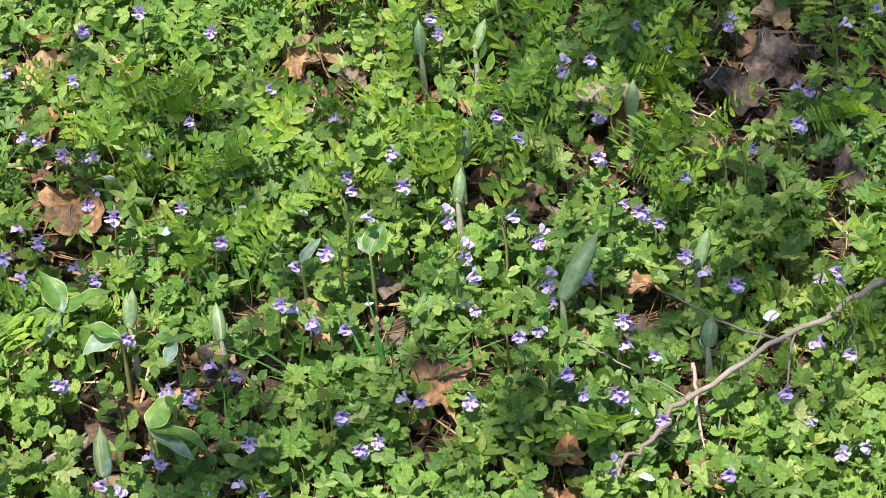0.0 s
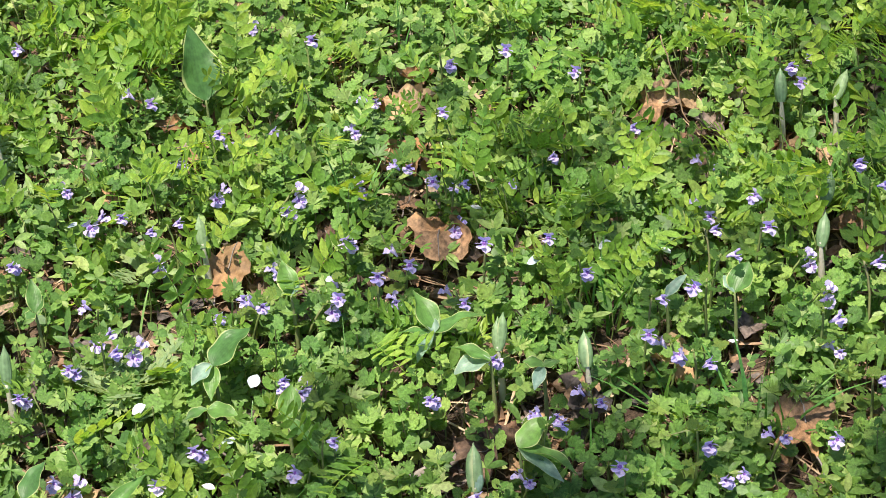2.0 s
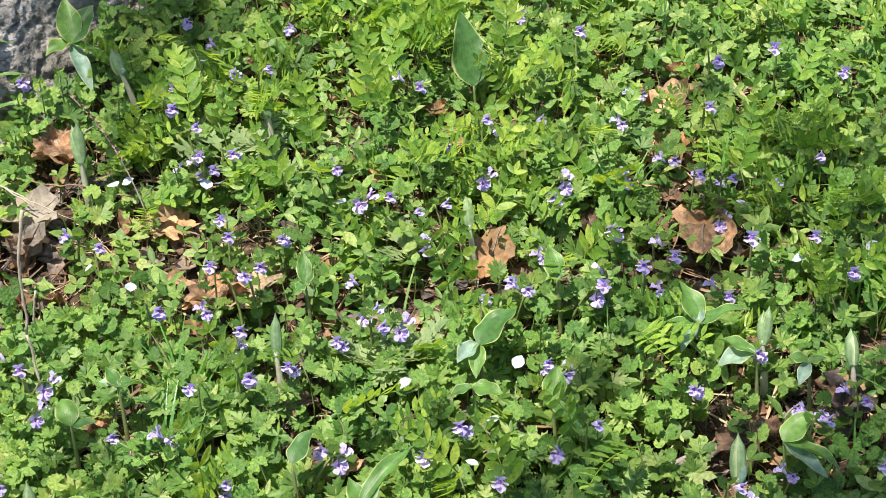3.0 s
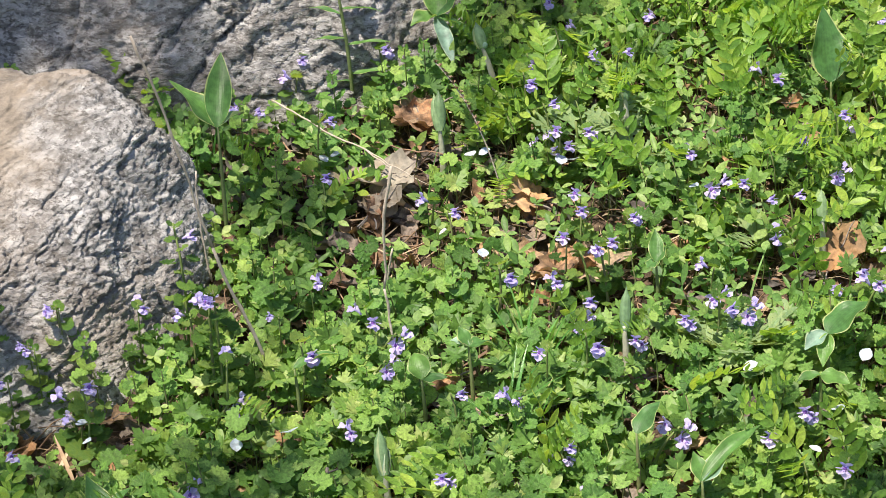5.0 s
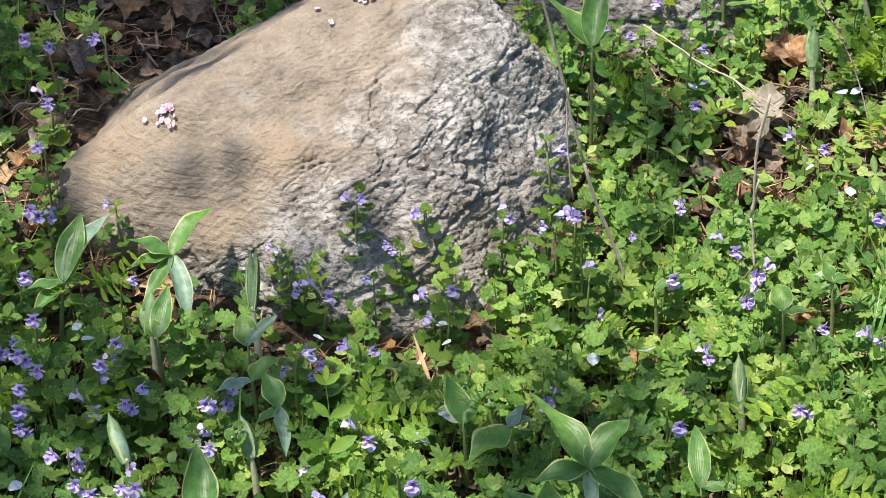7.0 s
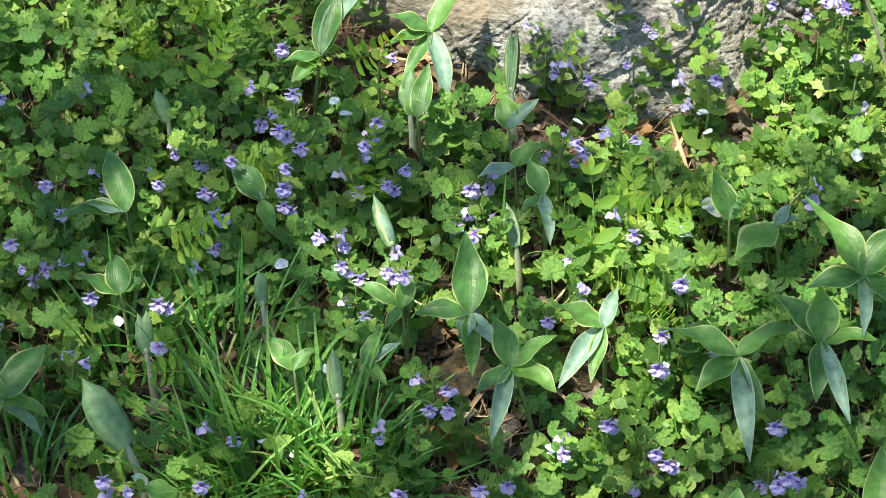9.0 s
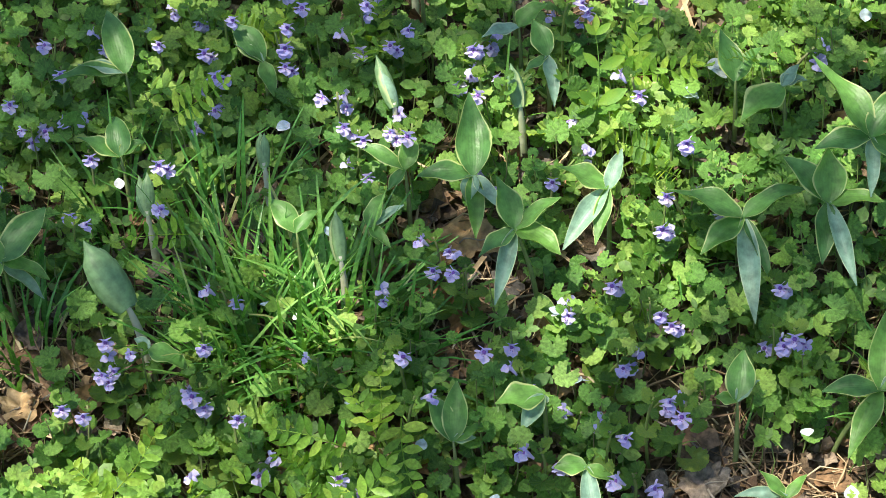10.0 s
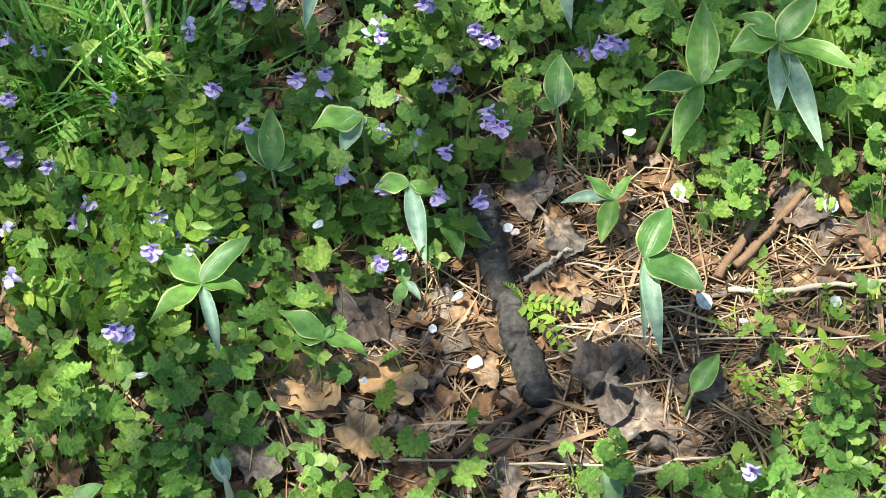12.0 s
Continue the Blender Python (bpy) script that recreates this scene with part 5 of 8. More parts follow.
ivy(-1.113, 1.428, 9, -114, 0.95, "tall ground ivy shoot with stacked scalloped leaves")
ivy(-1.321, 1.363, 9, 25, 0.70, "tall ground ivy shoot with stacked scalloped leaves")


# ---------------------------------------------------------------- variegated solomon's seal
def seal(x, y, height, lean, leaves, label="young variegated solomon's seal with cream-edged green leaves", thick=0.0024):
    """A shoot: lean is the sideways run of its stem top; leaves are (share of the stem's height, azimuth, elevation, length, width, droop, fold, pale)."""
    z = float(ground_z(x, y))
    clear(x, y, 0.016, 0.012)
    clear(x + lean[0], y + lean[1], 0.016, 0.0)
    plant = new("solomons_seal", None)
    plant.location = (x, y, z)
    tagged(plant, label, "plant", "variegated solomon's seal in the bed")
    n, closed = 9, leaves[0][6] > 40
    thick = (0.0050 if height > 0.095 else 0.0042) if closed else thick
    s = np.linspace(0, 1, n)
    rise = 0.90 * height if closed else height
    P = np.stack([lean[0] * s**1.7, lean[1] * s**1.7, -0.008 + (rise + 0.008) * s], 1)
    girth = np.interp(s, [0, 0.45, 0.72, 1], [thick, thick * 0.95, thick * 0.75, thick * 0.4])
    part("stem", mesh_of("stem", *tube(P, girth, 8), [SHEATH if closed else STALK]), plant)
    for k, (u, az, el, length, width, droop, fold, pale) in enumerate(leaves):
        p = [np.interp(0.93 if closed else u, s, P[:, i]) for i in range(3)]
        jolt = math.sin(k * 2.3 + x * 90 + y * 57)
        if fold > 40:
            V, T, UV = rolled_shape((0.66 if width < 0.026 else 0.84) * length, width * (0.85 if width > 0.018 else 1.15), int(abs(x * 7919 + y * 3571)) + k, 215 if k == 0 else 150)
        else:
            V, T, UV = seal_shape(length, width, droop * (1.2 + 0.8 * jolt), fold * (1.25 + 0.6 * math.cos(5 * jolt)), 26 * jolt)
        part("leaf", mesh_of("leaf", V @ turned(az, el).T + p, T, UV, [SEAL_BACK if pale else SEAL_BUD if fold > 40 else SEAL]), plant, "pale underside of a leaf" if pale else "")
    return plant


seal(-1.644, 0.960, 0.078, (-0.006, 0.000), [(1.00, 144, 41, 0.071, 0.029, 22, 20, 0), (1.00, -134, 10, 0.072, 0.023, 22, 20, 0), (1.00, -147, 17, 0.046, 0.020, 22, 30, 1)])
seal(-1.536, 1.034, 0.078, (-0.006, 0.000), [(1.00, 165, 36, 0.052, 0.027, 22, 20, 0), (1.00, -168, 26, 0.032, 0.017, 22, 30, 1), (1.00, -35, -24, 0.037, 0.018, 10, 20, 0)])
seal(-1.403, 1.060, 0.078, (-0.006, 0.000), [(0.62, 152, 45, 0.080, 0.020, 6, 66, 0), (1.00, 151, 45, 0.056, 0.013, 6, 66, 1)], "unopened solomon's seal shoot with rolled grey-green leaves")
seal(-1.586, 0.880, 0.078, (-0.006, 0.000), [(1.00, 135, 40, 0.042, 0.027, 22, 20, 0), (1.00, -160, 24, 0.044, 0.023, 22, 20, 0), (1.00, 66, 23, 0.027, 0.019, 22, 20, 0)])
seal(-1.469, 0.944, 0.078, (-0.006, 0.000), [(0.62, 135, 47, 0.051, 0.012, 6, 66, 0), (0.62, 125, 47, 0.048, 0.010, 6, 66, 0)], "unopened solomon's seal shoot with rolled grey-green leaves")
seal(-1.531, 0.848, 0.078, (-0.006, 0.000), [(0.62, 144, 46, 0.057, 0.012, 6, 66, 0), (0.62, 127, 46, 0.060, 0.013, 6, 66, 0), (0.62, 160, 43, 0.039, 0.010, 6, 66, 0)], "unopened solomon's seal shoot with rolled grey-green leaves")
seal(-1.392, 0.890, 0.078, (-0.006, 0.000), [(1.00, 164, 34, 0.042, 0.022, 22, 20, 0), (1.00, 79, 30, 0.028, 0.019, 22, 20, 0)])
seal(-1.347, 0.894, 0.078, (-0.006, 0.000), [(0.62, 136, 45, 0.070, 0.014, 6, 66, 0)], "unopened solomon's seal shoot with rolled grey-green leaves")
seal(-1.339, 0.927, 0.078, (-0.006, 0.000), [(1.00, 100, 36, 0.037, 0.020, 22, 20, 0), (1.00, 61, 24, 0.037, 0.013, 22, 30, 1), (1.00, -9, -15, 0.028, 0.014, 10, 20, 0)])
seal(-1.346, 0.995, 0.078, (-0.006, 0.000), [(1.00, 109, 39, 0.035, 0.020, 22, 20, 0), (1.00, -172, 25, 0.057, 0.016, 22, 20, 0), (1.00, -96, -18, 0.026, 0.014, 10, 20, 0)])
seal(-1.465, 0.757, 0.098, (-0.014, -0.009), [(0.62, 175, 37, 0.084, 0.044, 6, 66, 0), (1.00, 160, 35, 0.070, 0.030, 6, 66, 1)], "unopened solomon's seal shoot with rolled grey-green leaves")
seal(-1.433, 0.729, 0.078, (-0.006, 0.000), [(1.00, 10, -4, 0.040, 0.026, 22, 20, 0), (1.00, -174, 28, 0.016, 0.013, 22, 30, 1)])
seal(-1.607, 0.735, 0.078, (-0.006, 0.000), [(1.00, 85, 28, 0.063, 0.035, 22, 20, 0), (1.00, 18, -4, 0.047, 0.022, 22, 20, 0), (1.00, -1, -17, 0.052, 0.017, 10, 30, 1), (1.00, -83, -17, 0.031, 0.020, 10, 20, 0), (1.00, 161, 37, 0.032, 0.017, 22, 20, 0)])
seal(-1.288, 1.019, 0.078, (-0.006, 0.000), [(1.00, 127, 40, 0.078, 0.035, 22, 20, 0), (1.00, -149, 12, 0.052, 0.023, 22, 20, 0), (1.00, -69, -23, 0.028, 0.023, 10, 30, 1), (1.00, -15, -17, 0.042, 0.017, 10, 30, 1), (1.00, -54, -24, 0.060, 0.020, 10, 20, 0)])
seal(-1.199, 0.983, 0.099, (-0.020, -0.013), [(1.00, 146, 36, 0.050, 0.027, 22, 20, 0), (1.00, 67, 29, 0.052, 0.021, 22, 20, 0), (1.00, 4, -2, 0.047, 0.033, 22, 20, 0), (1.00, -107, -9, 0.042, 0.021, 22, 20, 0), (1.00, -73, -22, 0.072, 0.019, 10, 30, 1), (0.28, -23, -18, 0.044, 0.017, 10, 20, 0)])
seal(-1.175, 1.066, 0.078, (-0.006, 0.000), [(1.00, -166, 18, 0.050, 0.031, 22, 20, 0), (1.00, -97, -19, 0.071, 0.023, 10, 30, 1), (1.00, -71, -23, 0.056, 0.016, 10, 20, 0), (0.98, 101, 39, 0.041, 0.017, 22, 30, 1)])
seal(-1.054, 1.094, 0.085, (-0.005, -0.003), [(1.00, -164, 15, 0.070, 0.032, 22, 20, 0), (1.00, 55, 27, 0.067, 0.029, 22, 20, 0), (1.00, -109, -17, 0.052, 0.025, 10, 20, 0), (1.00, -53, -23, 0.100, 0.021, 10, 30, 1), (1.00, -35, -19, 0.066, 0.016, 10, 20, 0)])
seal(-0.978, 1.138, 0.100, (-0.019, -0.012), [(1.00, 162, 30, 0.060, 0.024, 22, 20, 0), (1.00, 121, 39, 0.050, 0.031, 22, 20, 0), (1.00, 30, 16, 0.049, 0.027, 22, 20, 0), (1.00, -66, -24, 0.057, 0.021, 10, 20, 0), (1.00, -42, -21, 0.081, 0.019, 10, 30, 1)])
seal(-0.983, 1.192, 0.124, (-0.007, -0.005), [(1.00, 161, 30, 0.090, 0.035, 22, 20, 0), (1.00, -142, 1, 0.051, 0.025, 22, 20, 0), (1.00, 76, 37, 0.060, 0.036, 22, 20, 0), (1.00, -12, -5, 0.064, 0.028, 22, 20, 0), (1.00, -61, -24, 0.056, 0.017, 10, 30, 1)])
seal(-1.094, 1.250, 0.078, (-0.008, -0.005), [(1.00, -110, -18, 0.053, 0.038, 10, 20, 0), (1.00, 42, 22, 0.023, 0.021, 22, 30, 1), (1.00, 84, 38, 0.027, 0.015, 22, 30, 1)])
seal(-1.137, 1.230, 0.078, (-0.006, 0.000), [(1.00, 141, 39, 0.052, 0.025, 22, 20, 0), (1.00, 83, 38, 0.045, 0.021, 22, 20, 0)])
seal(-1.300, 1.117, 0.078, (-0.006, 0.000), [(0.62, 140, 47, 0.064, 0.015, 6, 66, 0), (1.00, 141, 47, 0.040, 0.011, 6, 66, 1)], "unopened solomon's seal shoot with rolled grey-green leaves")
seal(-1.304, 1.170, 0.078, (-0.006, 0.000), [(1.00, 148, 39, 0.039, 0.024, 22, 20, 0), (1.00, -48, -25, 0.051, 0.018, 10, 30, 1), (1.00, -111, -15, 0.028, 0.014, 10, 20, 0)])
seal(-1.346, 1.187, 0.078, (-0.006, 0.000), [(1.00, 69, 32, 0.036, 0.029, 22, 20, 0), (1.00, -128, -1, 0.038, 0.022, 22, 30, 1)])
seal(-1.377, 1.225, 0.078, (-0.006, 0.000), [(1.00, 133, 42, 0.038, 0.025, 22, 20, 0), (1.00, 71, 33, 0.042, 0.019, 22, 30, 1)])
seal(-1.465, 1.195, 0.078, (-0.006, 0.000), [(1.00, 109, 42, 0.056, 0.022, 22, 20, 0), (1.00, 155, 39, 0.022, 0.020, 22, 20, 0)])
seal(-1.496, 1.283, 0.100, (-0.013, -0.007), [(1.00, 84, 37, 0.073, 0.031, 22, 20, 0), (1.00, -159, 23, 0.048, 0.026, 22, 20, 0), (1.00, -125, 0, 0.051, 0.019, 22, 20, 0), (1.00, -41, -29, 0.079, 0.025, 10, 30, 1), (1.00, -84, -25, 0.076, 0.017, 10, 20, 0)])
seal(-1.611, 1.213, 0.078, (0.007, 0.004), [(1.00, 109, 43, 0.080, 0.030, 22, 20, 0), (1.00, 92, 39, 0.100, 0.029, 22, 30, 1), (1.00, -129, 4, 0.041, 0.022, 22, 20, 0), (1.00, -99, -19, 0.050, 0.020, 10, 20, 0)])
seal(-1.691, 1.082, 0.078, (-0.006, 0.000), [(0.62, 158, 49, 0.054, 0.021, 6, 66, 0)], "unopened solomon's seal shoot with rolled grey-green leaves")
seal(-0.970, 0.932, 0.078, (-0.006, 0.000), [(1.00, 113, 37, 0.045, 0.026, 22, 20, 0), (1.00, -157, 10, 0.019, 0.017, 22, 20, 0), (1.00, 74, 32, 0.028, 0.016, 22, 30, 1)])
seal(-1.112, 0.858, 0.078, (-0.006, 0.000), [(1.00, -133, 3, 0.043, 0.034, 22, 20, 0), (1.00, -93, -18, 0.036, 0.021, 10, 30, 1), (1.00, -88, -19, 0.009, 0.016, 10, 30, 1)])
seal(-1.154, 0.784, 0.078, (-0.006, 0.000), [(1.00, 155, 34, 0.050, 0.021, 22, 20, 0), (1.00, 120, 37, 0.052, 0.023, 22, 20, 0), (1.00, 58, 22, 0.036, 0.016, 22, 20, 0), (1.00, 37, 12, 0.019, 0.012, 22, 30, 1)])
seal(-1.046, 0.818, 0.078, (-0.006, 0.000), [(1.00, -147, 9, 0.027, 0.022, 22, 20, 0), (1.00, -50, -20, 0.070, 0.019, 10, 30, 1), (1.00, 3, -1, 0.035, 0.017, 22, 20, 0)])
seal(-1.019, 0.829, 0.044, (-0.004, -0.002), [(1.00, -2, -2, 0.042, 0.015, 22, 20, 0), (1.00, -43, -19, 0.038, 0.021, 10, 20, 0), (1.00, -124, -1, 0.024, 0.016, 22, 20, 0), (1.00, 47, 20, 0.017, 0.011, 22, 20, 0), (1.00, 15, 5, 0.031, 0.012, 22, 30, 1)])
seal(-1.028, 0.768, 0.034, (-0.001, -0.001), [(1.00, 130, 35, 0.025, 0.014, 22, 20, 0), (1.00, -87, -17, 0.021, 0.012, 10, 20, 0), (1.00, -19, -7, 0.019, 0.011, 22, 30, 1)])
seal(-1.154, 0.672, 0.078, (-0.006, 0.000), [(1.00, 174, 28, 0.044, 0.027, 22, 20, 0), (1.00, 69, 25, 0.055, 0.023, 22, 20, 0), (1.00, 18, 2, 0.039, 0.024, 22, 20, 0), (1.00, -108, -3, 0.055, 0.022, 22, 20, 0), (1.00, -45, -19, 0.061, 0.015, 10, 30, 1)])
seal(-1.063, 0.675, 0.063, (0.010, 0.006), [(1.00, -177, 23, 0.043, 0.023, 22, 20, 0), (1.00, 8, 1, 0.037, 0.022, 22, 20, 0), (1.00, -145, 10, 0.029, 0.018, 22, 20, 0), (1.00, 80, 29, 0.013, 0.010, 22, 20, 0)])
seal(-0.904, 0.905, 0.037, (-0.005, -0.002), [(1.00, -154, 9, 0.044, 0.013, 22, 30, 1), (1.00, 171, 25, 0.032, 0.014, 22, 20, 0), (1.00, -81, -20, 0.039, 0.020, 10, 20, 0), (1.00, 79, 33, 0.027, 0.012, 22, 20, 0)])
seal(-0.845, 0.841, 0.077, (-0.008, -0.004), [(1.00, 87, 34, 0.045, 0.031, 22, 20, 0), (1.00, -6, 0, 0.054, 0.032, 22, 20, 0), (1.00, -65, -20, 0.067, 0.014, 10, 30, 1), (1.00, -55, -19, 0.080, 0.016, 10, 30, 1)])
seal(-0.905, 0.981, 0.084, (0.027, 0.015), [(1.00, 114, 38, 0.072, 0.028, 22, 20, 0), (1.00, -153, 7, 0.049, 0.021, 22, 20, 0), (1.00, -87, -21, 0.066, 0.021, 10, 20, 0), (1.00, 34, 19, 0.026, 0.023, 22, 30, 1), (1.00, 47, 25, 0.053, 0.017, 22, 20, 0)])
seal(-0.828, 1.028, 0.120, (0.001, 0.000), [(1.00, -145, 1, 0.042, 0.032, 22, 20, 0), (1.00, 70, 34, 0.048, 0.028, 22, 20, 0), (1.00, -13, -4, 0.041, 0.029, 22, 20, 0), (1.00, -67, -23, 0.060, 0.020, 10, 30, 1), (1.00, 1, 3, 0.067, 0.024, 22, 20, 0), (1.00, 170, 25, 0.040, 0.021, 22, 20, 0), (1.00, -44, -20, 0.100, 0.020, 10, 30, 1), (1.00, -44, -20, 0.055, 0.015, 10, 20, 0)])
seal(-0.796, 0.669, 0.040, (-0.002, -0.001), [(0.62, 125, 34, 0.054, 0.016, 6, 66, 0), (0.62, 104, 35, 0.047, 0.012, 6, 66, 0)], "unopened solomon's seal shoot with rolled grey-green leaves")
seal(-1.058, 0.545, 0.078, (-0.006, 0.000), [(1.00, 158, 32, 0.031, 0.011, 6, 66, 1), (1.00, 124, 36, 0.030, 0.009, 6, 66, 1)], "unopened solomon's seal shoot with rolled grey-green leaves")
seal(-0.786, 0.771, 0.041, (0.006, 0.003), [(1.00, 77, 31, 0.035, 0.020, 22, 20, 0)])
seal(-1.148, 0.476, 0.078, (-0.006, 0.000), [(1.00, 55, 15, 0.024, 0.015, 22, 20, 0)])
seal(-1.410, 1.281, 0.078, (-0.006, 0.000), [(0.62, 130, 55, 0.093, 0.012, 6, 66, 0), (0.62, 115, 55, 0.097, 0.012, 6, 66, 0)], "unopened solomon's seal shoot with rolled grey-green leaves")
seal(-1.484, 1.209, 0.078, (-0.006, 0.000), [(0.62, 122, 54, 0.066, 0.014, 6, 66, 0), (0.62, 161, 50, 0.045, 0.013, 6, 66, 0)], "unopened solomon's seal shoot with rolled grey-green leaves")
seal(-0.925, 1.387, 0.078, (-0.006, 0.000), [(0.62, 128, 52, 0.069, 0.013, 6, 66, 0), (1.00, 108, 53, 0.046, 0.012, 6, 66, 1)], "unopened solomon's seal shoot with rolled grey-green leaves")
seal(-0.936, 1.510, 0.078, (-0.006, 0.000), [(1.00, 128, 44, 0.031, 0.025, 22, 20, 0), (1.00, 19, 11, 0.026, 0.016, 22, 20, 0)])
seal(-0.909, 1.570, 0.078, (-0.006, 0.000), [(1.00, 22, 14, 0.029, 0.026, 22, 20, 0), (1.00, 143, 41, 0.024, 0.017, 22, 20, 0), (1.00, -174, 19, 0.020, 0.017, 22, 30, 1)])
seal(-1.063, 1.486, 0.078, (-0.006, 0.000), [(1.00, 41, 22, 0.052, 0.022, 22, 20, 0)])
seal(-0.906, 1.257, 0.078, (-0.006, 0.000), [(1.00, 122, 42, 0.063, 0.021, 22, 20, 0), (1.00, 19, 9, 0.036, 0.015, 22, 20, 0)])
seal(-1.265, 1.731, 0.145, (-0.003, -0.002), [(1.00, 167, 37, 0.078, 0.031, 22, 20, 0), (1.00, 111, 49, 0.090, 0.032, 22, 20, 0), (1.00, 55, 32, 0.035, 0.022, 22, 30, 1)])
seal(-1.072, 1.906, 0.078, (-0.006, 0.000), [(0.62, 112, 61, 0.070, 0.019, 6, 66, 0), (0.62, 125, 60, 0.066, 0.014, 6, 66, 0)], "unopened solomon's seal shoot with rolled grey-green leaves")
seal(-1.144, 2.080, 0.078, (-0.006, 0.000), [(1.00, -139, -5, 0.034, 0.032, 22, 20, 0), (1.00, 71, 43, 0.054, 0.034, 22, 20, 0), (1.00, -6, -9, 0.055, 0.025, 22, 20, 0), (1.00, -47, -32, 0.070, 0.021, 10, 30, 1), (1.00, 119, 50, 0.060, 0.031, 22, 20, 0)])
seal(-1.060, 2.052, 0.087, (-0.019, -0.009), [(0.62, 143, 58, 0.049, 0.015, 6, 66, 0), (1.00, 97, 62, 0.014, 0.011, 6, 66, 1)], "unopened solomon's seal shoot with rolled grey-green leaves")
seal(-1.516, 1.900, 0.078, (-0.006, 0.000), [(1.00, 34, 13, 0.065, 0.032, 22, 20, 0), (1.00, 128, 50, 0.071, 0.031, 22, 20, 0)])
seal(-0.673, 2.123, 0.058, (-0.004, 0.000), [(1.00, 122, 60, 0.088, 0.050, 8, 24, 0), (0.90, 92, 52, 0.060, 0.018, 10, 30, 0)])
seal(-0.621, 1.868, 0.078, (-0.006, 0.000), [(0.62, 118, 57, 0.052, 0.011, 6, 66, 0), (0.62, 111, 57, 0.050, 0.009, 6, 66, 0)], "unopened solomon's seal shoot with rolled grey-green leaves")
seal(-0.513, 1.792, 0.078, (-0.006, 0.000), [(1.00, 117, 45, 0.040, 0.023, 22, 20, 0), (1.00, 57, 39, 0.021, 0.021, 22, 30, 1)])
seal(-0.572, 1.685, 0.078, (-0.006, 0.000), [(1.00, 54, 35, 0.056, 0.039, 22, 20, 0), (1.00, -130, -18, 0.029, 0.025, 10, 30, 1), (1.00, -82, -29, 0.038, 0.018, 10, 20, 0)])
seal(-0.565, 1.626, 0.078, (-0.006, 0.000), [(1.00, -4, 1, 0.030, 0.025, 22, 20, 0), (1.00, -148, -2, 0.024, 0.016, 22, 20, 0)])
seal(-0.487, 1.625, 0.078, (-0.006, 0.000), [(1.00, 90, 44, 0.034, 0.026, 22, 20, 0), (1.00, -36, -20, 0.051, 0.020, 10, 20, 0)])
seal(-0.766, 1.742, 0.078, (-0.006, 0.000), [(1.00, 111, 46, 0.036, 0.017, 22, 20, 0), (1.00, 73, 41, 0.022, 0.016, 22, 20, 0), (1.00, -129, -17, 0.012, 0.018, 10, 20, 0)])
seal(-0.771, 1.649, 0.078, (-0.006, 0.000), [(0.62, 109, 55, 0.067, 0.011, 6, 66, 0)], "unopened solomon's seal shoot with rolled grey-green leaves")
seal(-0.711, 1.497, 0.078, (-0.006, 0.000), [(1.00, 72, 38, 0.042, 0.024, 22, 20, 0)])
seal(-0.635, 1.457, 0.078, (-0.006, 0.000), [(1.00, 62, 35, 0.045, 0.027, 22, 30, 1), (1.00, 59, 34, 0.080, 0.022, 22, 20, 0), (1.00, 128, 40, 0.030, 0.018, 22, 20, 0)])
seal(-0.885, 2.012, 0.078, (-0.006, 0.000), [(0.62, 121, 60, 0.043, 0.014, 6, 66, 0)], "unopened solomon's seal shoot with rolled grey-green leaves")
seal(-0.363, 1.760, 0.078, (-0.006, 0.000), [(1.00, 130, 40, 0.049, 0.029, 22, 20, 0), (1.00, 26, 25, 0.055, 0.028, 22, 20, 0), (1.00, -114, -26, 0.037, 0.021, 10, 30, 1), (1.00, -169, 7, 0.035, 0.017, 22, 20, 0), (1.00, 100, 45, 0.016, 0.015, 22, 30, 1)])
seal(-0.303, 1.729, 0.078, (-0.006, 0.000), [(1.00, -159, -1, 0.040, 0.025, 22, 30, 1), (1.00, 174, 17, 0.043, 0.025, 22, 20, 0)])
seal(-0.299, 1.759, 0.078, (-0.006, 0.000), [(0.62, 79, 55, 0.059, 0.013, 6, 66, 0), (0.62, 98, 55, 0.052, 0.012, 6, 66, 0)], "unopened solomon's seal shoot with rolled grey-green leaves")
seal(-0.301, 1.573, 0.078, (-0.006, 0.000), [(0.62, 101, 52, 0.070, 0.021, 6, 66, 0), (1.00, 84, 52, 0.032, 0.013, 6, 66, 1)], "unopened solomon's seal shoot with rolled grey-green leaves")
seal(-0.264, 1.618, 0.078, (-0.006, 0.000), [(1.00, 50, 33, 0.041, 0.027, 22, 20, 0), (1.00, -13, -2, 0.064, 0.026, 22, 20, 0), (1.00, -30, -16, 0.054, 0.018, 10, 30, 1)])
seal(-0.209, 1.745, 0.078, (-0.006, 0.000), [(0.62, 104, 53, 0.056, 0.014, 6, 66, 0)], "unopened solomon's seal shoot with rolled grey-green leaves")
seal(-0.251, 1.727, 0.078, (-0.006, 0.000), [(1.00, -106, -25, 0.027, 0.015, 10, 30, 1), (1.00, 173, 20, 0.021, 0.018, 22, 20, 0), (1.00, 18, 17, 0.018, 0.013, 22, 20, 0)])
seal(-0.135, 1.832, 0.078, (-0.006, 0.000), [(1.00, 46, 35, 0.032, 0.015, 22, 30, 1)])
seal(-0.067, 1.840, 0.078, (-0.006, 0.000), [(1.00, 63, 41, 0.036, 0.029, 22, 20, 0), (1.00, 128, 39, 0.022, 0.016, 22, 30, 1)])
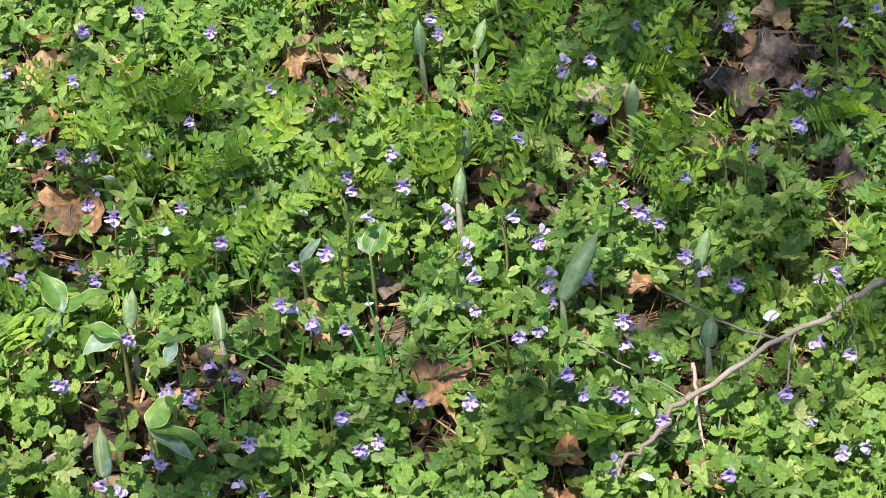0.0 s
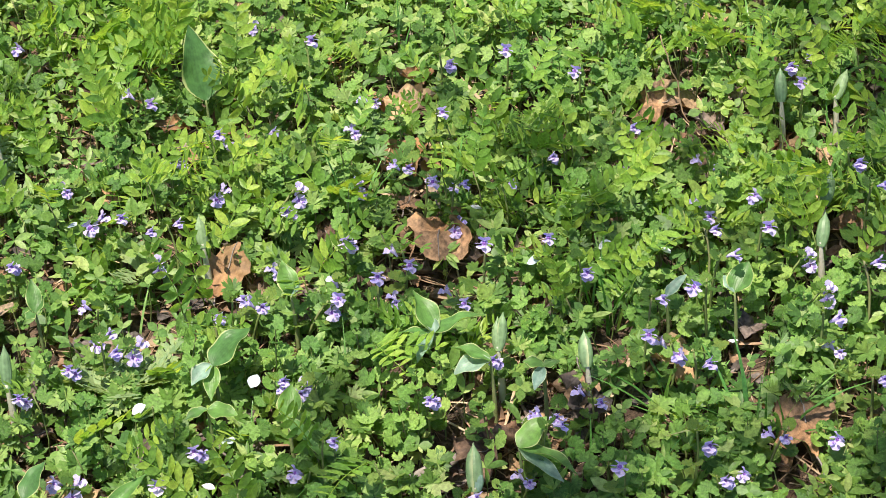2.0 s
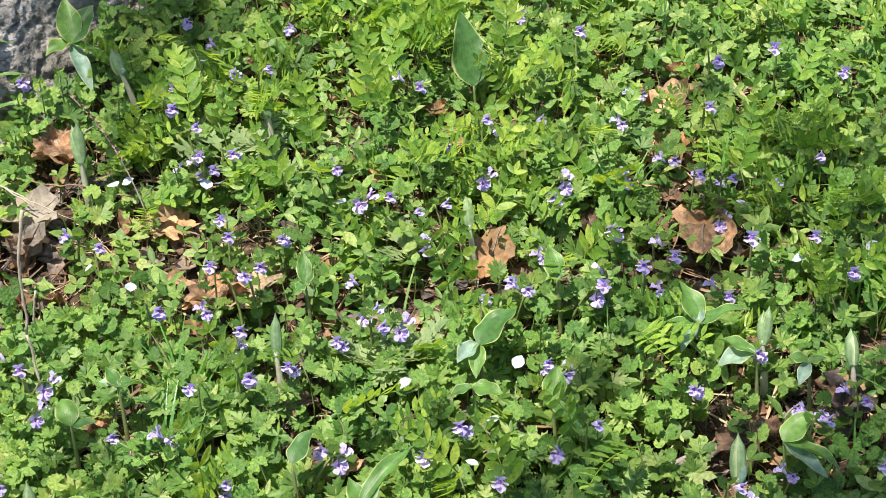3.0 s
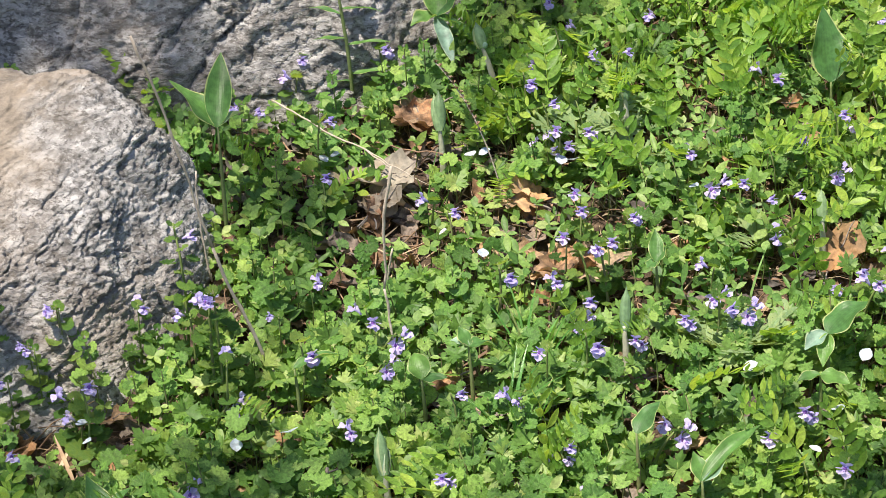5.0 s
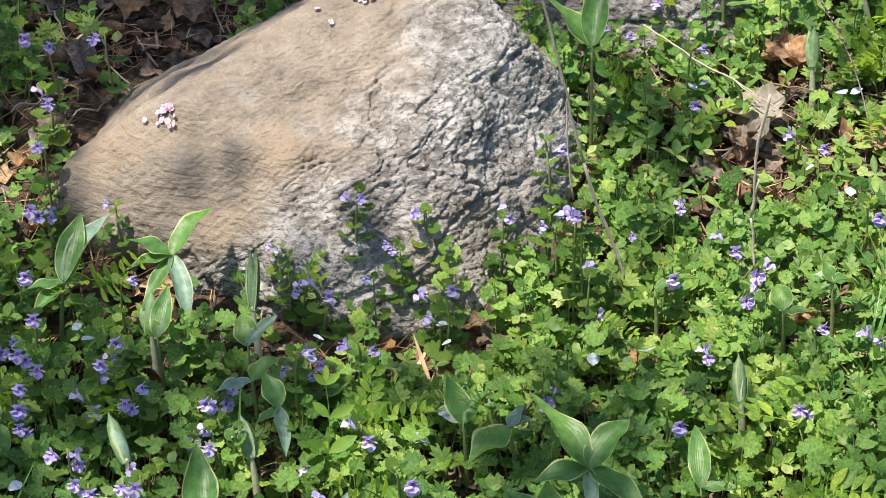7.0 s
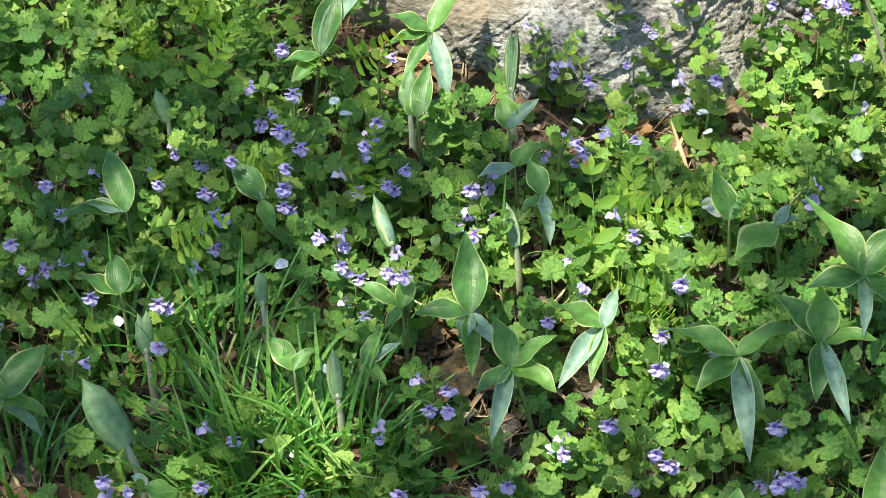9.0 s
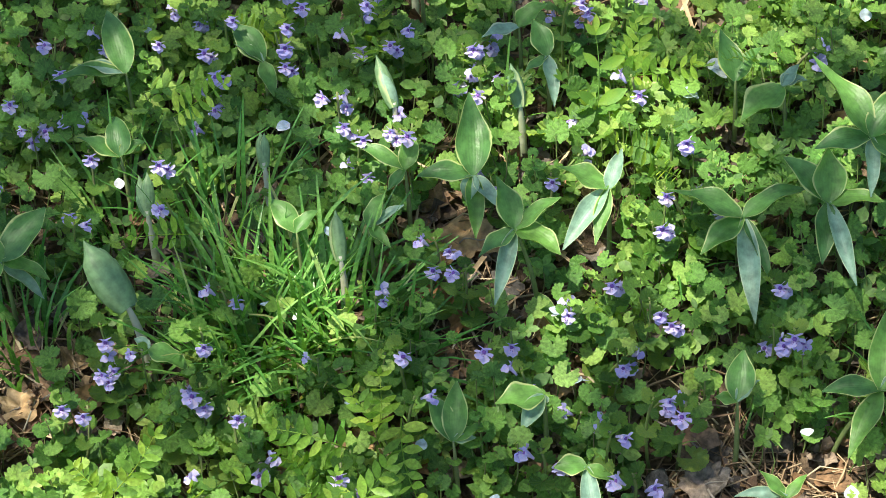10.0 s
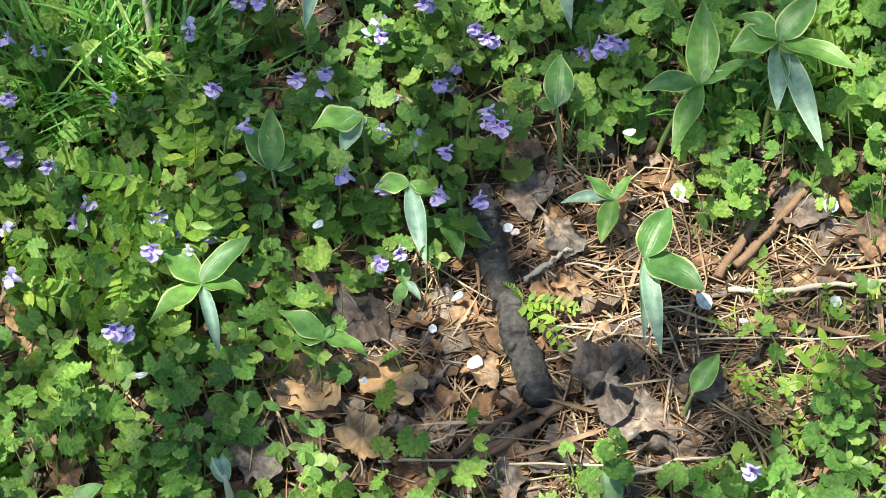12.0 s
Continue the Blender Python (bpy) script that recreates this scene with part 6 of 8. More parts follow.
seal(0.122, 1.783, 0.078, (-0.006, 0.000), [(0.62, 51, 48, 0.093, 0.027, 6, 66, 0), (1.00, 43, 45, 0.055, 0.019, 6, 66, 1)], "unopened solomon's seal shoot with rolled grey-green leaves")
seal(0.023, 1.992, 0.078, (-0.006, 0.000), [(0.62, 68, 55, 0.057, 0.015, 6, 66, 0), (0.62, 77, 56, 0.053, 0.011, 6, 66, 0)], "unopened solomon's seal shoot with rolled grey-green leaves")
seal(0.020, 1.926, 0.078, (-0.006, 0.000), [(0.62, 81, 56, 0.056, 0.013, 6, 66, 0)], "unopened solomon's seal shoot with rolled grey-green leaves")
seal(0.205, 2.060, 0.078, (-0.006, 0.000), [(0.62, 82, 58, 0.063, 0.014, 6, 66, 0)], "unopened solomon's seal shoot with rolled grey-green leaves")
seal(0.258, 1.833, 0.078, (-0.006, 0.000), [(0.62, 61, 53, 0.063, 0.019, 6, 66, 0), (1.00, 93, 54, 0.027, 0.014, 6, 66, 1)], "unopened solomon's seal shoot with rolled grey-green leaves")
seal(0.260, 1.725, 0.078, (-0.006, 0.000), [(0.62, 79, 53, 0.047, 0.016, 6, 66, 0), (1.00, 128, 42, 0.020, 0.012, 6, 66, 1)], "unopened solomon's seal shoot with rolled grey-green leaves")
seal(-0.021, 2.174, 0.078, (-0.006, 0.000), [(0.62, 100, 59, 0.059, 0.019, 6, 66, 0)], "unopened solomon's seal shoot with rolled grey-green leaves")
seal(0.039, 2.179, 0.078, (-0.006, 0.000), [(0.62, 58, 55, 0.055, 0.013, 6, 66, 0)], "unopened solomon's seal shoot with rolled grey-green leaves")
# A tall sow-thistle-like stem with narrow leaves, built through seal() with its default label.
seal(-1.224, 1.995, 0.190, (-0.023, -0.006), [(0.48, -150, 8, 0.040, 0.010, 22, 20, 0), (0.44, 25, 10, 0.052, 0.010, 22, 20, 0), (0.20, -158, 15, 0.046, 0.011, 22, 20, 0), (0.25, 25, 10, 0.050, 0.011, 22, 20, 0), (0.63, -167, 21, 0.040, 0.010, 22, 20, 0), (0.67, 22, 8, 0.051, 0.010, 22, 20, 0), (1.00, -172, 26, 0.024, 0.022, 22, 20, 0), (1.00, 58, 35, 0.031, 0.022, 22, 20, 0)])


# ---------------------------------------------------------------- vetch sprigs
SPRIGS = [mesh_of("leaf", *pinnate_shape(5 + k, 140 + k, 1.0, 0.30, 0.1 + 0.05 * k), [VETCH]) for k in range(5)]
BROAD = [mesh_of("leaf", *pinnate_shape(3 + k, 150 + k, 1.0, 0.42, 0.1), [VETCH]) for k in range(3)]


def vetch(x, y, height, leaves, broad=False):
    """A sprig: a thin stem with feathery leaves, given as (share of height, azimuth, elevation, length)."""
    plant = new("vetch", None)
    plant.location = (x, y, float(ground_z(x, y)))
    tagged(plant, "fresh green vetch with paired oval leaflets", "plant", "vetch in the bed")
    P = bent((0, 0, -0.004), (0.004, 0.0, height), (0.006, -0.003, 0), 6)
    part("stem", mesh_of("stem", *tube(P, np.linspace(0.0016, 0.0009, 6), 4), [STEM]), plant)
    for k, (u, az, el, length) in enumerate(leaves):
        p = Vector([np.interp(u, np.linspace(0, 1, 6), P[:, i]) for i in range(3)])
        kind = BROAD[k % 3] if broad else SPRIGS[(k + int(abs(x) * 50)) % 5]
        part("leaf", kind, plant, "", Matrix.Translation(p) @ Matrix(turned(az, el, 10, length).tolist()).to_4x4())


vetch(-1.248, 1.152, 0.055, [(1.00, 125, 35, 0.078), (0.94, 53, 16, 0.038), (0.88, 169, 24, 0.052), (0.82, 89, 31, 0.050)], True)
vetch(-1.245, 1.226, 0.048, [(1.00, 131, 35, 0.046), (0.94, 50, 16, 0.029), (0.88, 168, 24, 0.037)], True)
vetch(-1.546, 0.941, 0.035, [(1.00, 120, 34, 0.034), (0.94, -113, -16, 0.029), (0.88, 6, -21, 0.033)], True)
vetch(-1.142, 0.995, 0.028, [(1.00, 175, 18, 0.023), (0.94, 14, -8, 0.029), (0.88, -119, -18, 0.024)], True)
vetch(-1.356, 0.792, 0.022, [(1.00, 135, 30, 0.034), (0.94, 78, 20, 0.021)])
vetch(-0.945, 0.801, 0.021, [(1.00, -21, -21, 0.050), (0.94, 15, -5, 0.042), (0.88, 169, 17, 0.021)])
vetch(-0.706, 0.803, 0.069, [(1.00, 84, 26, 0.050), (0.94, -131, -16, 0.038), (0.88, 27, 7, 0.034), (0.82, 130, 25, 0.045)], True)
vetch(-0.677, 0.817, 0.049, [(1.00, 83, 26, 0.046), (0.94, 23, 6, 0.030), (0.88, 139, 22, 0.033)], True)
vetch(-1.131, 0.991, 0.026, [(1.00, 122, 33, 0.036), (0.94, 62, 20, 0.028), (0.88, 175, 20, 0.025)], True)
vetch(-0.773, 0.880, 0.021, [(1.00, 168, 14, 0.014), (0.94, 43, 14, 0.019), (0.88, 109, 28, 0.023)], True)
vetch(-0.752, 0.803, 0.021, [(1.00, 170, 13, 0.022), (0.94, 67, 22, 0.025), (0.88, 127, 25, 0.023)], True)
vetch(-0.697, 0.772, 0.028, [(1.00, 169, 11, 0.021), (0.94, 44, 14, 0.023), (0.88, 115, 26, 0.027)], True)
vetch(-0.648, 0.779, 0.021, [(1.00, 168, 10, 0.021), (0.94, 67, 22, 0.025), (0.88, 114, 25, 0.026)], True)
vetch(-0.721, 0.893, 0.021, [(1.00, -169, 1, 0.020), (0.94, 46, 16, 0.022), (0.88, 121, 27, 0.023)], True)
vetch(-0.693, 0.917, 0.020, [(1.00, 175, 9, 0.018), (0.94, 66, 24, 0.019)], True)
vetch(-0.747, 0.728, 0.022, [(1.00, -168, 2, 0.018), (0.94, 60, 18, 0.022)], True)
vetch(-0.838, 0.680, 0.020, [(1.00, -167, 4, 0.018), (0.94, 51, 12, 0.020), (0.88, 116, 25, 0.015)])
vetch(-0.786, 0.846, 0.021, [(1.00, -169, 3, 0.018), (0.94, 100, 28, 0.019)])
vetch(-1.182, 1.798, 0.020, [(1.00, 50, 23, 0.059), (0.94, 164, 30, 0.030)])
vetch(-0.906, 1.417, 0.020, [(1.00, 159, 27, 0.018), (0.94, 37, 13, 0.022), (0.88, -15, -24, 0.015)], True)
vetch(-1.194, 1.993, 0.020, [(1.00, -131, -25, 0.020), (0.94, 46, 22, 0.023)])
vetch(-1.181, 1.804, 0.020, [(1.00, 54, 24, 0.051), (0.94, 166, 30, 0.019)], True)
vetch(-1.182, 1.714, 0.021, [(1.00, 40, 12, 0.030), (0.94, -144, -9, 0.026), (0.88, 100, 41, 0.017)], True)
vetch(-0.963, 1.687, 0.028, [(1.00, 126, 40, 0.032), (0.94, 44, 19, 0.027), (0.88, -158, -1, 0.021)], True)
vetch(-1.188, 1.985, 0.020, [(1.00, -164, 7, 0.021), (0.94, 44, 20, 0.023), (0.88, 99, 44, 0.018)], True)
vetch(-0.801, 2.071, 0.044, [(1.00, 71, 39, 0.109), (0.94, 169, 23, 0.051), (0.88, 27, 12, 0.058), (0.82, 104, 44, 0.095)])
vetch(-0.811, 2.192, 0.022, [(1.00, 89, 44, 0.074), (0.94, 168, 24, 0.050), (0.88, 36, 20, 0.059)])
vetch(-0.877, 2.200, 0.022, [(1.00, 153, 34, 0.056), (0.94, 123, 44, 0.060), (0.88, 52, 31, 0.050)])
vetch(-0.454, 2.154, 0.020, [(1.00, 19, 12, 0.045), (0.94, -167, -6, 0.036)], True)
vetch(-0.600, 2.243, 0.020, [(1.00, 148, 33, 0.045), (0.94, 32, 21, 0.031), (0.88, 115, 44, 0.044)], True)
vetch(-0.891, 2.074, 0.020, [(1.00, -166, 3, 0.076), (0.94, 48, 27, 0.027)])
vetch(-1.174, 1.805, 0.020, [(1.00, 44, 15, 0.061), (0.94, 168, 29, 0.021), (0.88, 90, 39, 0.024)], True)
vetch(-0.747, 2.031, 0.020, [(1.00, -145, -19, 0.029), (0.94, 38, 21, 0.053), (0.88, -5, -16, 0.025)])
vetch(-0.663, 2.070, 0.022, [(1.00, -149, -18, 0.032), (0.94, 20, 8, 0.036), (0.88, 70, 39, 0.038)])
vetch(-0.819, 1.620, 0.020, [(1.00, 168, 22, 0.021), (0.94, 39, 15, 0.026), (0.88, 92, 38, 0.031)], True)
vetch(-0.930, 1.713, 0.020, [(1.00, 147, 34, 0.034), (0.94, 40, 15, 0.040), (0.88, 121, 40, 0.032)], True)
vetch(-0.374, 2.324, 0.022, [(1.00, 151, 29, 0.030), (0.94, 28, 23, 0.030)], True)
vetch(0.089, 2.202, 0.020, [(1.00, 167, 9, 0.117), (0.94, 33, 29, 0.035)])
vetch(-0.447, 2.134, 0.025, [(1.00, -164, -4, 0.075), (0.94, 114, 42, 0.052), (0.88, 140, 36, 0.053)])
vetch(0.028, 1.635, 0.020, [(1.00, 15, 11, 0.053), (0.94, -176, -4, 0.072), (0.88, 72, 35, 0.032), (0.82, 154, 17, 0.043)], True)
vetch(-0.385, 2.295, 0.022, [(1.00, 97, 44, 0.028), (0.94, -164, -7, 0.030), (0.88, -3, -12, 0.030)], True)
vetch(-0.310, 2.146, 0.029, [(1.00, 105, 42, 0.041), (0.94, 43, 28, 0.037), (0.88, -163, -8, 0.026)])
vetch(-0.079, 2.143, 0.021, [(1.00, 42, 31, 0.049), (0.94, 158, 20, 0.033), (0.88, 99, 42, 0.034)], True)
vetch(0.065, 2.142, 0.021, [(1.00, 104, 41, 0.034), (0.94, 38, 30, 0.037), (0.88, 150, 23, 0.028)], True)
vetch(0.226, 2.098, 0.020, [(1.00, 143, 25, 0.029), (0.94, 6, 11, 0.032), (0.88, 56, 39, 0.022)], True)
vetch(-0.106, 1.933, 0.021, [(1.00, 171, 10, 0.024), (0.94, 16, 11, 0.031), (0.88, 92, 40, 0.022)])
vetch(0.024, 1.916, 0.021, [(1.00, 152, 21, 0.021), (0.94, 10, 9, 0.027), (0.88, 75, 39, 0.029)])
vetch(0.109, 2.018, 0.021, [(1.00, -170, -11, 0.025), (0.94, 30, 25, 0.031), (0.88, 76, 41, 0.033)])
vetch(-0.120, 1.685, 0.027, [(1.00, 112, 35, 0.030), (0.94, 2, -1, 0.024), (0.88, 157, 19, 0.022)])
vetch(-0.046, 1.618, 0.020, [(1.00, 152, 19, 0.019), (0.94, 24, 15, 0.018), (0.88, 80, 35, 0.017)])
vetch(-0.271, 2.350, 0.020, [(1.00, -175, 2, 0.027), (0.94, 25, 18, 0.023), (0.88, 111, 43, 0.029)], True)
vetch(0.199, 2.345, 0.020, [(1.00, 163, 11, 0.021), (0.94, -3, 2, 0.027)])


# ---------------------------------------------------------------- mugwort seedlings
def mugwort_leaf(seed):
    """A deeply cut leaf with broad pale lobes; one unit long."""
    rng, h = np.random.default_rng(seed), Heap()
    h.add(oval_shape(0.22, 0.1, 5), None)
    for k in range(4):
        for side in (-1, 1):
            a = 90 - side * rng.uniform(38, 58)
            base = np.array([0, 0.22 + 0.19 * k, 0.004])
            h.add(oval_shape(0.42, 0.1, 4, 0.8), turned(a, rng.uniform(-5, 14), 0, rng.uniform(0.36, 0.48) * (1 - 0.12 * k)), base)
            tip = base + 0.2 * np.array([math.cos(radians(a)), math.sin(radians(a)), 0])
            h.add(oval_shape(0.45, 0.1, 3, 0.8), turned(a - side * 38, 5, 0, 0.2), tip)
    return h


MUGWORT_LEAVES = [mugwort_leaf(170 + k).mesh("leaf", [MUGWORT]) for k in range(3)]


def mugwort(x, y, size, seed):
    rng = np.random.default_rng(seed)
    plant = new("mugwort", None)
    plant.location = (x, y, float(ground_z(x, y)))
    tagged(plant, "pale green mugwort seedling with deeply cut leaves", "plant", "mugwort seedlings in the bed")
    part("stem", mesh_of("stem", *tube(bent((0, 0, -0.004), (0, 0, 0.04 * size), (0.003, 0, 0), 4), 0.0016, 5), [STEM]), plant)
    a = rng.uniform(0, 360)
    for k in range(7):
        m = Matrix(turned(a + 137 * k, rng.uniform(5, 40), rng.normal(0, 10), size * rng.uniform(0.035, 0.055)).tolist()).to_4x4()
        part("leaf", MUGWORT_LEAVES[k % 3], plant, "", Matrix.Translation((0, 0, 0.012 * size + 0.004 * k)) @ m)


mugwort(-0.673, 1.695, 1.30, 1)
mugwort(-0.645, 1.713, 1.10, 2)
mugwort(-0.940, 1.983, 1.20, 3)
mugwort(-0.900, 2.000, 1.00, 4)
mugwort(-0.697, 1.866, 0.90, 5)
mugwort(-0.842, 1.972, 0.80, 6)
mugwort(-0.734, 1.690, 0.90, 7)
mugwort(-0.883, 1.974, 0.90, 8)
mugwort(-0.700, 1.682, 0.90, 9)


# ---------------------------------------------------------------- fallen leaves
def fallen(x, y, size, turn, kind="brown", lobes=5, depth=0.35, curl=0.6, lift=0.008, tilt=0.0, roll=0.0, long=1.15, label=""):
    mat = {"brown": DEAD, "grey": DEAD_GREY, "tan": DEAD_TAN, "pale": DEAD_PALE}[kind]
    clear(x, y, size * 0.45 + 0.012, 0.025 if y > 1.5 else 0.022)
    if size > 0.035:
        clear(x, y, size * 0.42 + 0.006, 0.062 if y > 1.5 else 0.045)
    lift += 0.014 * (y > 1.5)
    lift += 0.010 * bare(x, y)
    V, T, UV = dead_shape(int(abs(x * 997 + y * 613)) + 5, lobes, depth, curl * (1.5 if kind == "grey" else 1.0), long)
    ob = new("dead_leaf", mesh_of("dead_leaf", V * size, T, UV, [mat]))
    rib = V[[0] + [1 + 44 * k for k in range(7)]] * size + (0, 0, 0.0006)
    part("midrib", mesh_of("midrib", *tube(rib, np.linspace(0.0010, 0.0004, 8), 4), [TWIG]), ob)
    stalk = bent((0, -0.42 * long * size, 0.002), (0.07 * size, -0.76 * long * size, 0.05 * size), (0.03 * size, 0, 0.02 * size), 5)
    part("stalk", mesh_of("stalk", *tube(stalk, np.linspace(0.0009, 0.0011, 5), 5), [TWIG]), ob, "thin brown stalk")
    ob.matrix_basis = Matrix.Translation((x, y, float(ground_z(x, y)) + lift)) @ Matrix.Rotation(radians(13), 4, "X") @ Matrix(turned(turn, tilt, roll).tolist()).to_4x4()
    return tagged(ob, label or {"brown": "curled brown fallen oak leaf on the soil", "grey": "weathered grey-brown fallen leaf on the soil", "tan": "dry orange-tan fallen leaf among the plants", "pale": "bleached grey-tan fallen leaf among the plants"}[kind], "dead leaf", "fallen leaves in the bed")


fallen(0.190, 2.121, 0.068, 313, "tan", 5, 0.17, 0.70, 0.012, 10, 6, 1.37)
fallen(0.157, 2.058, 0.043, 309, "tan", 7, 0.32, 0.41, 0.009, 13, -1, 1.03)
fallen(0.114, 2.326, 0.040, 2, "tan", 6, 0.30, 0.89, 0.012, 20, -6, 1.28)
fallen(-0.058, 1.855, 0.040, 184, "grey", 2, 0.06, 0.54, 0.012, 13, 9, 1.39)
fallen(0.160, 1.835, 0.034, 313, "brown", 7, 0.31, 0.75, 0.010, 19, -12, 1.04)
fallen(-0.877, 1.773, 0.077, 268, "brown", 7, 0.19, 0.64, 0.012, 9, 10, 1.02)
fallen(-1.113, 1.839, 0.065, 70, "pale", 2, 0.04, 0.6, 0.007, 12, -8, 1.15)
fallen(-0.715, 1.746, 0.052, 199, "grey", 2, 0.10, 0.44, 0.013, 15, 6, 1.13)
fallen(-0.218, 1.750, 0.062, 274, "grey", 2, 0.05, 0.70, 0.011, 18, -7, 1.07)
fallen(-0.388, 1.955, 0.092, 275, "brown", 5, 0.20, 0.60, 0.026, 9, 6, 1.03)
fallen(-0.457, 2.197, 0.061, 2, "tan", 4, 0.14, 0.79, 0.010, 10, 3, 1.24)
fallen(-0.449, 2.098, 0.071, 228, "tan", 4, 0.18, 0.76, 0.006, -7, -4, 1.02)
fallen(-0.160, 2.233, 0.074, 45, "brown", 4, 0.32, 0.70, 0.012, 7, 2, 1.23)
fallen(0.178, 2.134, 0.068, 197, "grey", 2, 0.12, 0.66, 0.010, 9, -3, 1.14)
fallen(0.001, 1.717, 0.073, 100, "brown", 6, 0.26, 0.73, 0.010, 3, 3, 1.28)
fallen(-0.129, 1.806, 0.053, 117, "tan", 6, 0.11, 0.85, 0.009, 15, 13, 1.34)
fallen(-0.221, 1.754, 0.047, 273, "brown", 6, 0.22, 0.77, 0.013, -6, 13, 1.09)
fallen(0.374, 2.224, 0.070, 112, "grey", 2, 0.11, 0.66, 0.006, 17, -9, 1.09)
fallen(0.324, 2.168, 0.072, 180, "grey", 2, 0.09, 0.66, 0.009, 7, 4, 1.20)
fallen(0.207, 1.845, 0.042, 203, "brown", 5, 0.24, 0.76, 0.014, 8, 7, 1.20)
fallen(0.048, 2.014, 0.047, 244, "brown", 6, 0.33, 0.88, 0.010, -6, 10, 1.34)
fallen(0.333, 2.268, 0.062, 165, "brown", 5, 0.25, 0.58, 0.010, 16, 10, 1.09)
fallen(-0.104, 2.198, 0.047, 233, "grey", 2, 0.11, 0.48, 0.007, 17, -7, 1.32)
fallen(0.250, 1.614, 0.025, 171, "tan", 4, 0.11, 0.50, 0.011, 10, -13, 1.13)
fallen(0.234, 1.628, 0.022, 76, "brown", 6, 0.27, 0.47, 0.009, -2, -2, 1.36)
fallen(0.384, 2.310, 0.053, 145, "tan", 5, 0.13, 0.61, 0.009, 15, 1, 1.05)
fallen(0.427, 2.033, 0.055, 89, "grey", 2, 0.08, 0.61, 0.014, 10, 7, 1.35)
fallen(0.084, 1.968, 0.047, 84, "brown", 5, 0.18, 0.75, 0.010, 2, -9, 1.35)
fallen(0.118, 1.627, 0.037, 260, "tan", 7, 0.17, 0.72, 0.012, 0, 11, 1.36)
fallen(0.012, 2.062, 0.030, 268, "tan", 4, 0.19, 0.53, 0.012, -6, 5, 1.05)
fallen(-0.606, 1.878, 0.057, 77, "tan", 5, 0.24, 0.56, 0.010, 19, 3, 1.38)
fallen(-0.514, 1.966, 0.040, 303, "brown", 5, 0.31, 0.89, 0.008, 5, -5, 1.23)
fallen(-0.454, 2.249, 0.037, 217, "tan", 5, 0.28, 0.61, 0.014, 12, -13, 1.34)
fallen(-0.868, 1.775, 0.098, 0, "brown", 7, 0.21, 0.53, 0.007, 16, -11, 1.32)
fallen(-1.139, 1.854, 0.078, 27, "pale", 2, 0.14, 0.45, 0.012, 0, -7, 1.31)
fallen(-1.110, 1.815, 0.042, 60, "pale", 7, 0.22, 0.80, 0.014, 12, 4, 1.28)
fallen(-1.120, 1.968, 0.071, 146, "brown", 6, 0.14, 0.80, 0.007, -10, 6, 1.12)
fallen(-0.750, 1.637, 0.036, 18, "brown", 6, 0.14, 0.67, 0.009, -4, -11, 1.13)
fallen(-0.685, 1.559, 0.052, 287, "brown", 6, 0.27, 0.63, 0.009, 4, 13, 1.20)
fallen(-0.760, 1.681, 0.037, 58, "grey", 2, 0.10, 0.65, 0.011, 16, -5, 1.33)
fallen(-0.301, 1.676, 0.072, 227, "brown", 5, 0.28, 0.81, 0.008, 4, 5, 1.27)
fallen(-0.714, 2.116, 0.036, 221, "tan", 5, 0.13, 0.41, 0.013, 19, -9, 1.36)
fallen(-0.960, 1.880, 0.040, 170, "tan", 5, 0.17, 0.67, 0.009, 15, 8, 1.40)
fallen(-0.431, 2.016, 0.031, 79, "brown", 6, 0.32, 0.52, 0.013, -1, -5, 1.03)
fallen(-0.758, 1.981, 0.031, 304, "brown", 4, 0.26, 0.40, 0.011, -4, 7, 1.09)
fallen(-1.246, 1.426, 0.035, 22, "brown", 4, 0.28, 0.63, 0.010, 20, -14, 1.20)
fallen(-1.085, 1.455, 0.035, 352, "tan", 4, 0.15, 0.45, 0.008, 7, 6, 1.13)
fallen(-0.972, 1.868, 0.047, 174, "tan", 7, 0.29, 0.45, 0.010, 11, -6, 1.19)
fallen(-0.944, 1.573, 0.034, 223, "brown", 6, 0.15, 0.77, 0.011, -1, -1, 1.18)
fallen(-1.134, 1.747, 0.043, 147, "grey", 2, 0.08, 0.65, 0.010, 5, 11, 1.01)
fallen(-1.821, 1.468, 0.065, 280, "grey", 2, 0.10, 0.44, 0.014, -8, -14, 1.20)
fallen(-1.117, 1.809, 0.044, 107, "brown", 6, 0.29, 0.84, 0.013, 6, 8, 1.02)
fallen(-1.128, 1.966, 0.062, 230, "brown", 7, 0.19, 0.75, 0.011, -4, -12, 1.06)
fallen(-1.818, 1.726, 0.062, 8, "brown", 5, 0.22, 0.78, 0.010, -7, 11, 1.30)
fallen(-1.883, 1.584, 0.061, 32, "grey", 2, 0.06, 0.65, 0.012, -2, -4, 1.08)
fallen(-1.890, 1.707, 0.055, 202, "brown", 4, 0.28, 0.83, 0.008, 9, -3, 1.29)
fallen(-1.296, 1.001, 0.061, 36, "tan", 7, 0.11, 0.85, 0.009, 11, 9, 1.33)
fallen(-1.284, 0.936, 0.060, 249, "tan", 7, 0.33, 0.51, 0.010, 4, -8, 1.07)
fallen(-1.248, 0.937, 0.040, 99, "tan", 5, 0.18, 0.49, 0.010, 9, 10, 1.20)
fallen(-1.526, 0.878, 0.042, 344, "grey", 2, 0.05, 0.78, 0.009, -6, -7, 1.33)
fallen(-1.703, 0.855, 0.035, 242, "brown", 4, 0.33, 0.43, 0.008, 9, -8, 1.30)
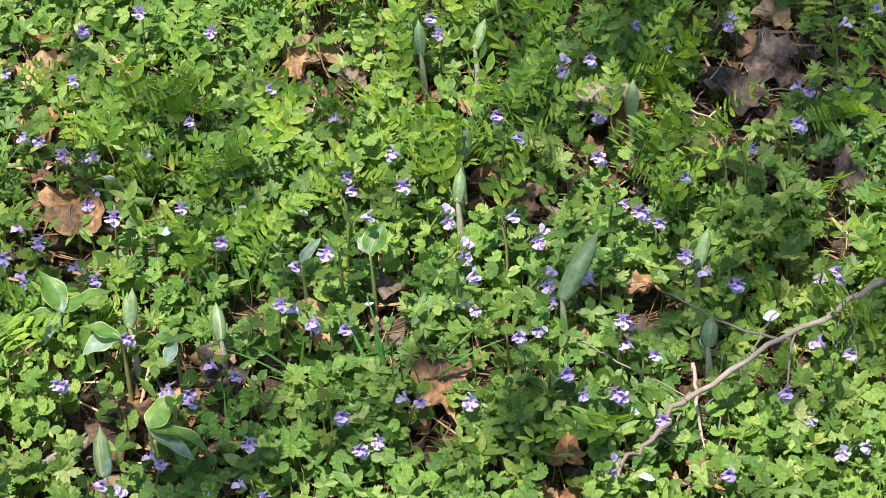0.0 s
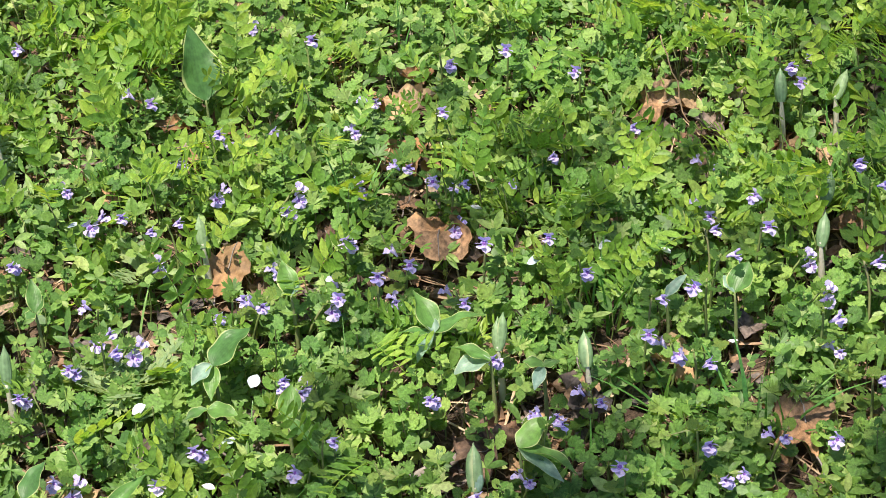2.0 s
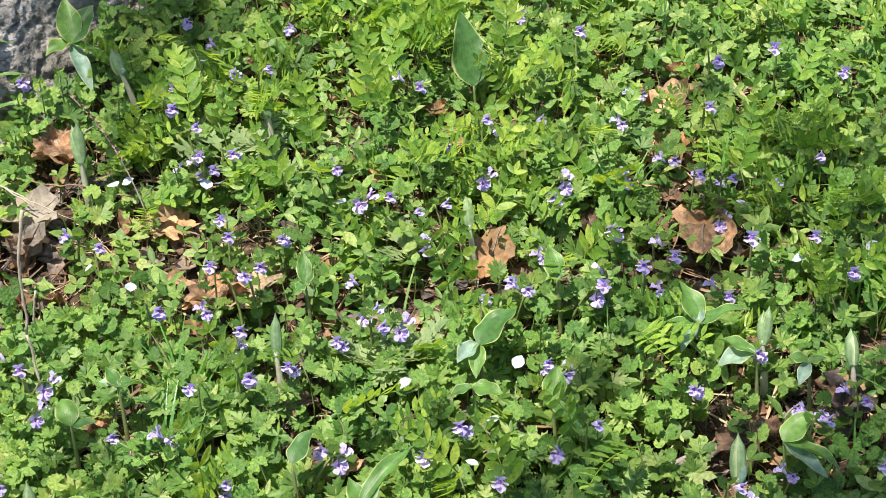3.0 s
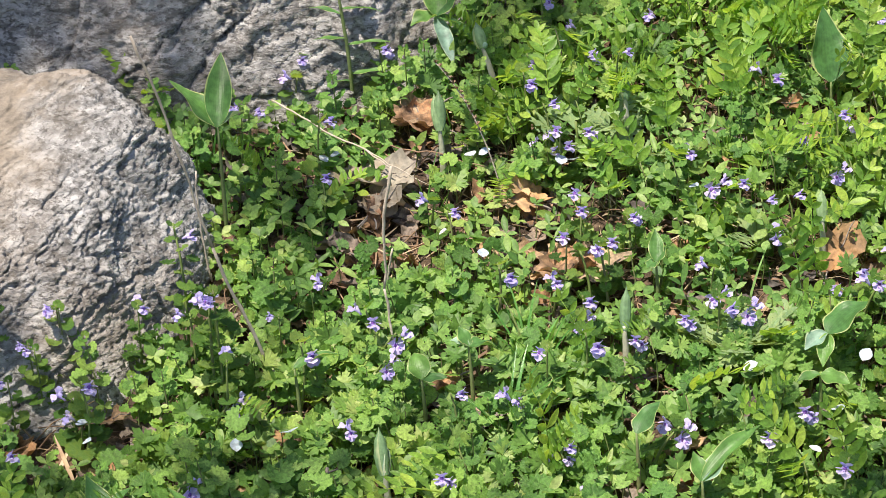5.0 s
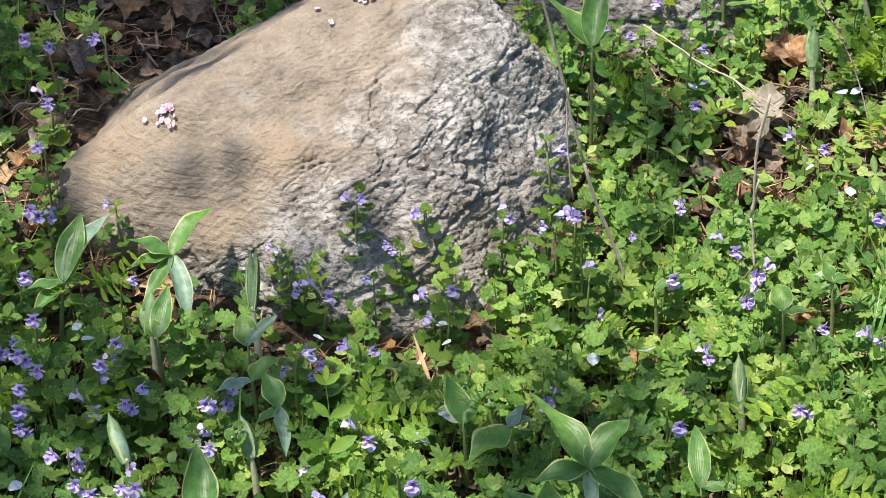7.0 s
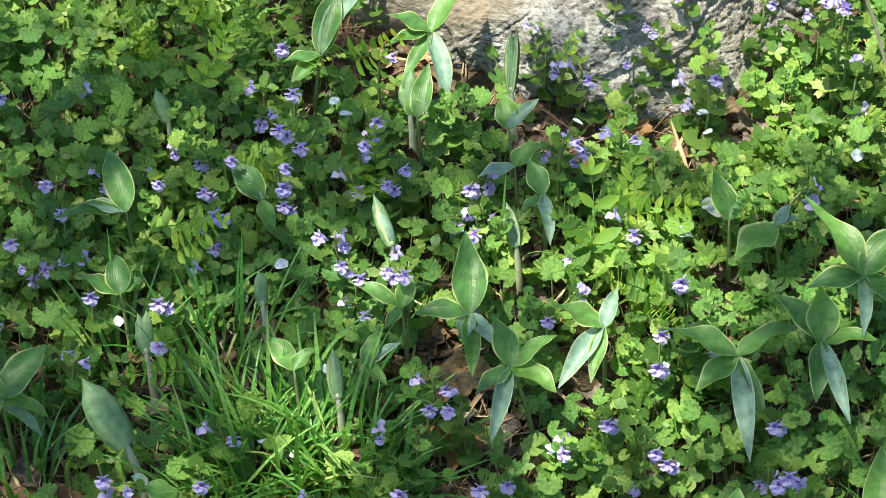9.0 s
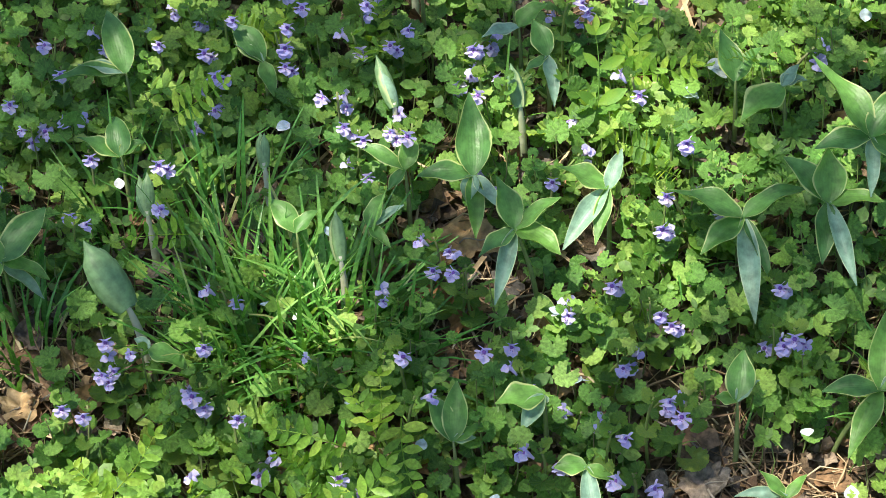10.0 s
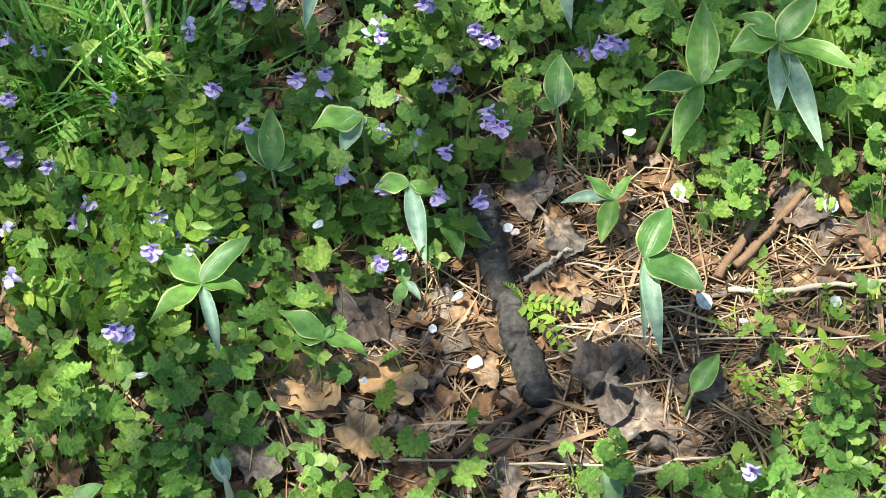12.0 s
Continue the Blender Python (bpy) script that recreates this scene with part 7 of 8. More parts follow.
fallen(-1.654, 1.024, 0.025, 108, "brown", 6, 0.12, 0.46, 0.014, 21, -6, 1.19)
fallen(-1.493, 0.703, 0.038, 269, "tan", 6, 0.29, 0.45, 0.007, 15, -14, 1.37)
fallen(-1.541, 0.663, 0.048, 218, "tan", 7, 0.30, 0.67, 0.008, -10, -10, 1.04)
fallen(-1.204, 0.962, 0.022, 227, "brown", 6, 0.28, 0.54, 0.008, -7, 8, 1.13)
fallen(-1.339, 1.028, 0.036, 287, "brown", 7, 0.16, 0.61, 0.010, 0, 5, 1.15)
fallen(-1.350, 1.152, 0.032, 231, "grey", 2, 0.11, 0.74, 0.010, 0, -8, 1.32)
fallen(-1.055, 0.740, 0.052, 151, "grey", 2, 0.08, 0.62, 0.013, 3, 0, 1.37)
fallen(-1.004, 0.648, 0.046, 113, "tan", 6, 0.12, 0.61, 0.009, -1, 4, 1.02)
fallen(-1.004, 0.693, 0.053, 348, "tan", 7, 0.14, 0.45, 0.014, 18, -13, 1.37)
fallen(-0.975, 0.664, 0.039, 169, "grey", 2, 0.11, 0.72, 0.008, 12, 6, 1.10)
fallen(-1.065, 0.674, 0.067, 16, "tan", 4, 0.17, 0.61, 0.006, 2, -2, 1.21)
fallen(-1.074, 0.596, 0.050, 334, "grey", 2, 0.11, 0.42, 0.012, 9, -10, 1.20)
fallen(-1.009, 0.923, 0.047, 348, "brown", 4, 0.12, 0.47, 0.013, 3, 7, 1.10)
fallen(-0.850, 0.765, 0.066, 323, "grey", 2, 0.04, 0.70, 0.011, 13, 4, 1.11)
fallen(-0.812, 0.747, 0.054, 176, "grey", 2, 0.12, 0.54, 0.014, -8, -2, 1.09)
fallen(-0.774, 0.976, 0.053, 69, "grey", 2, 0.11, 0.53, 0.012, 5, -13, 1.12)
fallen(-0.782, 0.796, 0.042, 89, "grey", 2, 0.12, 0.67, 0.012, 10, -8, 1.08)
fallen(-0.979, 0.895, 0.044, 40, "grey", 2, 0.06, 0.47, 0.008, -4, 5, 1.15)
fallen(-0.940, 0.869, 0.039, 326, "grey", 2, 0.12, 0.62, 0.012, -3, -2, 1.27)
fallen(-0.943, 0.732, 0.037, 357, "brown", 5, 0.27, 0.44, 0.012, 14, -13, 1.02)
fallen(-0.711, 0.972, 0.039, 120, "brown", 4, 0.13, 0.49, 0.011, 12, -12, 1.12)
fallen(-1.197, 0.519, 0.042, 338, "brown", 6, 0.33, 0.80, 0.010, -7, -6, 1.33)
fallen(-0.785, 0.741, 0.037, 198, "grey", 2, 0.08, 0.79, 0.007, 10, -4, 1.35)
fallen(-0.975, 0.706, 0.031, 256, "grey", 2, 0.05, 0.74, 0.009, 17, -8, 1.15)
fallen(-0.915, 0.827, 0.027, 326, "brown", 6, 0.18, 0.64, 0.008, 10, 2, 1.19)
fallen(-0.882, 0.661, 0.034, 130, "grey", 2, 0.06, 0.53, 0.008, -7, 9, 1.01)


def fan_leaf(x, y, up, size, turn, tilt):
    """A bleached leaf arched like a shell, pleated along ribs that meet at its stalk."""
    clear(x, y, 0.035, 0.03)
    clear(x, y, 0.035, 0.07)
    n, rings, V, T = 33, 6, [(0.0, 0.0, 0.0)], []
    for k in range(1, rings + 1):
        f = k / rings
        for j in range(n):
            a = radians(-105 + 210 * j / (n - 1))
            r = 0.62 * f * (1 + 0.06 * math.cos(16 * a)) * (1 - 0.12 * abs(math.sin(a)))
            V.append((r * math.sin(a), r * math.cos(a), 0.34 * f - 0.46 * f**2.4 + 0.018 * f * math.cos(16 * a)))
    V = np.array(V)
    for j in range(n - 1):
        T.append((0, 2 + j, 1 + j))
        for k in range(rings - 1):
            p = 1 + k * n + j
            T += [(p, p + 1, p + n + 1), (p, p + n + 1, p + n)]
    ob = new("dead_leaf", mesh_of("dead_leaf", V * size, np.array(T), V[:, :2] + 0.5, [DEAD_PALE]))
    stalk = bent((0, 0, 0), (0.1 * size, -0.5 * size, -0.25 * size), (0.04 * size, 0, 0.03 * size), 5)
    part("stalk", mesh_of("stalk", *tube(stalk, np.linspace(0.0011, 0.0009, 5), 5), [TWIG]), ob, "thin brown stalk")
    ob.matrix_basis = Matrix.Translation((x, y, float(ground_z(x, y)) + up)) @ Matrix(turned(turn, tilt, 0).tolist()).to_4x4()
    tagged(ob, "bleached grey-tan fallen leaf arched like a shell", "dead leaf", "fallen leaves in the bed")


fan_leaf(0.180, 2.112, 0.062, 0.066, -95, 14)
fallen(0.243, 1.601, 0.026, 40, "tan", 2, 0.04, 0.5, 0.016, 10, 5, 1.3)
fallen(0.258, 1.594, 0.024, 150, "tan", 2, 0.04, 0.5, 0.014, 14, -5, 1.2)


# ---------------------------------------------------------------- fallen petals
def petal(x, y, up, size=0.016, turn=0.0, tilt=10.0, pink=False, z=None):
    if z is None:
        clear(x, y, 0.014, 0.02)
    V, T, UV = oval_shape(0.95, 0.14, 6, 0.9, 0.22)
    ob = new("petal", mesh_of("petal", (V - (0, 0.5, 0)) * size, T, UV, [PINK if pink else PETAL]))
    base = float(ground_z(x, y)) if z is None else z
    ob.matrix_basis = Matrix.Translation((x, y, base + up)) @ Matrix(turned(turn, tilt, 8).tolist()).to_4x4()
    return tagged(ob, "fallen pale pink blossom petal" if pink else "fallen bluish-white blossom petal caught on leaves", "petal", "fallen blossom petals")


petal(-1.492, 0.997, 0.056, 0.0138, 48, 3)
petal(-1.179, 1.211, 0.056, 0.0157, 286, 13)
petal(-1.169, 1.249, 0.056, 0.0169, 212, 16)
petal(-1.548, 1.182, 0.056, 0.0146, 256, 0)
petal(-1.680, 1.028, 0.056, 0.0104, 174, 4)
petal(-1.588, 0.869, 0.056, 0.0108, 144, 25)
petal(-1.162, 0.948, 0.056, 0.0119, 197, 1)
petal(-1.263, 0.783, 0.056, 0.0108, 195, 3)
petal(-1.104, 0.901, 0.056, 0.0107, 271, 26)
petal(-1.224, 1.340, 0.056, 0.0113, 352, 17)
petal(-1.389, 0.829, 0.056, 0.0093, 312, 10)
petal(-1.357, 0.832, 0.056, 0.0074, 52, 14)
petal(-1.385, 0.920, 0.056, 0.0104, 159, 18)
petal(-0.949, 0.735, 0.022, 0.0148, 358, 7)
petal(-0.918, 0.950, 0.056, 0.0120, 308, 3)
petal(-0.869, 0.942, 0.022, 0.0146, 125, 22)
petal(-0.751, 0.982, 0.022, 0.0138, 89, 18)
petal(-0.809, 0.859, 0.022, 0.0167, 165, 14)
petal(-1.159, 0.946, 0.056, 0.0106, 338, 22)
petal(-1.265, 0.784, 0.056, 0.0113, 302, 15)
petal(-0.988, 0.781, 0.022, 0.0126, 353, 27)
petal(-0.980, 0.854, 0.022, 0.0094, 48, 5)
petal(-0.994, 0.748, 0.022, 0.0075, 111, 15)
petal(-1.170, 0.595, 0.056, 0.0123, 296, 13)
petal(-1.109, 0.769, 0.056, 0.0109, 354, 9)
petal(-1.061, 0.870, 0.056, 0.0094, 334, 16)
petal(-0.773, 0.857, 0.022, 0.0083, 259, 6)
petal(-0.809, 0.733, 0.022, 0.0097, 213, 22)
petal(-0.794, 0.801, 0.022, 0.0074, 319, 24, True)
petal(-0.973, 0.853, 0.022, 0.0085, 348, 3, True)
petal(-1.295, 0.699, 0.056, 0.0112, 280, 13, True)
petal(-0.860, 0.936, 0.022, 0.0086, 246, 7, True)
petal(-1.010, 0.665, 0.056, 0.0065, 5, 2)
petal(-1.108, 0.898, 0.056, 0.0113, 350, 25)
petal(-1.190, 0.781, 0.056, 0.0111, 109, 12)
petal(-0.714, 0.903, 0.022, 0.0101, 86, 4)
petal(-1.045, 1.421, 0.056, 0.0194, 308, 18)
petal(-1.178, 1.257, 0.056, 0.0169, 27, 5)
petal(-1.180, 1.216, 0.056, 0.0167, 202, 25)
petal(-1.490, 0.996, 0.056, 0.0150, 358, 6)
petal(-1.241, 1.362, 0.056, 0.0114, 220, 0)
petal(-1.569, 1.191, 0.056, 0.0117, 62, 5)
petal(-1.190, 1.831, 0.056, 0.0130, 159, 9)
petal(-1.837, 1.510, 0.056, 0.0122, 261, 13)
petal(-1.087, 1.387, 0.056, 0.0133, 122, 25)
petal(-1.341, 1.286, 0.056, 0.0125, 225, 19)
petal(-1.242, 1.358, 0.056, 0.0114, 268, 9)
petal(-1.033, 1.888, 0.056, 0.0153, 320, 0)
petal(-0.931, 1.904, 0.056, 0.0152, 110, 4)
petal(-1.017, 1.762, 0.056, 0.0113, 1, 27)
petal(-1.019, 1.896, 0.056, 0.0140, 32, 12)
petal(-0.917, 1.908, 0.056, 0.0162, 295, 19)
petal(-0.548, 1.611, 0.056, 0.0152, 308, 1)
petal(-0.556, 1.552, 0.056, 0.0129, 178, 0)
petal(-0.539, 1.693, 0.056, 0.0146, 68, 23)
petal(-0.643, 1.642, 0.056, 0.0155, 26, 16)
petal(-1.180, 1.842, 0.056, 0.0118, 7, 8)
petal(-0.775, 1.898, 0.056, 0.0125, 335, 8)
petal(-0.963, 1.740, 0.056, 0.0133, 111, 2)
petal(-0.998, 2.109, 0.056, 0.0099, 278, 4)
petal(-0.351, 1.981, 0.056, 0.0133, 179, 0)
petal(-0.209, 1.937, 0.056, 0.0152, 7, 23)
petal(-0.281, 1.905, 0.056, 0.0161, 2, 13)
petal(-0.145, 1.930, 0.056, 0.0119, 153, 3)
petal(0.148, 1.966, 0.056, 0.0131, 232, 20)
petal(0.322, 1.778, 0.056, 0.0165, 354, 5)
petal(-0.209, 1.565, 0.056, 0.0172, 332, 1)
petal(0.181, 1.648, 0.056, 0.0108, 50, 16)
petal(0.005, 2.055, 0.056, 0.0123, 312, 25)
petal(-0.072, 1.795, 0.056, 0.0103, 266, 0)
petal(0.099, 1.752, 0.056, 0.0081, 150, 22)
petal(0.186, 1.567, 0.056, 0.0162, 190, 5)


# ---------------------------------------------------------------- sticks
def stick(name, a, b, r0, r1, mat, label, amount=0.004, seed=1, forks=(), sides=7, category="twig"):
    """A twig from a to b, tapering from r0 to r1, with side shoots (share, end, radius)."""
    h, n = Heap(), 14
    P = crooked(a, b, amount, seed, n)
    rng = np.random.default_rng(seed)
    h.add(tube(P, np.linspace(r0, r1, n) * rng.uniform(0.88, 1.15, n), sides))
    ob = tagged(new(name, h.mesh(name, [mat])), label, category)
    for k, (u, end, r) in enumerate(forks):
        p = P[int(u * (n - 1))]
        part("side_shoot", mesh_of("side_shoot", *tube(crooked(p, end, amount * 0.6, seed + 10 + k, 9), np.linspace(r, r * 0.4, 9), 5), [mat]), ob)
    return ob


stick("twig", (-0.936, 0.641, 0.206), (-0.872, 0.739, 0.229), 0.0042, 0.0034, BROWN_TWIG, "straight brown dead stem lying on the litter", 0.0012, 40, [])
stick("twig", (-0.944, 0.629, 0.208), (-0.882, 0.724, 0.226), 0.0034, 0.0027, BROWN_TWIG, "straight brown dead stem lying on the litter", 0.0012, 41, [])
stick("twig", (-0.932, 0.663, 0.219), (-0.899, 0.724, 0.227), 0.0030, 0.0024, BROWN_TWIG, "straight brown dead stem lying on the litter", 0.0012, 42, [])
stick("twig", (-0.809, 0.891, 0.261), (-0.796, 1.015, 0.289), 0.0042, 0.0034, BROWN_TWIG, "straight brown dead stem lying on the litter", 0.0012, 43, [])
stick("twig", (-0.800, 0.903, 0.268), (-0.772, 1.000, 0.285), 0.0040, 0.0032, BROWN_TWIG, "straight brown dead stem lying on the litter", 0.0012, 44, [])
stick("twig", (-0.948, 0.823, 0.252), (-0.925, 0.860, 0.264), 0.0024, 0.0017, PALE_TWIG, "pale dry grass stalk on the litter", 0.0015, 60, [])
stick("twig", (-0.797, 0.884, 0.259), (-0.686, 0.940, 0.271), 0.0024, 0.0017, PALE_TWIG, "pale dry grass stalk on the litter", 0.0015, 61, [])
stick("twig", (-0.901, 0.800, 0.244), (-0.668, 0.897, 0.260), 0.0010, 0.0007, PALE_TWIG, "pale dry grass stalk on the litter", 0.0015, 62, [])
stick("twig", (-0.982, 0.635, 0.209), (-0.734, 0.741, 0.227), 0.0012, 0.0008, PALE_TWIG, "pale dry grass stalk on the litter", 0.0015, 63, [])
stick("twig", (-0.940, 0.775, 0.240), (-0.815, 0.857, 0.258), 0.0010, 0.0007, PALE_TWIG, "pale dry grass stalk on the litter", 0.0015, 64, [])
stick("twig", (-0.904, 0.765, 0.236), (-0.843, 0.833, 0.254), 0.0011, 0.0008, PALE_TWIG, "pale dry grass stalk on the litter", 0.0015, 65, [])
stick("twig", (-0.813, 0.697, 0.216), (-0.736, 0.756, 0.230), 0.0015, 0.0010, PALE_TWIG, "pale dry grass stalk on the litter", 0.0015, 66, [])
stick("twig", (-0.925, 0.849, 0.257), (-0.831, 0.872, 0.262), 0.0010, 0.0007, PALE_TWIG, "pale dry grass stalk on the litter", 0.0015, 67, [])
stick("twig", (-0.974, 0.648, 0.212), (-0.929, 0.686, 0.223), 0.0012, 0.0008, PALE_TWIG, "pale dry grass stalk on the litter", 0.0015, 68, [])
stick("twig", (-1.229, 0.552, 0.216), (-1.157, 0.572, 0.223), 0.0011, 0.0008, PALE_TWIG, "thin pale stalk over ground ivy", 0.0020, 71, [])
stick("twig", (-1.159, 0.572, 0.223), (-1.123, 0.573, 0.207), 0.0011, 0.0007, PALE_TWIG, "thin pale stalk over ground ivy", 0.0020, 72, [])
stick("twig", (0.429, 1.785, 0.523), (0.225, 1.633, 0.487), 0.0031, 0.0025, TWIG, "dead grey branch lying across the plants", 0.0045, 81, [(0.55, (0.211, 1.792, 0.505), 0.0016), (0.3, (0.372, 1.692, 0.456), 0.0014), (0.75, (0.323, 1.758, 0.502), 0.0013)])
stick("twig", (0.231, 1.641, 0.488), (0.159, 1.555, 0.458), 0.0030, 0.0016, TWIG, "thin end of a dead branch", 0.0040, 82, [(0.5, (0.227, 1.623, 0.439), 0.0012)])
stick("twig", (0.234, 1.674, 0.500), (0.247, 1.628, 0.429), 0.0020, 0.0014, PALE_TWIG, "upright dead grey stalk", 0.0020, 83, [])
stick("twig", (0.190, 1.623, 0.451), (0.277, 1.703, 0.453), 0.0013, 0.0008, TWIG, "fine dry twig in the plants", 0.0040, 84, [])
stick("twig", (0.288, 1.719, 0.476), (0.252, 1.604, 0.434), 0.0012, 0.0008, TWIG, "fine dry twig in the plants", 0.0040, 85, [])
stick("twig", (0.130, 1.744, 0.477), (0.239, 1.662, 0.467), 0.0009, 0.0007, TWIG, "long fine dark twig resting on leaves", 0.0015, 131, [])
stick("twig", (0.340, 1.738, 0.493), (0.290, 1.622, 0.416), 0.0011, 0.0008, TWIG, "fine dry twig hanging from a dead branch", 0.0020, 132, [(0.4, (0.352, 1.690, 0.452), 0.0007)])
stick("twig", (0.397, 1.757, 0.509), (0.397, 1.710, 0.459), 0.0012, 0.0009, TWIG, "fine dry twig hanging from a dead branch", 0.0015, 133, [])
stick("twig", (0.397, 1.710, 0.459), (0.359, 1.658, 0.430), 0.0010, 0.0007, TWIG, "fine dry twig among the plants", 0.0015, 134, [])
stick("twig", (0.178, 2.158, 0.547), (0.312, 2.099, 0.520), 0.0014, 0.0009, PALE_TWIG, "pale dry stalk lying over the leaves", 0.0015, 135, [(0.7, (0.300, 2.070, 0.515), 0.0007)])
stick("twig", (0.303, 2.105, 0.541), (0.260, 2.067, 0.516), 0.0013, 0.0009, PALE_TWIG, "short pale dry twig on the leaves", 0.0008, 136, [])
stick("twig", (0.235, 2.091, 0.512), (0.320, 2.220, 0.551), 0.0010, 0.0008, PALE_TWIG, "fine pale twig in the plants", 0.0020, 86, [])
stick("twig", (0.301, 2.002, 0.472), (0.297, 2.002, 0.558), 0.0014, 0.0009, TWIG, "thin reddish dry stalk standing upright", 0.0010, 87, [])
stick("twig", (-0.382, 1.632, 0.403), (-0.341, 1.665, 0.411), 0.0040, 0.0035, TWIG, "short brown stick on the soil", 0.0010, 88, [])
stick("twig", (-1.221, 1.476, 0.791), (-1.162, 1.503, 0.562), 0.0013, 0.0015, PALE_TWIG, "long pale dry stalk leaning on the boulder", 0.0010, 90, [])
stick("twig", (-1.162, 1.503, 0.562), (-1.098, 1.532, 0.381), 0.0016, 0.0019, PALE_TWIG, "lower part of a long pale dry stalk", 0.0012, 91, [])
stick("twig", (-1.250, 1.662, 0.421), (-1.259, 1.657, 0.557), 0.0013, 0.0010, PALE_TWIG, "short pale dry stalk beside the boulder", 0.0010, 92, [])
stick("twig", (-0.991, 1.577, 0.395), (-1.011, 1.582, 0.504), 0.0013, 0.0013, PALE_TWIG, "upright dry stalk among the plants", 0.0012, 93, [])
stick("twig", (-1.011, 1.582, 0.504), (-1.003, 1.586, 0.642), 0.0013, 0.0017, PALE_TWIG, "upper part of an upright dry stalk", 0.0012, 94, [])
stick("twig", (-1.053, 1.677, 0.404), (-1.043, 1.681, 0.493), 0.0014, 0.0011, PALE_TWIG, "short dry stalk among the plants", 0.0010, 95, [])
stick("twig", (-1.284, 1.897, 0.532), (-1.113, 1.848, 0.495), 0.0011, 0.0009, PALE_TWIG, "pale dry twig lying over seedlings", 0.0020, 96, [(0.8, (-1.068, 1.849, 0.484), 0.001)])
stick("twig", (-1.198, 1.908, 0.507), (-1.095, 1.874, 0.481), 0.0010, 0.0008, STRAW, "long reddish pine needle on the seedlings", 0.0010, 97, [])
stick("twig", (-1.170, 1.893, 0.501), (-1.022, 1.907, 0.488), 0.0010, 0.0008, STRAW, "long reddish pine needle on the seedlings", 0.0020, 98, [])
stick("twig", (-1.083, 1.692, 0.427), (-1.007, 1.699, 0.427), 0.0011, 0.0008, PALE_TWIG, "short dry twig on the soil", 0.0020, 99, [])
stick("twig", (-1.052, 1.635, 0.425), (-0.996, 1.578, 0.416), 0.0011, 0.0008, PALE_TWIG, "fine dry twig lying among the plants", 0.0030, 100, [])
stick("twig", (-0.919, 1.512, 0.396), (-0.809, 1.583, 0.420), 0.0012, 0.0008, PALE_TWIG, "fine dry stalk in the plants", 0.0030, 101, [])
stick("twig", (-0.982, 1.366, 0.364), (-0.986, 1.378, 0.422), 0.0022, 0.0018, TWIG, "dead twig standing in ground ivy", 0.0020, 103, [(0.9, (-0.983, 1.434, 0.405), 0.0012)])
stick("twig", (-1.972, 1.651, 0.496), (-1.863, 1.593, 0.469), 0.0015, 0.0010, TWIG, "fine dark twig behind the boulder", 0.0030, 110, [])
stick("twig", (-1.902, 1.645, 0.492), (-1.780, 1.565, 0.460), 0.0015, 0.0010, TWIG, "fine dark twig behind the boulder", 0.0030, 111, [])
stick("twig", (-1.878, 1.464, 0.453), (-1.842, 1.566, 0.463), 0.0015, 0.0010, TWIG, "fine dark twig behind the boulder", 0.0030, 112, [])
stick("twig", (-1.815, 1.427, 0.442), (-1.798, 1.540, 0.455), 0.0015, 0.0010, TWIG, "fine dark twig behind the boulder", 0.0030, 113, [])
stick("twig", (-1.975, 1.562, 0.477), (-1.860, 1.546, 0.459), 0.0015, 0.0010, TWIG, "fine dark twig behind the boulder", 0.0030, 114, [])
stick("twig", (-0.601, 1.897, 0.483), (-0.538, 1.890, 0.470), 0.0015, 0.0013, PALE_TWIG, "short pale twig on the litter", 0.0020, 120, [])
stick("twig", (-0.588, 1.643, 0.431), (-0.529, 1.607, 0.422), 0.0016, 0.0010, TWIG, "fine dry twig lying among the plants", 0.0030, 121, [])
stick("twig", (-0.375, 1.635, 0.403), (-0.333, 1.664, 0.415), 0.0045, 0.0040, TWIG, "short brown stick on the soil", 0.0010, 122, [])
stick("twig", (-0.771, 1.881, 0.473), (-0.820, 1.897, 0.486), 0.0012, 0.0008, PALE_TWIG, "fine pale twig on the litter", 0.0020, 123, [])
stick("twig", (-0.817, 1.555, 0.405), (-0.903, 1.531, 0.399), 0.0011, 0.0008, PALE_TWIG, "fine dry stalk in the plants", 0.0030, 124, [])
stick("twig", (-0.117, 2.206, 0.503), (-0.166, 2.206, 0.629), 0.0010, 0.0007, STRAW, "thin dry grass stem among green plants", 0.0020, 125, [])
BRANCH = ((-1.019, 0.880, 0.273), (-0.894, 0.733, 0.234))
SPIKE = ((-0.999, 1.893, 0.474), (-1.073, 1.883, 0.619))
SPIKE_TUFT = ((-1.525, 0.648, 0.232), (-1.515, 0.664, 0.278))
SPIKE_SMALL = ((-1.172, 1.974, 0.495), (-1.158, 1.981, 0.531))


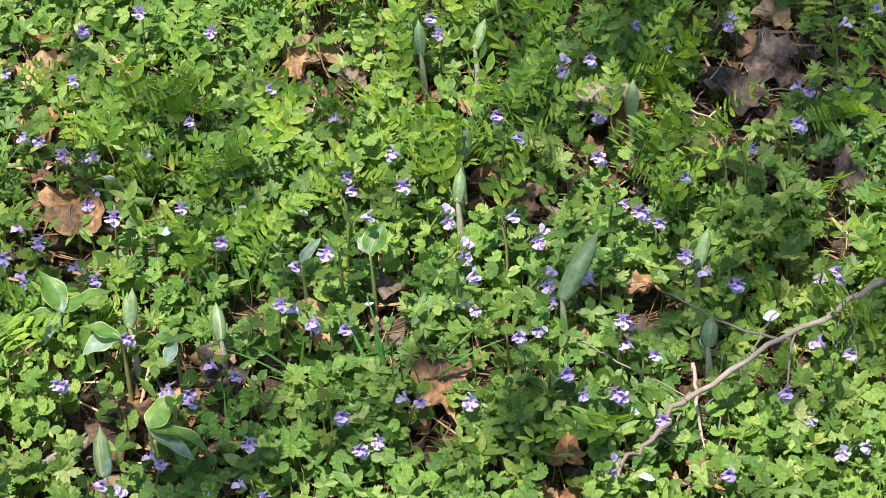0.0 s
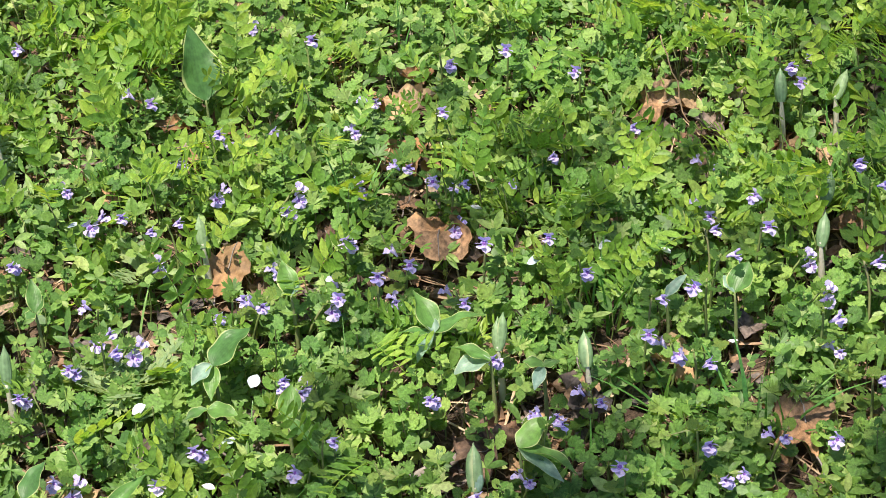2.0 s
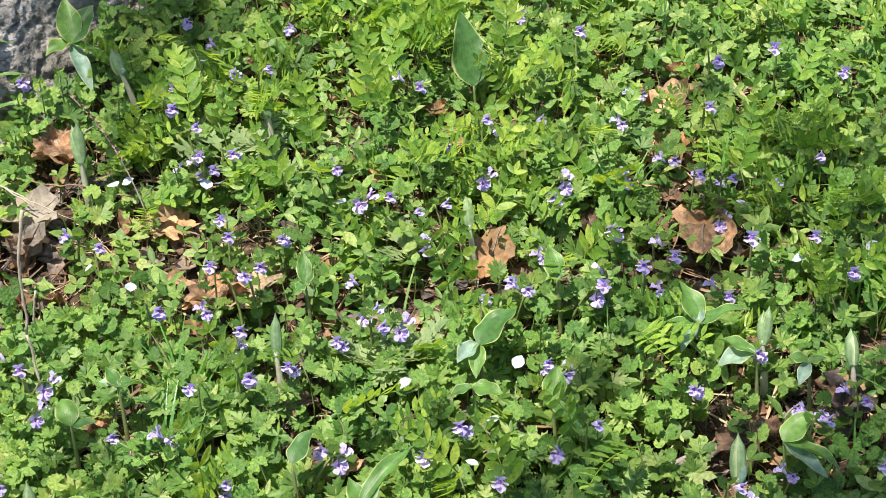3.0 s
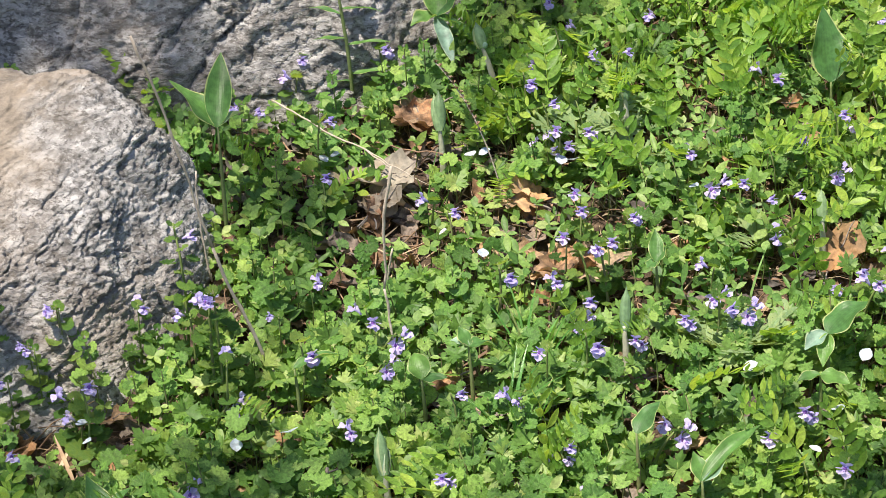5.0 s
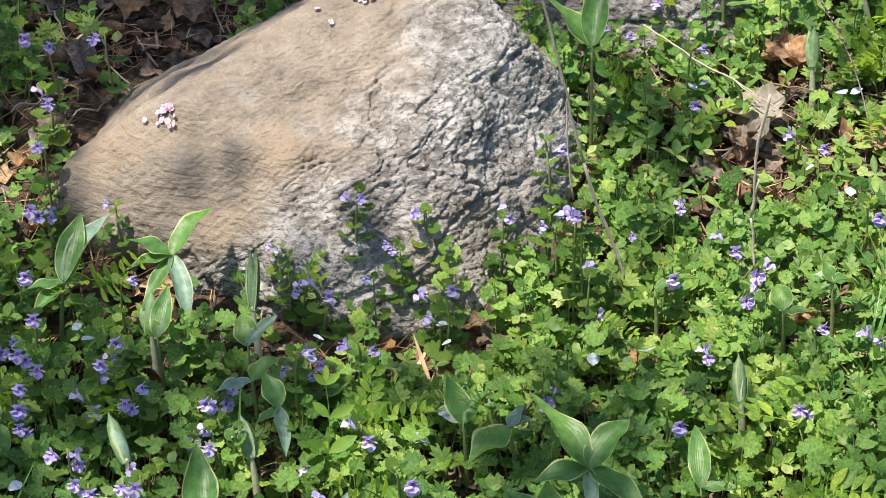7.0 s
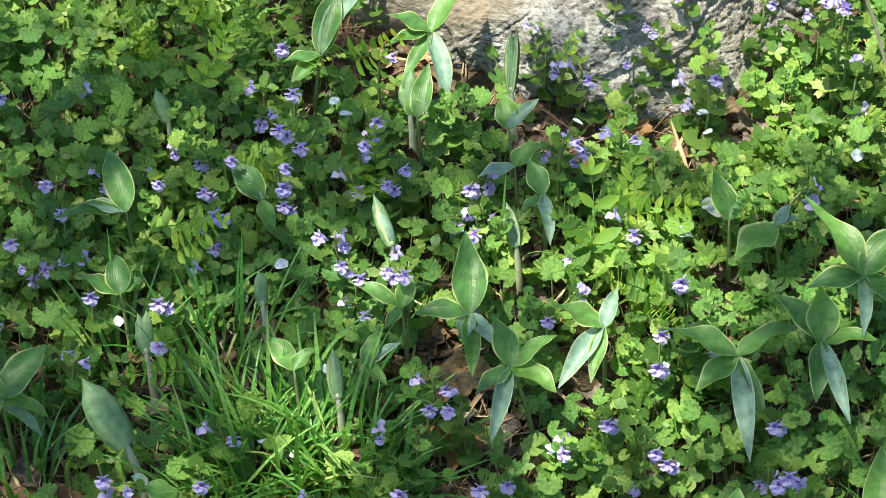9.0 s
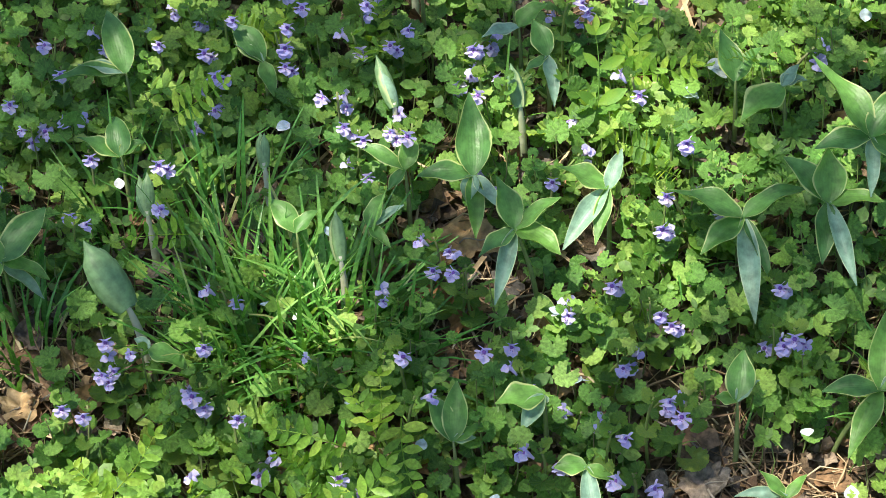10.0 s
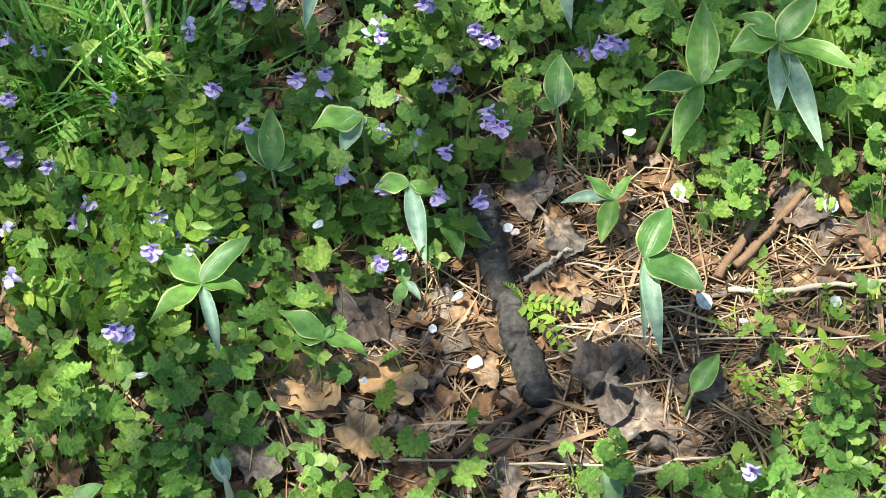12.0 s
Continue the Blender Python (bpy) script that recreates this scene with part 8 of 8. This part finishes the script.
def fallen_branch(a, b, r):
    """A broken length of branch with cracked bark and a clean broken end."""
    a, b = np.array(a), np.array(b)
    n, sides = 90, 30
    P = crooked(a, b, 0.0007, 5, n)
    s = np.linspace(0, 1, n)
    V, T, UV = tube(P, 0.86 * r * np.interp(s, [0, 0.25, 0.75, 1], [0.72, 0.92, 0.95, 1.08]), sides)
    for i in range(n * sides):
        c = P[i // sides]
        d = V[i] - c
        q = Vector(V[i].tolist())
        k = 0.07 * noise.fractal(q * 190, 0.7, 2.0, 4) - 0.09 * max(0, 1 - abs(noise.noise(q * 95)) / 0.07) - 0.06 * max(0, noise.noise(q * 45) - 0.1)
        V[i] = c + d * (1 + k)
    ob = tagged(new("fallen_branch", mesh_of("fallen_branch", V, T, UV, [BARK])), "short length of dark lichened branch lying on the litter", "branch")
    for u, side in ((0.12, 0.9), (0.62, -0.5)):
        i = int(u * (n - 1))
        d = np.array([0.6 * side, 0.2, 0.7])
        part("knot", mesh_of("knot", *tube([P[i] + d * r * 0.5, P[i] + d * r * 1.25], [r * 0.34, r * 0.2], 8), [BARK]), ob)
    for c in P[::3]:
        clear(c[0], c[1], 0.028, 0.02)
    return ob


fallen_branch(*BRANCH, 0.0150)


def seed_spike(a, b, r, label):
    """A dry flower spike: a thin stalk whose upper part is set with small seeds."""
    P = bent(a, b, (0.006, 0, 0.012), 24)
    h, rng = Heap(), np.random.default_rng(7)
    h.add(tube(P, np.linspace(0.0011, 0.0007, 24), 4))
    ob = tagged(new("seed_spike", h.mesh("seed_spike", [PALE_TWIG])), label, "seed spike")
    seeds = Heap()
    for i in range(9, 24):
        for k in range(5):
            seeds.add(oval_shape(0.6, 0.4, 3), turned(rng.uniform(0, 360), rng.uniform(20, 70), 0, r * 2.2), P[i] + rng.normal(0, 0.0006, 3))
    part("seed_head", seeds.mesh("seed_head", [STRAW]), ob, "dry brown seed head")


seed_spike(*SPIKE, 0.0022, "dry plantain-like seed spike leaning over the seedlings")
seed_spike(*SPIKE_TUFT, 0.0030, "dry bristly grass seed head over the litter")
seed_spike(*SPIKE_SMALL, 0.0016, "small dry brown seed spike")


# ---------------------------------------------------------------- petals strewn on the boulder
def strewn(x, y, count, spread, seed):
    """Petals lying on top of the boulder round a spot."""
    bpy.context.view_layer.update()
    deps, rng = bpy.context.evaluated_depsgraph_get(), np.random.default_rng(seed)
    for _ in range(count):
        px, py = x + rng.normal(0, spread), y + rng.normal(0, spread * 0.6)
        hit, place, normal, _, _, _ = scene.ray_cast(deps, Vector((px, py, 3)), Vector((0, 0, -1)))
        if hit:
            ob = petal(px, py, 0.002, rng.uniform(0.005, 0.0085), rng.uniform(0, 360), 0, True, place.z)
            ob.matrix_basis = Matrix.Translation(place + normal * 0.003) @ normal.to_track_quat("Z", "Y").to_matrix().to_4x4() @ Matrix.Rotation(rng.uniform(0, 6.28), 4, "Z") @ Matrix.Rotation(rng.normal(0, 0.45), 4, "X")


strewn(-1.611, 1.411, 24, 0.0075, 1)
strewn(-1.495, 1.626, 9, 0.011, 2)
strewn(-1.523, 1.588, 2, 0.005, 3)

# ---------------------------------------------------------------- the low carpet between the things
grass_tufts()
ivy_carpet()
herb_carpet()
vetch_carpet()
litter()


# ---------------------------------------------------------------- the tree whose crown shades parts of the bed
def outer_cover():
    """The same low plants going on, more thinly, past the bed."""
    shapes, h, rng = [cut_shape(70 + k) for k in range(4)] + [oval_shape(0.8, 0.1, 3)], Heap(), np.random.default_rng(91)
    X, Y = rng.uniform(-5.5, 3.5, 60000), rng.uniform(-0.2, 6.0, 60000)
    far = off_bed(X, Y)
    ok = (far > 0.62) & ~on_stone(X, Y) & (rng.random(60000) < np.exp(-(far - 0.6) / 1.1)) & (Y > 0.30 - 0.1 * X)
    for x, y, d in list(zip(X[ok], Y[ok], far[ok]))[:8000]:
        h.add(shapes[rng.integers(5)], turned(rng.uniform(0, 360), rng.normal(0, 25), rng.normal(0, 20), rng.uniform(0.022, 0.04) * (1.0 + 0.5 * min(d, 2))), (x, y, float(ground_z(x, y)) + rng.uniform(0.01, 0.06)))
    tagged(new("outer_ground_cover", h.mesh("outer_ground_cover", [IVY])), "thinner green ground ivy spreading over the bank", "ground cover", kind="stuff")


outer_cover()


def shade_tree(foot):
    tree = new("tree", None)
    tagged(tree, "young tree in fresh leaf overhanging the planted bank", "tree")
    rng = np.random.default_rng(77)
    z0 = float(ground_z(*foot))
    P = crooked((foot[0], foot[1], z0 - 0.1), (foot[0] + 0.3, foot[1] - 0.5, z0 + 5.2), 0.03, 3, 14)
    part("trunk", mesh_of("trunk", *tube(P, np.linspace(0.11, 0.04, 14), 12), [BARK]), tree)
    crown = Heap()
    limbs = []
    for x, y, r, cover, high in ((0.46, 2.30, 0.26, 1.3, 4.4), (0.15, 1.80, 0.34, 0.28, 4.2), (0.10, 2.30, 0.2, 0.5, 4.3), (-0.45, 1.62, 0.14, 0.2, 4.2),
                                 (-1.74, 1.12, 0.22, 0.8, 4.0), (-2.03, 1.86, 0.34, 3.2, 4.3), (-1.90, 1.38, 0.14, 0.5, 4.2), (-1.58, 1.02, 0.28, 0.9, 3.9), (-1.34, 1.26, 0.12, 0.7, 4.2),
                                 (-1.24, 0.88, 0.20, 0.65, 4.1), (-1.02, 0.66, 0.22, 0.7, 3.8),
                                 (-0.97, 1.06, 0.17, 0.6, 4.1), (-1.22, 0.54, 0.12, 0.5, 4.0), (-1.08, 0.85, 0.10, 0.4, 4.0), (-1.68, 1.99, 0.17, 2.4, 4.3), (-1.45, 1.97, 0.12, 1.2, 4.3), (-1.02, 1.32, 0.18, 0.6, 4.2), (-1.53, 0.72, 0.12, 0.7, 4.0), (-0.80, 1.18, 0.18, 0.4, 4.2), (-0.72, 0.85, 0.16, 0.6, 3.9), (-1.07, 2.16, 0.12, 0.9, 4.4), (-0.35, 2.05, 0.16, 0.3, 4.3), (-1.56, 2.02, 0.14, 1.2, 4.3), (-1.20, 1.76, 0.10, 0.45, 4.2), (-0.20, 1.64, 0.14, 0.35, 4.2)):
        c = np.array([x, y, float(ground_z(x, y))]) + np.array(TO_SUN) * high
        limbs.append(c)
        for _ in range(int(cover * r * r * 3.14 / 0.0011)):
            p = c + r * 0.62 * np.clip(rng.normal(0, 1, 3), -1.9, 1.9)
            crown.add(oval_shape(0.55, 0.1, 4), turned(rng.uniform(0, 360), rng.normal(0, 30), rng.normal(0, 30), rng.uniform(0.05, 0.085)), p)
    part("crown", crown.mesh("crown", [HERB]), tree, "loose sprays of fresh green leaves")
    joined, left = [P[10]], list(limbs)
    while left:
        gap, i, j = min((float(np.linalg.norm(a - b)), i, j) for i, a in enumerate(joined) for j, b in enumerate(left))
        start, end = joined[i], left.pop(j)
        r = 0.030 if i == 0 else 0.009
        part("limb", mesh_of("limb", *tube(crooked(start, end, 0.02, 20 + len(left), 12), np.linspace(r, 0.006, 12), 7), [BARK]), tree)
        joined.append(end)


shade_tree((-6.2, 2.2))
